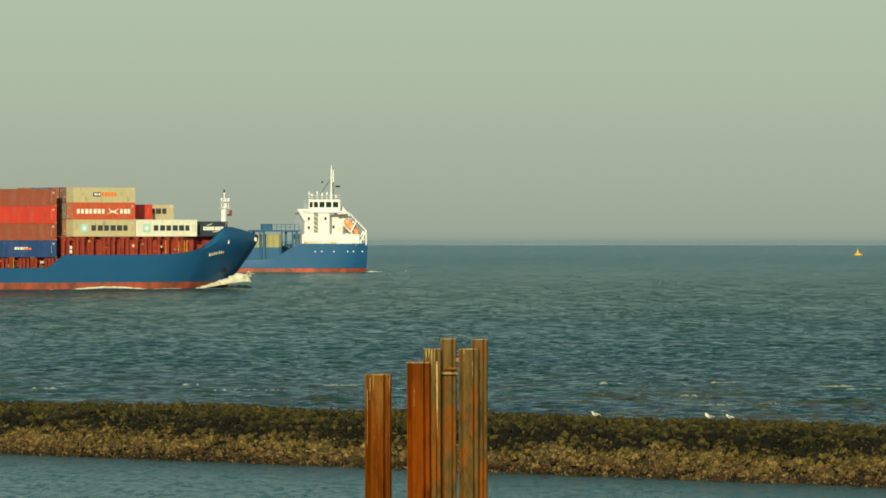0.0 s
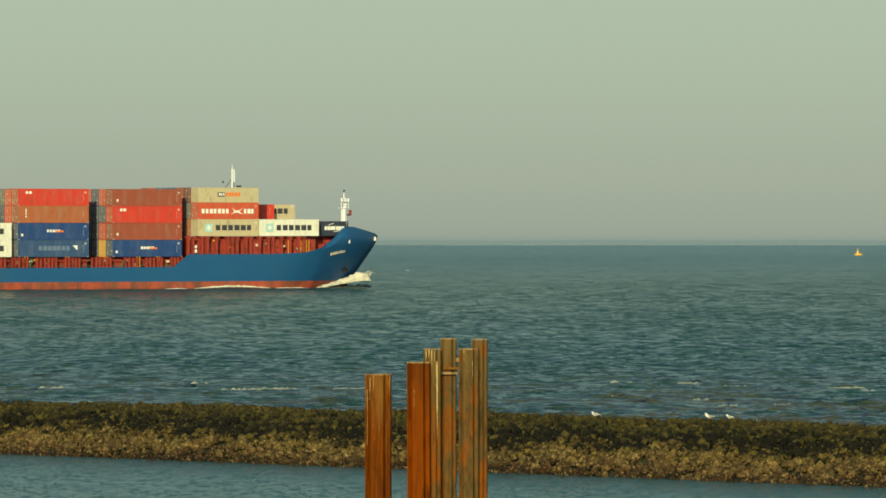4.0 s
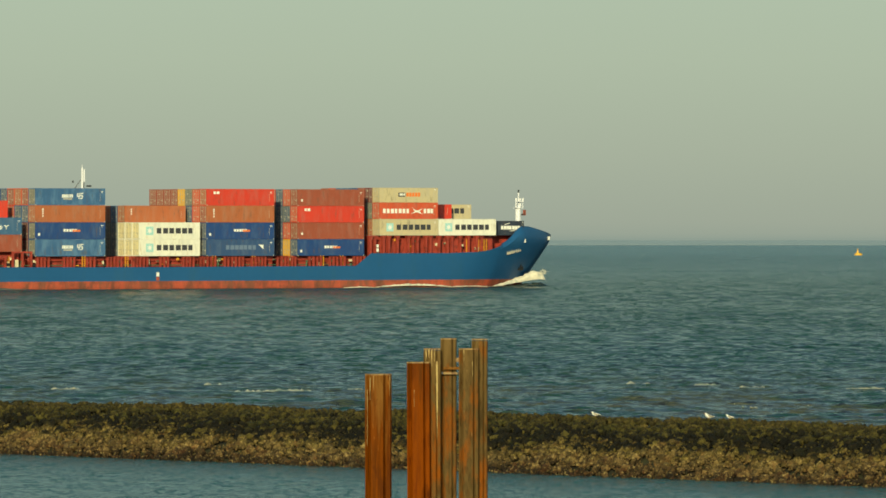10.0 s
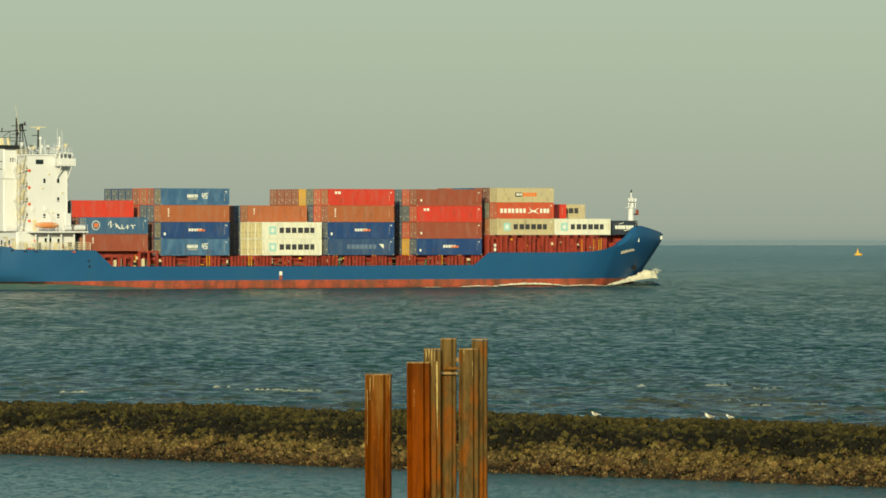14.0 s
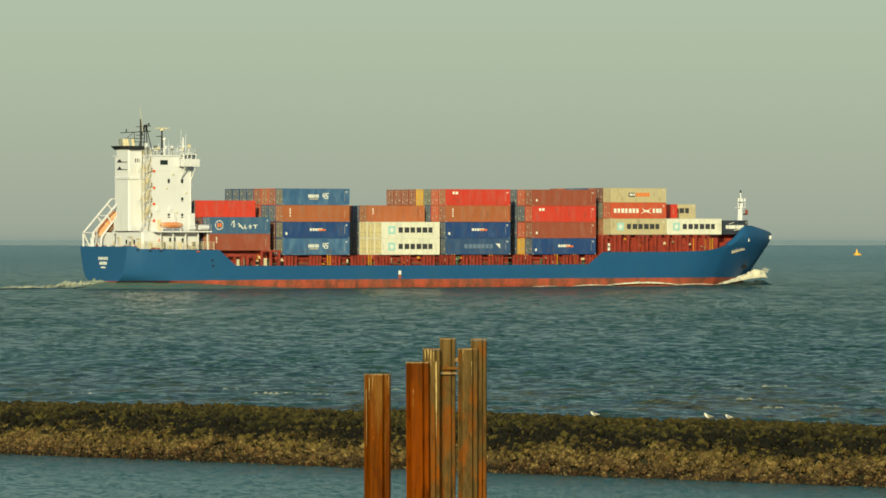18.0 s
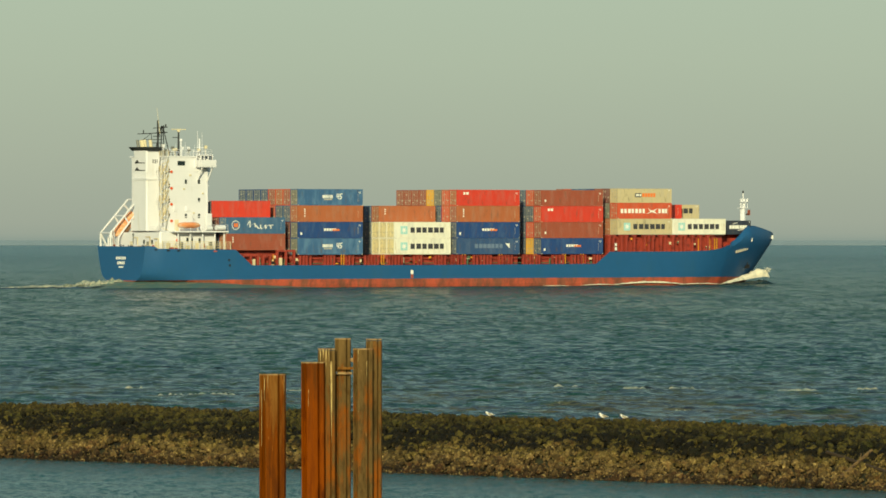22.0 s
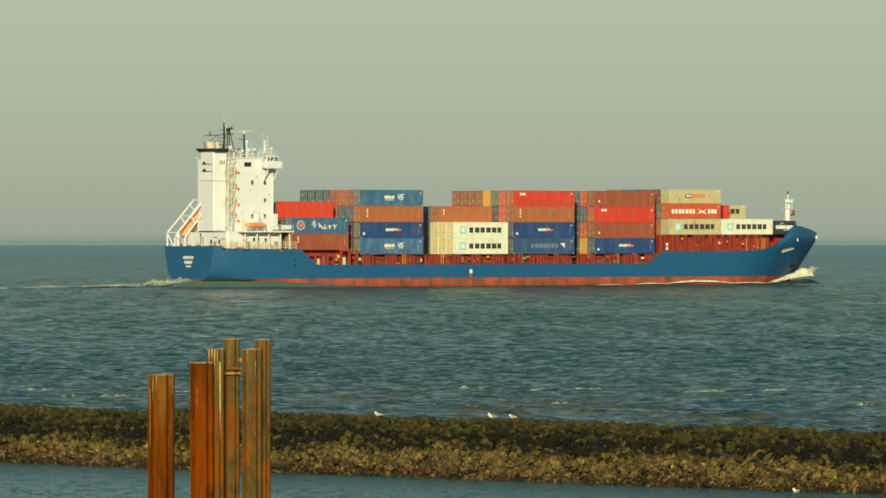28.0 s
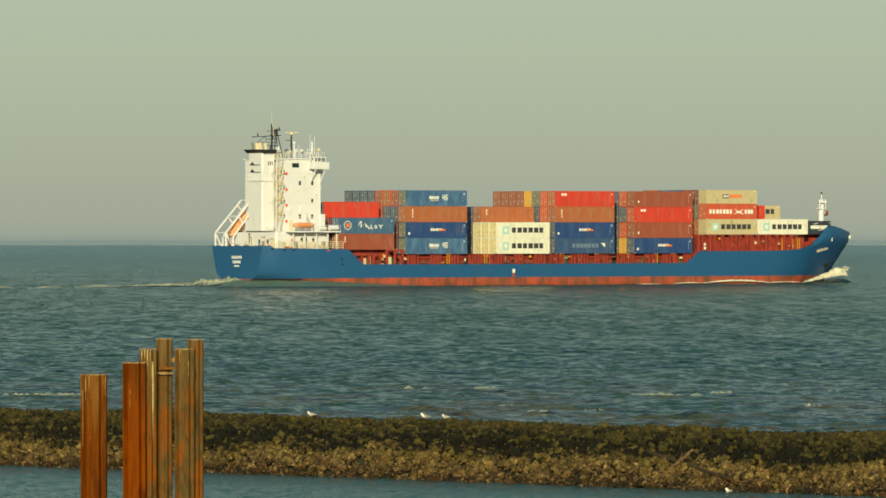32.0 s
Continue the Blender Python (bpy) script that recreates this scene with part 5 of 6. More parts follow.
for sgn, y0, y1 in ((-1, -9.0, HY0), (1, HY1, 7.8)):
    part("bridge_wing", Shape().box(-84.4, -81.4, min(y0, y1), max(y0, y1), 21.1, 21.3), WHITE, ship, "white bridge wing")
    yy = y0 if sgn < 0 else y1
    part("wing_bulwark", Shape().box(-84.4, -81.4, yy - 0.06, yy + 0.06, 21.3, 22.4).box(-84.46, -84.34, min(y0, y1), max(y0, y1), 21.3, 22.4).box(-81.46, -81.34, min(y0, y1), max(y0, y1), 21.3, 22.4), WHITE, ship)
    root = HY0 if sgn < 0 else HY1
    for xx in (-84, -81.9):
        part("wing_brace", Shape().tube((xx, root, 18.6), (xx, yy - sgn * 0.4, 21.1), 0.12), WHITE, ship)
part("wing_roof", Shape().box(-84.2, -81.6, -8.3, HY0, 23.15, 23.3), WHITE, ship)
for a in (-84.1, -81.8):
    part("wing_post", Shape().box(a, a + 0.15, -8.25, -8.1, 21.3, 23.15), WHITE, ship)
part("bridge_window", Shape().box(-84.15, -81.6, HY0 - 0.02, HY0 + 0.2, 21.3, 22.4), GLASS, ship, "dark bridge side window")
part("bridge_window", Shape().box(-88.0, -86.5, HY0 - 0.03, HY0 + 0.2, 21.4, 22.2), GLASS, ship, "green-tinted window")
for k in range(9):
    part("bridge_window", Shape().box(HX1 + 0.58, HX1 + 0.66, HY0 + 0.6 + 1.25 * k, HY0 + 1.65 + 1.25 * k, 21.3, 22.4), GLASS, ship)
railing(ship, [(HX0, HY0, 23.1), (HX1 + 0.7, HY0, 23.1), (HX1 + 0.7, HY1, 23.1)], 1.1, 1.2)
# masts and aerials
lat = Shape()
for a, b in (((-90.2, -1.4, 24.6), (-89.6, -0.6, 28.4)), ((-88.4, -1.4, 23.1), (-89.4, -0.7, 28.4)), ((-90.2, 0.3, 24.6), (-89.6, -0.5, 28.4)), ((-88.4, 0.3, 23.1), (-89.4, -0.6, 28.4))):
    lat.tube(a, b, 0.09, sides=6)
lat.tube((-90.6, -1.0, 24.6), (-90.6, -1.0, 29.4), 0.17, sides=8)
part("mast", lat, DARK, ship, "black lattice mast", pose(2.1, 0, 0))
part("mast_yard", Shape().tube((-93.2, 1.6, 27.0), (-89.8, -1.2, 27.2), 0.07, sides=6).tube((-92.6, 1.0, 26.0), (-89.8, -1.2, 26.0), 0.05, sides=6).tube((-92.4, 0.9, 27.0), (-92.4, 0.9, 27.7), 0.1, sides=6).tube((-91.4, 0, 27.1), (-92.4, 0.9, 26.0), 0.05, sides=6), DARK, ship, "", pose(2.1, 0, 0))
part("mast_yard", Shape().tube((-91.6, -1.0, 28.0), (-88.6, -1.0, 28.2), 0.06, sides=6).tube((-90.6, -2.4, 26.6), (-90.6, 0.6, 26.6), 0.06, sides=6).tube((-92.2, -1.0, 25.4), (-89.6, -1.0, 25.4), 0.06, sides=6).tube((-91.9, -1, 24.6), (-91.9, -1, 27.0), 0.05, sides=6), DARK, ship, "", pose(2.1, 0, 0))
part("mast_lamp", Shape().tube((-89.0, -1.0, 28.2), (-89.0, -1.0, 28.7), 0.14), DARK, ship, "", pose(2.1, 0, 0))
part("mast_platform", Shape().box(-90.3, -88.8, -1.3, 0.1, 27.2, 27.35).box(-89.25, -89.1, -0.7, -0.55, 27.35, 28.5), DARK, ship, "", pose(2.1, 0, 0))
part("radar_mast", Shape().tube((-86.2, -1.4, 23.1), (-86.2, -1.4, 27.5), 0.2, 0.14), DARK, ship, "dark radar post", pose(1.7, 0, 0))
part("radar_scanner", Shape().box(-87.6, -84.8, -1.6, -1.2, 27.75, 27.9).tube((-86.2, -1.4, 27.4), (-86.2, -1.4, 27.8), 0.3), CREAM, ship, "cream radar scanner", pose(1.7, 0, 0))
part("radar_arm", Shape().tube((-87.4, -1.4, 26.4), (-86.2, -1.4, 26.4), 0.06, sides=6), DARK, ship, "", pose(1.7, 0, 0))
for x, y, r, z in ((-84.9, -2.9, 0.3, 25.9), (-84.4, 2.2, 0.3, 24.3)):
    sh = Shape()
    sh.rings([[(x + r * math.sin(a) * math.cos(b), y + r * math.sin(a) * math.sin(b), z - r * math.cos(a)) for b in [6.283 * j / 10 for j in range(10)]] for a in (0.15, 0.6, 1.1, 1.6, 2.1, 2.6, 3.0)])
    sh.tube((x, y, 23.1), (x, y, z - r * 0.8), 0.12)
    part("satellite_dome", sh, WHITE, ship, "white satellite dome", smooth=False)
part("signal_mast", Shape().tube((-82.6, -2.6, 23.1), (-82.6, -2.6, 26.2), 0.22, 0.12).tube((-83.4, -2.6, 24.6), (-81.8, -2.6, 24.6), 0.07, sides=6), WHITE, ship, "", pose(0.6, -1.8, 0))
part("aerial", Shape().tube((-88.2, -1.2, 27.0), (-88.8, -1.2, 31.5), 0.045, 0.03, sides=5), CREAM, ship)
for x, y, h in ((-81.6, -4.6, 27.2), (-82.3, -4.2, 27.6), (-85.0, -4.5, 25.6), (-83.8, -5.6, 25.0), (-87.5, -5.4, 25.2)):
    part("aerial", Shape().tube((x, y, 23.1), (x, y, h), 0.045, 0.03, sides=5), WHITE, ship)
rng = random.Random(12)
for k in range(16):
    x, y, h = rng.uniform(HX0 + 0.4, HX1 + 0.4), rng.uniform(HY0 + 0.2, HY0 + 3.5), rng.uniform(0.7, 2.1)
    part("roof_fitting", Shape().tube((x, y, 23.1), (x, y, 23.1 + h), 0.06, sides=6).box(x - 0.2, x + 0.25, y - 0.2, y + 0.2, 23.1 + h * 0.7, 23.1 + h), (WHITE, CREAM, GREY, WHITE)[k % 4], ship)
part("horn", Shape().tube((-88.4, -5.6, 24.2), (-87.6, -6.0, 24.2), 0.1, 0.3), CREAM, ship)
for x in (-85.0, -84.2, -83.4, -82.6, -81.9):
    part("bridge_post", Shape().box(x, x + 0.14, -8.2, -8.05, 21.3, 23.15), (WHITE, DARK)[int(x * 10) % 2], ship)
# starboard rescue boat, its davit, deck rails and fittings
rb = Shape()
rb.rings([[(-89.5 + 4.4 * f, -9.6 + w * 0.85 * math.cos(a), 10.95 + 0.55 * w * math.sin(a)) for a in [6.283 * j / 10 for j in range(10)]] for f, w in ((0, 0.45), (0.08, 0.8), (0.3, 1), (0.7, 1), (0.9, 0.7), (1, 0.2))])
part("rescue_boat", rb, FADED, ship, "faded orange rescue boat")
part("davit", Shape().tube((-84.6, -9.4, 9.95), (-87.0, -9.5, 13.4), 0.14).tube((-87, -9.5, 13.4), (-87.2, -9.6, 11.6), 0.05, sides=5).tube((-85.4, -9.4, 9.95), (-85.8, -9.4, 11.6), 0.12), WHITE, ship, "white boat davit")
part("life_raft", Shape().tube((-82.2, -10.2, 10.5), (-80.4, -10.2, 10.5), 0.45, sides=12).tube((-84.2, -10, 10.4), (-83.0, -10, 10.4), 0.4, sides=12), WHITE, ship, "white life raft canister")
part("deck_locker", Shape().box(-83.8, -82.6, -9.6, -8.8, 9.95, 13.0, 0.1), WHITE, ship)
railing(ship, [(-90.4, -10.1, 9.95), (-79.7, -10.1, 9.95), (-79.7, -6.0, 9.95)])
railing(ship, [(-92.4, -8.9, 6.75), (-87.0, -10.2, 6.7), (-79.6, -10.9, 6.6)], 1.4, 1.0, CREAM, 4, 0.055)
for x, w, h, mat in ((-91.2, 0.8, 1.9, CREAM), (-88.6, 0.8, 2.0, GREY), (-85.3, 0.7, 1.9, CREAM), (-82.6, 0.8, 2.0, GREY)):
    part("side_door", Shape().box(x, x + w, -8.36, -8.29, 6.0, 6.0 + h), mat, ship)
for x in (-90.0, -87.6, -83.2):
    part("deck_box", Shape().box(x, x + 0.9, -9.3, -8.7, 5.9, 7.3, 0.06), CREAM, ship)
part("fire_box", Shape().box(-84.0, -83.4, -8.45, -8.3, 7.0, 7.7), HULL_RED, ship, "red fire box")
part("hose_reel", Shape().tube((-88.9, -8.4, 8.3), (-88.9, -8.2, 8.3), 0.35, sides=10), ORANGE, ship)
for x in (-89.5, -87, -84.5, -82, -80.1):
    part("deck_pillar", Shape().box(x, x + 0.22, -9.4, -9.2, 5.9, 9.7), WHITE, ship)
for x, z in ((-86.9, 8.0), (-86.0, 8.0), (-84.4, 7.9)):
    part("window", win, None, ship, "", pose(x, -8.3, z))
for y, w, h, mat in ((-7.4, 0.8, 1.9, CREAM), (-5.9, 0.5, 0.8, GLASS), (-4.6, 0.8, 1.9, GREY), (-3.2, 0.5, 0.8, GLASS), (-2.0, 0.9, 1.2, TAN), (1.0, 0.8, 1.9, CREAM)):
    part("aft_fitting", Shape().box(-92.56, -92.48, y, y + w, 7.6 if h < 1 else 6.2, 7.6 + h if h < 1 else 6.2 + h), mat, ship)
for y, z, r in ((-8.0, 8.6, 0.10), (-5.2, 8.9, 0.07), (-1.0, 8.8, 0.09)):
    part("aft_pipe", Shape().tube((-92.7, y, 5.9), (-92.7, y, z), r, sides=6).tube((-92.7, y, z), (-92.7, y + 1.4, z), r, sides=6), (CREAM, TAN)[int(z * 10) % 2], ship)
part("fire_box", Shape().box(-92.7, -92.5, -6.4, -5.9, 6.8, 7.5), HULL_RED, ship, "red fire box")
for x, y in ((-94.4, -6.4), (-94.0, -1.2), (-94.6, 0.8)):
    part("bollard", Shape().tube((x, y, 6.2), (x, y, 7.5), 0.22, sides=8).tube((x, y + 0.8, 6.2), (x, y + 0.8, 7.5), 0.22, sides=8), (DARK, HULL_RED)[int(-x * 10) % 2], ship)
part("stern_light_post", Shape().tube((-94.9, -3.2, 6.4), (-94.9, -3.2, 9.4), 0.07, sides=6).box(-95.0, -94.8, -3.3, -3.1, 9.2, 9.5), DARK, ship)
railing(ship, [(-94.9, -7.4, 6.8), (-92.6, -8.6, 6.8)], 1.0, 0.8, CREAM)
part("winch", Shape().tube((-93.6, -4.6, 6.6), (-93.6, -2.6, 6.6), 0.7, sides=12).box(-94.2, -93.0, -5.0, -4.6, 5.9, 7.3), HULL_RED, ship, "red mooring winch")
part("winch", Shape().tube((-90.8, -8.9, 6.7), (-89.2, -8.9, 6.7), 0.5, sides=12), HULL_RED, ship, "red mooring winch")
part("ensign_staff", Shape().tube((-95.2, 2.6, 6.5), (-95.6, 2.6, 10.0), 0.06, sides=6).box(-95.35, -95.15, 2.3, 2.9, 6.4, 7.6), HULL_RED, ship)
# free-fall lifeboat in its sloping frame on the stern
fr = Shape()
for y in (4.0, 7.4):
    for a, b in (((-95.2, y, 6.4), (-95.2, y, 9.6)), ((-95.2, y, 9.6), (-89.6, y, 15.5)), ((-89.6, y, 15.5), (-87.6, y, 15.5)), ((-87.8, y, 15.5), (-93.6, y, 8.8)), ((-93.6, y, 6.4), (-93.6, y, 8.8)), ((-95.2, y, 9.6), (-93.6, y, 6.6)), ((-92.4, y, 12.6), (-91.4, y, 11.2)), ((-90.4, y, 14.6), (-89.4, y, 13.6))):
        fr.tube(a, b, 0.17, sides=6)
for x, z in ((-95.2, 9.6), (-89.6, 15.5), (-92.4, 12.6)):
    fr.tube((x, 4.0, z), (x, 7.4, z), 0.14, sides=6)
part("lifeboat_ramp", fr, WHITE, ship, "white sloping lifeboat launching frame")
lb = Shape()
d, u = Vector((-0.707, 0, -0.707)), Vector((-0.707, 0, 0.707))
for_rows = []
for f, w in ((0, 0.5), (0.6, 0.95), (2, 1.2), (4.2, 1.2), (5.4, 0.8), (6.0, 0.2)):
    o = Vector((-88.9, 5.7, 13.3)) + d * f
    for_rows.append([o + Vector((0, 1, 0)) * (w * math.cos(a)) + u * (w * 0.95 * math.sin(a)) for a in [6.283 * j / 12 for j in range(12)]])
lb.rings(for_rows)
part("free_fall_lifeboat", lb, FADED, ship, "faded orange enclosed free-fall lifeboat")
part("stern_house", Shape().box(-92.3, -90.0, -0.2, 6.0, 6.4, 9.7, 0.2).box(-91.5, -90.1, 0.3, 3.4, 9.95, 12.0, 0.2), WHITE, ship)
railing(ship, [(-95.2, 7.5, 6.8), (-95.2, -7.5, 6.8)], 0.9, 1.2)


# ---- coaster in the distance ----
C_RAIL = ((0, 6.9), (17, 6.9), (19, 6.0), (21.1, 4.5), (24, 3.0), (90, 2.9), (98, 7.5), (104, 8.2))
C_DECK = ((0, 6.6), (4, 7.8), (90, 7.8), (98, 4.5), (104, 0.1))
C_LINE = ((0, 4.2), (4, 6.4), (12, 7.8), (85, 7.8), (94, 3.5), (100, 0.06), (104, 0.06))
C_STEM = ((-2.5, 100.0), (0, 100.5), (8.2, 104.0))
coaster = thing("coaster", "distant blue coaster with white aft superstructure and gantry crane", "ship")
ride(coaster, coaster_pose)
cxs = [0, 1, 2.5, 4, 8, 12, 15, 17, 20, 23, 27, 35, 50, 65, 80, 90, 94, 98, 101, 104]
part("hull", hull_band(0.95, None, 6, cxs, C_RAIL, C_DECK, C_LINE, C_STEM), HULL_BLUE, coaster, "blue hull", smooth=True).data.set_sharp_from_angle(angle=radians(30))
part("boot_topping", hull_band(-2.5, 0.95, 3, cxs, C_RAIL, C_DECK, C_LINE, C_STEM), HULL_RED, coaster, "red underwater paint")
dk = Shape()
dk.rings([[(x, -lerp(C_DECK, x) + 0.1, lerp(C_RAIL, x) - 1.0), (x, lerp(C_DECK, x) - 0.1, lerp(C_RAIL, x) - 1.0)] for x in cxs[:-1]], close=False, caps=False)
part("deck", dk, DECK_GREEN, coaster)
part("hatch_coaming", Shape().box(21, 90, -6.4, 6.4, 1.8, 6.0, 0.2), HULL_BLUE, coaster, "blue hatch coaming")
for k in range(16):
    part("coaming_stay", Shape().box(21.5 + 4.2 * k, 21.8 + 4.2 * k, 6.4, 7.2, 1.9, 6.2), HULL_BLUE, coaster)
part("deck_cargo", Shape().box(21.0, 29.0, -5.5, 5.6, 5.6, 9.2, 0.5), material("tan_cargo", (156, 150, 100), 0.8, spread=0.25, scale=0.5), coaster, "tan tarpaulin-covered deck cargo")
for k in range(6):
    part("cargo_rib", Shape().box(21.6 + 1.4 * k, 21.75 + 1.4 * k, 5.6, 5.75, 5.6, 9.2), GREY, coaster)
for x in (17.4, 25.4):
    for y in (-7.0, 7.0):
        part("gantry_leg", Shape().box(x, x + 0.5, y - 0.25, y + 0.25, 2.0, 9.9), HULL_BLUE, coaster)
        part("gantry_leg", Shape().box(x + 1.1, x + 1.4, y - 0.2, y + 0.2, 2.0, 9.9), HULL_BLUE, coaster)
part("gantry_beam", Shape().box(16.8, 27.0, 6.6, 7.4, 9.8, 10.2).box(16.8, 27.0, -7.4, -6.6, 9.8, 10.2).box(17.2, 18.2, -6.6, 6.6, 9.7, 10.2).box(25.4, 26.4, -6.6, 6.6, 9.7, 10.2), HULL_BLUE, coaster, "blue gantry crane beam")
for k in range(9):
    part("gantry_rail_post", Shape().box(17 + 1.1 * k, 17.12 + 1.1 * k, 7.2, 7.32, 10.2, 11.6), HULL_BLUE, coaster)
part("gantry_rail", Shape().box(17, 26, 7.2, 7.3, 11.5, 11.62).box(17, 26, 7.2, 7.3, 10.9, 10.98), HULL_BLUE, coaster)
part("gantry_cab", Shape().box(23.6, 26.2, 5.4, 7.1, 10.2, 11.7, 0.2), HULL_BLUE, coaster)
part("poop_house", Shape().box(2.0, 16.2, -6.6, 6.8, 5.9, 9.2, 0.2), WHITE, coaster, "white deckhouse")
part("house", Shape().box(9.2, 15.6, -6.0, 6.6, 9.2, 14.6, 0.3), WHITE, coaster, "white superstructure")
part("side_house", Shape().box(3.6, 9.2, -5.0, 3.5, 9.2, 13.8, 0.3), WHITE, coaster)
# grey sheet on the flush wall, painting the shade of a recess
part("house_recess", Shape().box(12.3, 13.3, 6.55, 6.7, 9.6, 14.4), GREY, coaster, "grey strip painted as the shade of a recess")
for k in range(4):
    part("stair_flight", Shape().box(12.35, 13.25, 6.68, 6.9, 10.2 + 1.05 * k, 10.3 + 1.05 * k).tube((12.4, 6.8, 9.8 + 1.05 * k), (13.2, 6.8, 10.6 + 1.05 * k), 0.07, sides=5), (CREAM, WHITE)[k % 2], coaster)
for x, z, w, h, mat in ((4.2, 9.4, 1.0, 2.0, GREY), (6.0, 9.5, 0.7, 1.6, CREAM), (7.6, 10.6, 0.5, 0.7, GLASS), (10.2, 12.6, 0.5, 0.7, GLASS), (14.3, 12.6, 0.5, 0.7, GLASS), (14.3, 10.4, 0.5, 0.7, GLASS)):
    part("house_fitting", Shape().box(x, x + w, 3.4 if x < 9 else 6.55, 3.6 if x < 9 else 6.7, z, z + h), mat, coaster)
for x, w, mat in ((3.0, 1.2, CREAM), (5.2, 0.8, WHITE), (8.0, 1.5, TAN), (10.8, 0.7, WHITE), (13.4, 1.2, CREAM), (15.0, 0.7, TAN)):
    part("deck_locker", Shape().box(x, x + w, 6.9, 7.5, 6.4, 7.3, 0.05), mat, coaster)
part("bridge_deck", Shape().box(5.4, 16.0, -7.0, 7.0, 14.4, 14.8), WHITE, coaster)
part("wing_bulwark", Shape().prism([(14.9, 12.4), (15.8, 12.4), (17.2, 14.8), (14.9, 14.8)], "y", 5.9, 7.0).box(14.0, 17.4, 5.9, 7.0, 14.8, 15.3), WHITE, coaster)
part("wheelhouse", Shape().box(6.4, 14.4, -1.2, 6.0, 14.8, 17.6, 0.4), WHITE, coaster, "white wheelhouse")
for k, (a, b) in enumerate(((7.2, 8.5), (8.9, 10.2), (10.6, 11.8), (12.2, 13.2), (13.5, 14.2))):
    part("bridge_window", Shape().box(a, b, 5.95, 6.06, 15.7, 17.0), GLASS, coaster, "dark bridge window")
part("funnel", Shape().prism([(3.9, 11.8), (6.4, 11.8), (6.4, 16.6), (5.6, 16.0), (4.0, 14.0)], "y", -1, 3.4), WHITE, coaster, "white raked funnel casing")
part("monkey_deck_rail", Shape().box(6.6, 14.3, 5.9, 6.0, 18.6, 18.68).box(6.6, 14.3, 5.9, 6.0, 18.1, 18.15), WHITE, coaster)
part("mast", Shape().tube((7.9, 1, 17.6), (7.9, 1, 25.2), 0.26, 0.2).tube((7.4, 1, 21.8), (7.4, 1, 24.8), 0.18).tube((7.9, 1, 25.2), (7.9, 1, 26.0), 0.08), WHITE, coaster, "white mast")
part("mast_stay", Shape().tube((11.0, 1, 18.4), (8.2, 1, 22.4), 0.1, sides=5).tube((10.2, 1.2, 21.6), (10.2, 1.2, 22.1), 0.2).tube((5.7, 1, 20.8), (6.9, 1, 20.8), 0.2).tube((7.5, 1, 17.6), (7.5, 1, 21.8), 0.1, sides=5), DARK, coaster)
for x, h in ((13.6, 19.6), (12.9, 19.2), (11.6, 19.8), (7.0, 18.8), (10.4, 19.4), (9.2, 19.6), (12.2, 18.9)):
    part("aerial", Shape().tube((x, 2, 17.6), (x, 2, h), 0.07, sides=6).box(x - 0.2, x + 0.2, 1.9, 2.1, h - 0.7, h - 0.3), (WHITE, GREY)[int(h * 10) % 2], coaster)
fr = Shape()
for y in (3.4, 6.6):
    for a, b in (((0.4, y, 6.5), (0.4, y, 10.2)), ((0.4, y, 10.0), (4.6, y, 14.3)), ((1.6, y, 7.0), (6.6, y, 12.0)), ((0.4, y, 10.0), (1.9, y, 7.2)), ((4.6, y, 14.3), (7.6, y, 14.1)), ((2.8, y, 12.4), (4.2, y, 9.6)), ((6.4, y, 6.9), (6.4, y, 12.0))):
        fr.tube(a, b, 0.2, sides=6)
part("lifeboat_ramp", fr, WHITE, coaster, "white lifeboat frame")
lb = Shape()
rows = []
for f, w in ((0, 0.5), (0.8, 0.85), (3.0, 0.95), (4.4, 0.7), (5.0, 0.2)):
    o = Vector((5.3, 5.0, 12.7)) + Vector((-0.68, 0, -0.73)) * f
    rows.append([o + Vector((0, 1, 0)) * (w * math.cos(a)) + Vector((-0.73, 0, 0.68)) * (w * math.sin(a)) for a in [6.283 * j / 12 for j in range(12)]])
lb.rings(rows)
part("free_fall_lifeboat", lb, FADED, coaster, "faded orange free-fall lifeboat")
for x in (1.4, 3.8, 5.2, 8.6, 11.6, 13.2):
    part("porthole", Shape().tube((x, lerp(C_DECK, x) - 0.1, 5.0), (x, lerp(C_DECK, x) + 0.06, 5.0), 0.17), MARK_WHITE, coaster)
railing(coaster, [(0.4, 6.4, 6.9), (16, 7.6, 6.9)], 1.0, 1.0)

# ---- buoy ----
buoy = thing("buoy", "small yellow navigation buoy far out on the sea", "buoy", at=pose(172.4, 2580, 0))
BUOY_PAINT = material("buoy_yellow", (224, 172, 48), 0.5, spread=0.1, scale=0.8)
part("float", Shape().tube((0, 0, -0.5), (0, 0, 0.45), 1.7, 1.65, sides=16).tube((0, 0, 0.45), (0, 0, 0.85), 1.65, 1.1, sides=16), BUOY_PAINT, buoy)
part("tower", Shape().tube((-0.75, 0, 0.6), (-0.3, 0, 2.4), 0.13, 0.09).tube((0.25, 0, 0.6), (-0.3, 0, 2.4), 0.13, 0.09).tube((-0.3, 0.5, 0.6), (-0.3, 0, 2.4), 0.13, 0.09).box(-0.55, 0.0, -0.3, 0.3, 0.9, 1.9), BUOY_PAINT, buoy)
part("lantern", Shape().tube((-0.3, 0, 2.4), (-0.3, 0, 2.75), 0.2, 0.14), BUOY_PAINT, buoy)


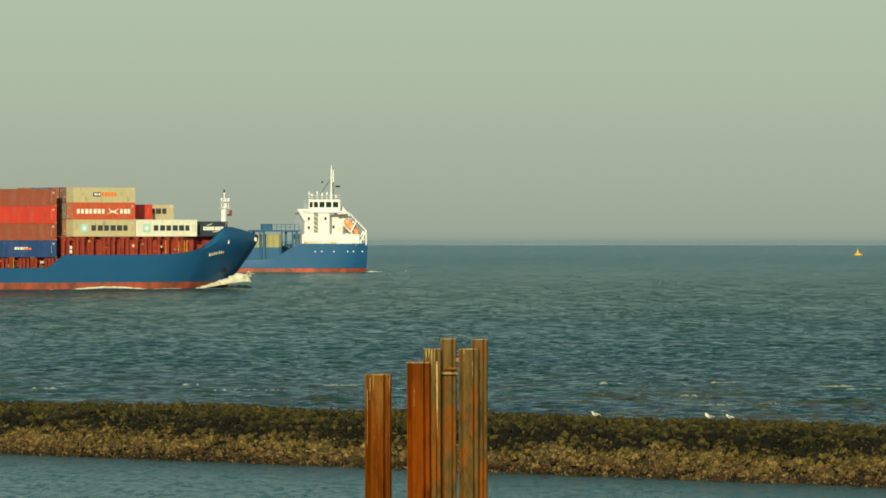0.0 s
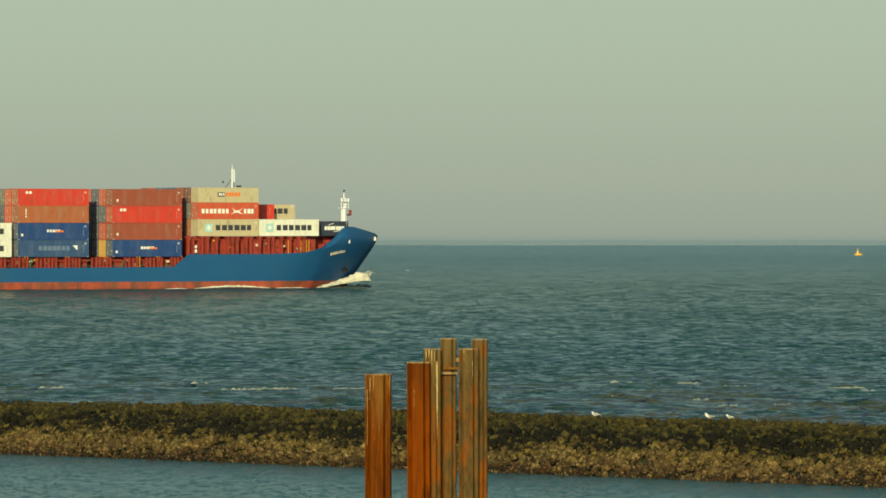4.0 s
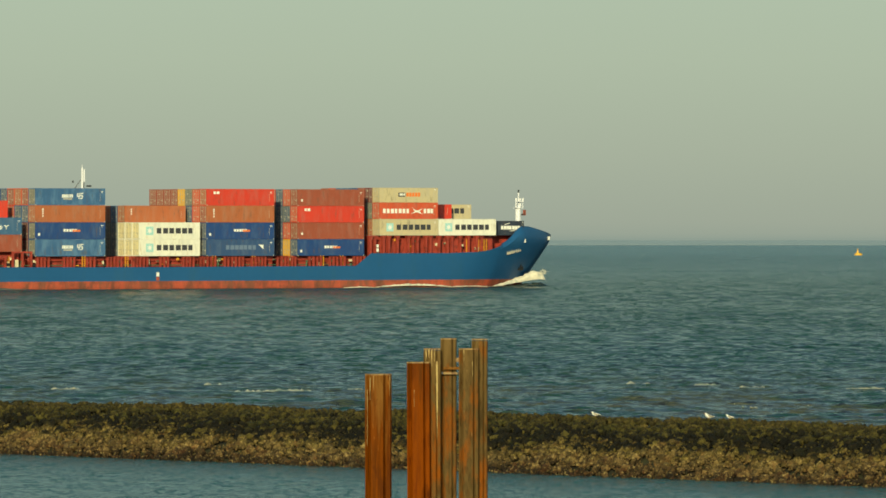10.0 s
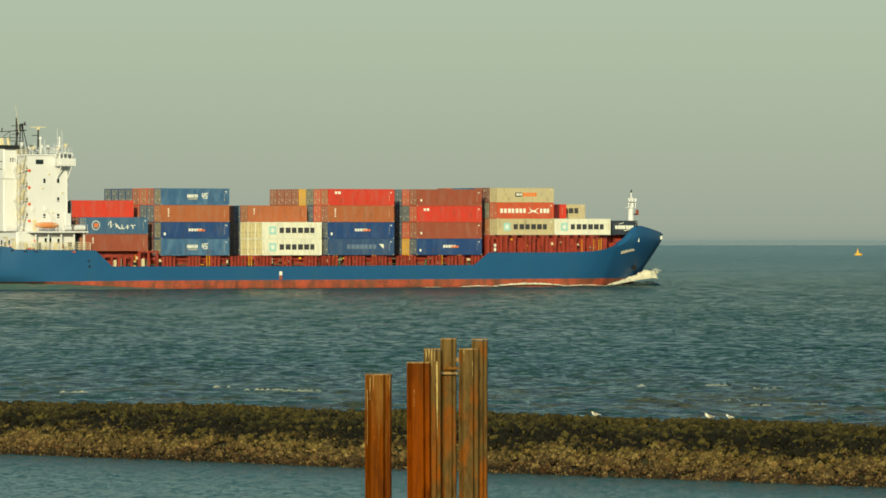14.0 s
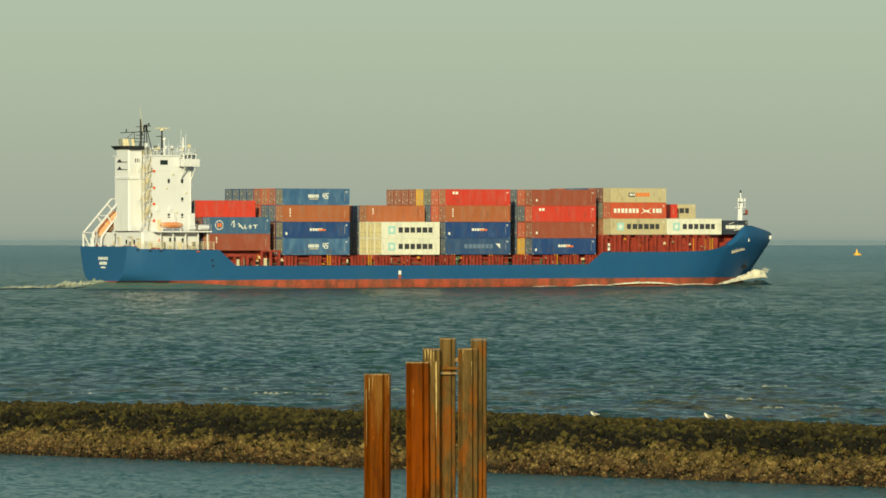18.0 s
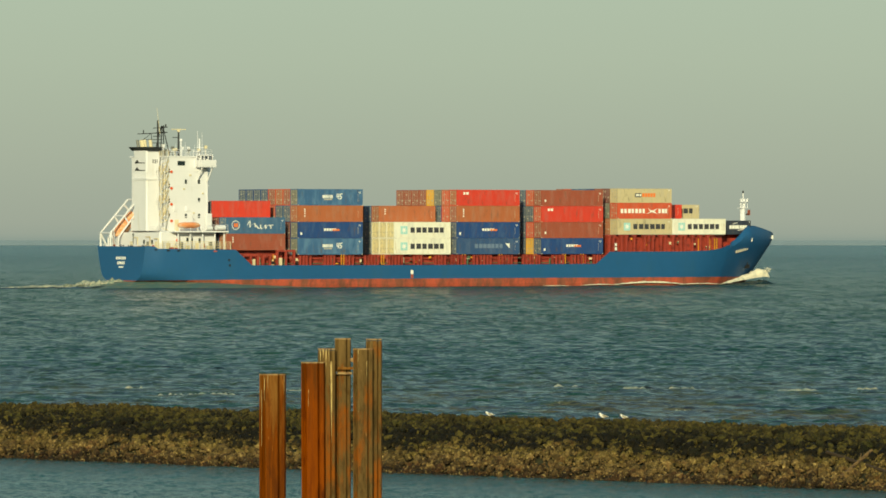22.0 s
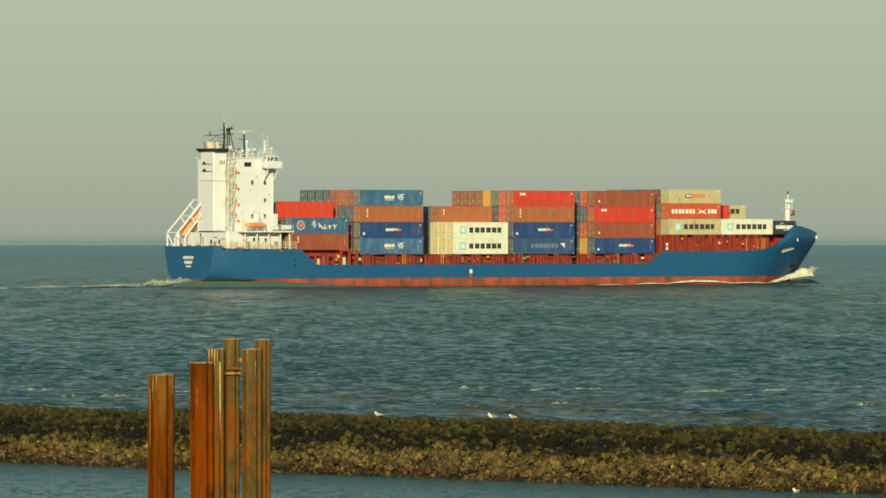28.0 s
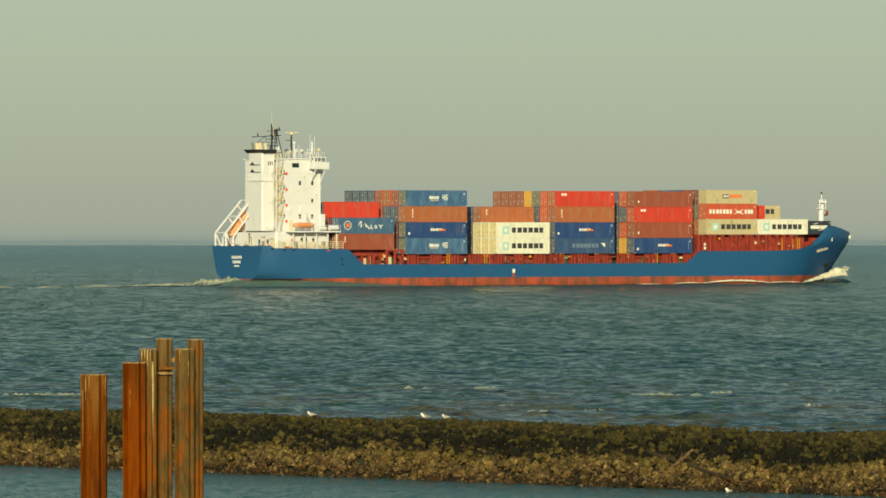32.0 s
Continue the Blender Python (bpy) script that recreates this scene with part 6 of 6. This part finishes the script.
# ---- foam of the ships and of the shallows ----
def foam_strip(path, seed, sides=7, steps=6, rough=1.0):
    """A lumpy low ridge of foam along points (x, y, base, half width, height)."""
    sh = Shape()
    rows = []
    for (a, b) in zip(path, path[1:]):
        for i in range(steps):
            f = i / steps
            p = [u + (v - u) * f for u, v in zip(a, b)]
            rows.append(p)
    rows.append(list(path[-1]))
    out = []
    for x, y, z, w, h in rows:
        ring = []
        for j in range(sides):
            t = math.pi * j / (sides - 1)
            n = 1 + rough * 0.55 * noise.noise((x * 0.9 + seed, y * 0.9 + j * 0.7, seed * 1.7)) + rough * 0.35 * noise.noise((x * 2.7, j * 1.9, seed + 4.0))
            ring.append((x + 0.3 * w * noise.noise((x, j * 2.0, seed)), y - w * math.cos(t) * n, z + h * math.sin(t) * max(0.15, n) - 0.05))
        out.append(ring)
    return sh.rings(out, close=False, caps=True)


def swell(path, steps=6, sides=17):
    """A broad smooth mound of water along points (x, y, half width, height)."""
    rows = []
    for a, b in zip(path, path[1:]):
        rows += [[p + (q - p) * i / steps for p, q in zip(a, b)] for i in range(steps)]
    rows.append(list(path[-1]))
    out = []
    for x, y, w, h in rows:
        ring = []
        for j in range(sides):
            f = -1 + 2 * j / (sides - 1)
            lump = 0.10 * noise.noise((x * 0.5, f * w * 0.5, 3.0)) + 0.06 * noise.noise((x * 1.3, f * w * 1.3, 8.0))
            ring.append((x, y + w * f, -0.08 + (h + lump) * (0.5 + 0.5 * math.cos(math.pi * f))))
        out.append(ring)
    return Shape().rings(out, close=False, caps=False)


bow_wave = thing("bow_wave", "white breaking bow wave at the ship's stem", "wave")
ride(bow_wave, ship_pose)
for side, seed in ((-1, 3.0), (1, 8.0)):
    part("wave_face", foam_strip(((27, side * 8.4, -0.1, 0.6, 0.15), (31, side * 7.2, -0.1, 1.0, 0.45), (35, side * 5.9, -0.1, 1.4, 0.5), (38.5, side * 5.1, -0.1, 1.7, 0.8), (40.6, side * 4.8, -0.1, 1.6, 0.95), (42, side * 4.9, -0.1, 1.3, 0.9), (43.0, side * 5.0, -0.1, 1.0, 0.5), (44, side * 5.2, -0.2, 0.6, 0.2)), seed + 30, 9, 6, 0.3), CHURN, bow_wave, "dark swelling wave", smooth=True)
    part("crest", foam_strip(((28, side * 8.1, 0.05, 0.2, 0.2), (32, side * 6.8, 0.35, 0.3, 0.4), (35.5, side * 5.5, 0.8, 0.5, 0.7), (38, side * 4.8, 1.1, 0.7, 0.95), (39.8, side * 4.5, 1.3, 0.8, 1.45), (41.2, side * 4.5, 1.45, 0.75, 1.5), (42.0, side * 4.6, 1.45, 0.6, 1.2), (42.5, side * 4.7, 1.4, 0.4, 0.7), (42.9, side * 4.7, 1.3, 0.15, 0.2)), seed, 11, 8, 0.5), FOAM, bow_wave, "white curling crest", smooth=True)
rng = random.Random(31)
spray = Shape()
for k in range(420):
    q = rng.random() ** 0.7
    x, z = 35.0 + 7.9 * q + rng.gauss(0, 0.25), 1.0 + 2.3 * q ** 1.6 * rng.uniform(0.45, 1.0) ** 0.6
    y, r = -5.6 + 0.9 * q + rng.gauss(0, 0.45), rng.uniform(0.015, 0.07)
    spray.tube((x, y, z - r), (x + r * rng.uniform(-1, 1), y, z + r), r, r * 0.5, sides=5)
part("spray", spray, FOAM, bow_wave, "fine white spray")["kind"] = "stuff"
for x0, x1, z, h, seed in ((-5.0, 4.0, 0.2, 0.16, 1.0), (2.5, 18.5, 0.45, 0.42, 5.0), (17.5, 28.5, 0.25, 0.2, 9.0), (-14.0, -7.5, 0.05, 0.12, 12.0)):
    pts = []
    n = int((x1 - x0) / 1.5) + 2
    for i in range(n):
        x = x0 + (x1 - x0) * i / (n - 1)
        f = math.sin(math.pi * i / (n - 1))
        pts.append((x, -lerp(LINE_HALF, x) - 0.35, z * (0.5 + 0.6 * f), 0.22, h * 0.7 * (0.25 + 0.75 * f)))
    part("side_foam", foam_strip(pts, seed, 7, 4, 1.7), FOAM, bow_wave, "thin white foam along the hull")
wake = thing("stern_wake", "broken white wake trailing behind the ship's stern", "wake")
ride(wake, ship_pose)
part("foam_ridge", foam_strip(((-95.7, 0.0, 0.0, 4.4, 1.0), (-96.8, 0.3, 0.0, 3.6, 1.2), (-99, 0.4, 0.0, 2.0, 1.0), (-103, -0.4, 0.0, 1.5, 0.75), (-108, -1.4, 0.0, 1.4, 0.55), (-114, -2.6, 0.0, 1.1, 0.35), (-122, -4.0, 0.0, 0.8, 0.15)), 2.0, 9, 8, 1.9), SOFT_FOAM, wake)
part("foam_ridge", foam_strip(((-116, -3.2, 0.0, 0.6, 0.1), (-118, -4.0, 0.0, 1.2, 0.3), (-122, -5.0, 0.0, 1.2, 0.25), (-128, -5.8, 0.0, 1.0, 0.16), (-134, -6.0, 0.0, 0.5, 0.05)), 6.0, 9, 6, 1.9), SOFT_FOAM, wake)
part("wake_swell", foam_strip(((-96, -2.5, -0.1, 0.8, 0.5), (-100, -3.5, -0.1, 1.4, 0.5), (-108, -5.0, -0.1, 1.4, 0.35), (-120, -7.0, -0.1, 1.2, 0.3), (-132, -8.0, -0.1, 0.6, 0.1)), 21.0, 9, 6, 1.2), CHURN, wake, "dark churned swell", smooth=True)
part("foam_ridge", foam_strip(((-97, 5.0, 0.0, 0.8, 0.4), (-104, 5.2, 0.0, 0.9, 0.4), (-116, 5.6, 0.0, 0.7, 0.3), (-126, 6.0, 0.0, 0.4, 0.1)), 16.0, 7, 6, 1.9), SOFT_FOAM, wake)
for x, y, w, h, ln in ((-137, -6.2, 1.0, 0.35, 5), (-147, -7.0, 1.2, 0.38, 7), (-160, -7.4, 1.0, 0.3, 6), (-172, -8.2, 1.0, 0.3, 8), (-188, -8.8, 0.9, 0.26, 7), (-205, -9.5, 0.8, 0.24, 8), (-225, -10, 0.8, 0.22, 8)):
    part("foam_ridge", foam_strip(((x, y, 0.0, w * 0.4, h * 0.3), (x - ln * 0.5, y, 0.0, w, h * 0.95), (x - ln, y - 0.3, 0.0, w * 0.4, h * 0.2)), x, 7), SOFT_FOAM, wake)
part("stern_swell", swell(((-106, 0.0, 8.0, 0.1), (-100, -1.0, 9.0, 0.7), (-96.5, -2.4, 9.0, 1.2), (-92, -5.0, 9.0, 1.25), (-86, -8.3, 8.0, 1.1), (-80, -10.4, 7.0, 0.8), (-72, -11.5, 5.5, 0.4), (-62, -11.8, 4.0, 0.05))), STERN_REFLECTION, wake, "teal stern wave under the counter", smooth=True)
coaster_wake = thing("coaster_wake", "thin broken white wake behind the coaster", "wake")
ride(coaster_wake, coaster_pose)
for x, ln, h in ((0.5, 5, 0.25),):
    part("foam_ridge", foam_strip(((x, 1, 0.0, 0.4, h * 0.5), (x - ln * 0.5, 1.5, 0.02, 0.9, h), (x - ln, 1.8, 0.0, 0.4, h * 0.4)), x, 7), FOAM, coaster_wake)

WHITECAPS = []
rng = random.Random(77)
for u, v, w in ((405, 692, 2.4), (470, 693, 2.2), (600, 689, 1.8), (70, 692, 1.6), (1090, 682, 2.2), (1210, 683, 2.4), (1290, 684, 1.6), (1480, 690, 2.4), (1535, 692, 2.2),
                (1270, 719, 1.1), (1370, 717, 1.0), (1600, 688, 1.7), (1800, 684, 1.3), (1880, 700, 1.0), (2080, 684, 1.3), (1220, 707, 1.0), (1750, 712, 0.9), (330, 684, 1.4), (720, 480, 2.2), (1660, 470, 2.4), (1900, 476, 2.0), (1130, 452, 1.6)):
    d = EYE * 11000 / (v - 410)
    cap = thing("whitecap", "small white breaking wave crest on the sea", "foam", "whitecaps")
    bits = Shape()
    for k in range(rng.randint(5, 9)):
        bx, bl, bh = rng.uniform(-0.5, 0.5) * w, rng.uniform(0.05, 0.18) * w, rng.uniform(0.03, 0.12)
        strip = foam_strip(((bx - bl, rng.uniform(-0.5, 0.5), 0, 0.05, 0.02), (bx, 0.1, 0.03, rng.uniform(0.1, 0.3), bh), (bx + bl, rng.uniform(-0.5, 0.5), 0, 0.05, 0.02)), u * 0.37 + k, 5, 5)
        n = len(bits.v)
        bits.v += strip.v
        bits.f += [tuple(n + i for i in f) for f in strip.f]
    part("foam", bits, SOFT_FOAM, cap)
    WHITECAPS.append((cap, px_x(u, d), d, rng.uniform(0, 6.28)))


# ---- gulls ----
FEATHER = material("white_feathers", (236, 232, 220), 0.8, spread=0.06, scale=6.0)
WING = material("pale_grey_feathers", (152, 142, 118), 0.8, spread=0.1, scale=6.0)
BEAK = material("orange_beak", (196, 110, 40), 0.5, spread=0.1, scale=6.0)


def oval(rows, sides=10):
    """A body of rings (x, z of the middle, half width, half height)."""
    sh = Shape()
    sh.rings([[(x, w * math.cos(6.28319 * j / sides), z + h * math.sin(6.28319 * j / sides)) for j in range(sides)] for x, z, w, h in rows])
    return sh


def gull(label, at, size, flying=False):
    """A gull, head towards +x; flying ones get spread wings hinged at the shoulder."""
    g = thing("gull", label, "bird", "gulls", at)
    k = size
    lift = 0.0 if flying else 0.16 * k
    tilt = 0.0 if flying else 0.06
    body = [(-0.30, 0.0, 0.03, 0.025), (-0.2, 0.01, 0.08, 0.07), (-0.05, 0.0, 0.115, 0.11), (0.1, 0.02, 0.11, 0.115), (0.2, 0.05, 0.07, 0.08), (0.26, 0.08, 0.045, 0.05)]
    part("body", oval([(x * k, (z + tilt * x) * k + lift, w * k, h * k) for x, z, w, h in body]), FEATHER, g)
    hz = 0.17 if not flying else 0.07
    hx = 0.24 if not flying else 0.30
    part("head", oval([((hx + x) * k, hz * k + lift, w * k, w * k) for x, w in ((-0.075, 0.02), (-0.05, 0.055), (0.0, 0.068), (0.045, 0.05), (0.07, 0.018))]), FEATHER, g)
    part("beak", Shape().tube(((hx + 0.06) * k, 0, hz * k + lift), ((hx + 0.15) * k, 0, (hz - 0.02) * k + lift), 0.018 * k, 0.004 * k, sides=6), BEAK, g)
    tail = [(-0.24, -0.04), (-0.40, -0.07), (-0.40, 0.07), (-0.24, 0.04)]
    part("tail", Shape().prism([(x * k, y * k) for x, y in tail], "z", lift - 0.02 * k * (not flying), lift - 0.02 * k * (not flying) + 0.02 * k), FEATHER, g)
    wings = []
    for side in (-1, 1):
        if flying:
            ring = [(0.12, 0), (0.16, 0.3), (0.10, 0.62), (-0.16, 0.95), (-0.10, 0.5), (-0.12, 0)]
            ring = [(x * k, side * y * k) for x, y in (ring if side > 0 else ring[::-1])]
            wing = part("wing", Shape().prism(ring, "z", -0.012 * k, 0.012 * k), WING, g, "spread grey wing with darker tip", pose(0.04 * k, side * 0.08 * k, 0.05 * k))
            tip = [(0.0, 0.78), (-0.16, 0.95), (-0.13, 0.75)]
            part("wing_tip", Shape().prism([(x * k, side * y * k) for x, y in (tip if side > 0 else tip[::-1])], "z", -0.016 * k, 0.016 * k), GREY, wing)
            wings.append((wing, side))
        else:
            rows = [(-0.34, -0.03, 0.012, 0.012), (-0.2, -0.02, 0.028, 0.05), (0.0, 0.01, 0.03, 0.075), (0.15, 0.05, 0.012, 0.03)]
            sh = oval([(x * k, (z + tilt * x) * k + lift, w * k, h * k) for x, z, w, h in rows], 8)
            part("wing", sh, WING, g, "", pose(0, side * 0.1 * k, 0.02 * k))
            part("leg", Shape().tube((0.02 * k, side * 0.04 * k, -0.02 * k), (0.02 * k, side * 0.04 * k, lift - 0.06 * k), 0.012 * k, sides=5).box(0.0, 0.07 * k, side * 0.04 * k - 0.025 * k, side * 0.04 * k + 0.025 * k, -0.02 * k, 0.0), BEAK, g)
    return g, wings


def on_bank(u, p, lift=0.0):
    """The place on the breakwater p metres in from its waterline, in the direction u."""
    a = (u - 784) / 11000
    d = (p + BW.dot(BW_OFF)) / (a * BW_OFF.x + BW_OFF.y)
    s = (Vector((a * d, d)) - BW).dot(BW_WAY)
    return bank_place(s, p) + Vector((0, 0, lift))


for u, p, size, turn, label in ((1054, 8.0, 0.54, 170, "white gull standing on the breakwater crest"), (1255, 8.0, 0.66, 215, "larger white gull standing upright on the crest"),
                                (1292, 8.0, 0.5, 160, "small white gull standing on weedy stones"), (1797, -0.15, 0.6, 200, "white gull at the water's edge")):
    q = on_bank(u, p, 0.12 if p > 1 else 0.06)
    gull(label, pose(q.x, q.y, q.z, 0, 0, turn), size)
    perch = on_bank(u, p)
    if p > 1:
        stone = part("stone", STONE_MESHES[int(u) % 14], None, breakwater)
        stone.matrix_basis = Matrix.Translation(perch) @ Matrix.Scale(0.2, 4)
flier, flier_wings = gull("white gull flying low over the water", pose(0, 165, 8, 0, 0, 180), 0.8, True)

# ---- driftwood ----
WOOD = material("weathered_timber", (112, 88, 50), 0.8, spread=0.3, scale=2.0, second=(58, 42, 26), amount=0.45, stretch=(1, 1, 3), bump=0.01, bump_scale=14.0)
WET_WOOD = material("dark_wet_timber", (56, 41, 16), 0.7, spread=0.3, scale=2.0, bump=0.01, bump_scale=14.0)
for (u0, p0), (u1, p1), r, mat, label in (((1677, 0.35), (1731, 2.3), 0.07, WOOD, "weathered brown timber leaning on the stones"), ((1652, 2.2), (1795, 0.45), 0.075, WET_WOOD, "dark waterlogged log lying across the stones")):
    a, b = on_bank(u0, p0, 0.19), on_bank(u1, p1, 0.21)
    log = thing("driftwood", label, "driftwood")
    sh = Shape()
    d = (b - a).normalized()
    s1 = d.orthogonal().normalized()
    s2 = d.cross(s1)
    sh.rings([[a.lerp(b, f) + (s1 * math.cos(t) + s2 * math.sin(t)) * r * (1 + 0.25 * noise.noise((f * 6, t, r * 50))) for t in [6.283 * j / 8 for j in range(8)]] for f in [i / 12 for i in range(13)]])
    part("trunk", sh, mat, log)
    part("stub", Shape().tube(a.lerp(b, 0.6), a.lerp(b, 0.66) + Vector((0, 0, 0.22)), r * 0.4, r * 0.25, sides=6), mat, log)


# ---- what moves ----
# seconds, direction and height of the flying gull, as the slope to the side and down
FLIGHT = ((0, 0.497, 0.016), (5.5, 0.1072, 0.0135), (6.0, 0.0725, 0.0122), (6.1, 0.0648, 0.0118), (6.3, 0.0523, 0.0108), (6.5, 0.0395, 0.0104), (6.7, 0.0254, 0.0100), (6.9, 0.0107, 0.0091), (7.0, 0.0037, 0.0098), (7.1, -0.0036, 0.0088),
          (7.3, -0.0176, 0.0078), (7.5, -0.0315, 0.0073), (7.7, -0.0455, 0.0060), (7.9, -0.0592, 0.0052), (8.3, -0.0870, 0.0045), (32, -1.72, 0.0030))
FLAP = ((0, 10), (5.9, 10), (6.0, -20), (6.1, -55), (6.2, -35), (6.3, -5), (6.4, 35), (6.5, 58), (6.6, 62), (6.7, 62), (6.8, 40), (6.9, 48), (7.0, -22), (7.1, 6), (7.2, 8), (7.3, 0), (7.4, -30), (7.5, -60), (7.6, -45), (7.7, -40),
        (7.8, -10), (7.9, 20), (8.0, 45), (8.1, 30), (8.3, 10), (32, 10))


def motions():
    walk(sea, [(0, pose(0, 16, 0)), (32, pose(5, -14, 0))])
    walk(harbour, [(0, pose(-2, 0, 0)), (32, pose(3, 1, 0))])
    for ob, carrier, local in RIDERS:
        walk(ob, [(t, carrier(t) @ local) for t in (0, 6, 12, 18, 25, 32)])
    for cap, x, y, phase in WHITECAPS:
        walk(cap, [(t, pose(x + 0.16 * t, y + 4 - 0.5 * t, 0.04 + 0.12 * math.sin(t * 1.1 + phase))) for t in range(0, 33, 1)])
    walk(flier, [(t, pose(a * 165, 165, EYE - b * 165, 0, 0, 180)) for t, a, b in FLIGHT])
    for wing, side in flier_wings:
        rest = wing.matrix_basis.translation.copy()
        walk(wing, [(t, pose(rest.x, rest.y, rest.z, side * a, 0, 0)) for t, a in FLAP])


motions()
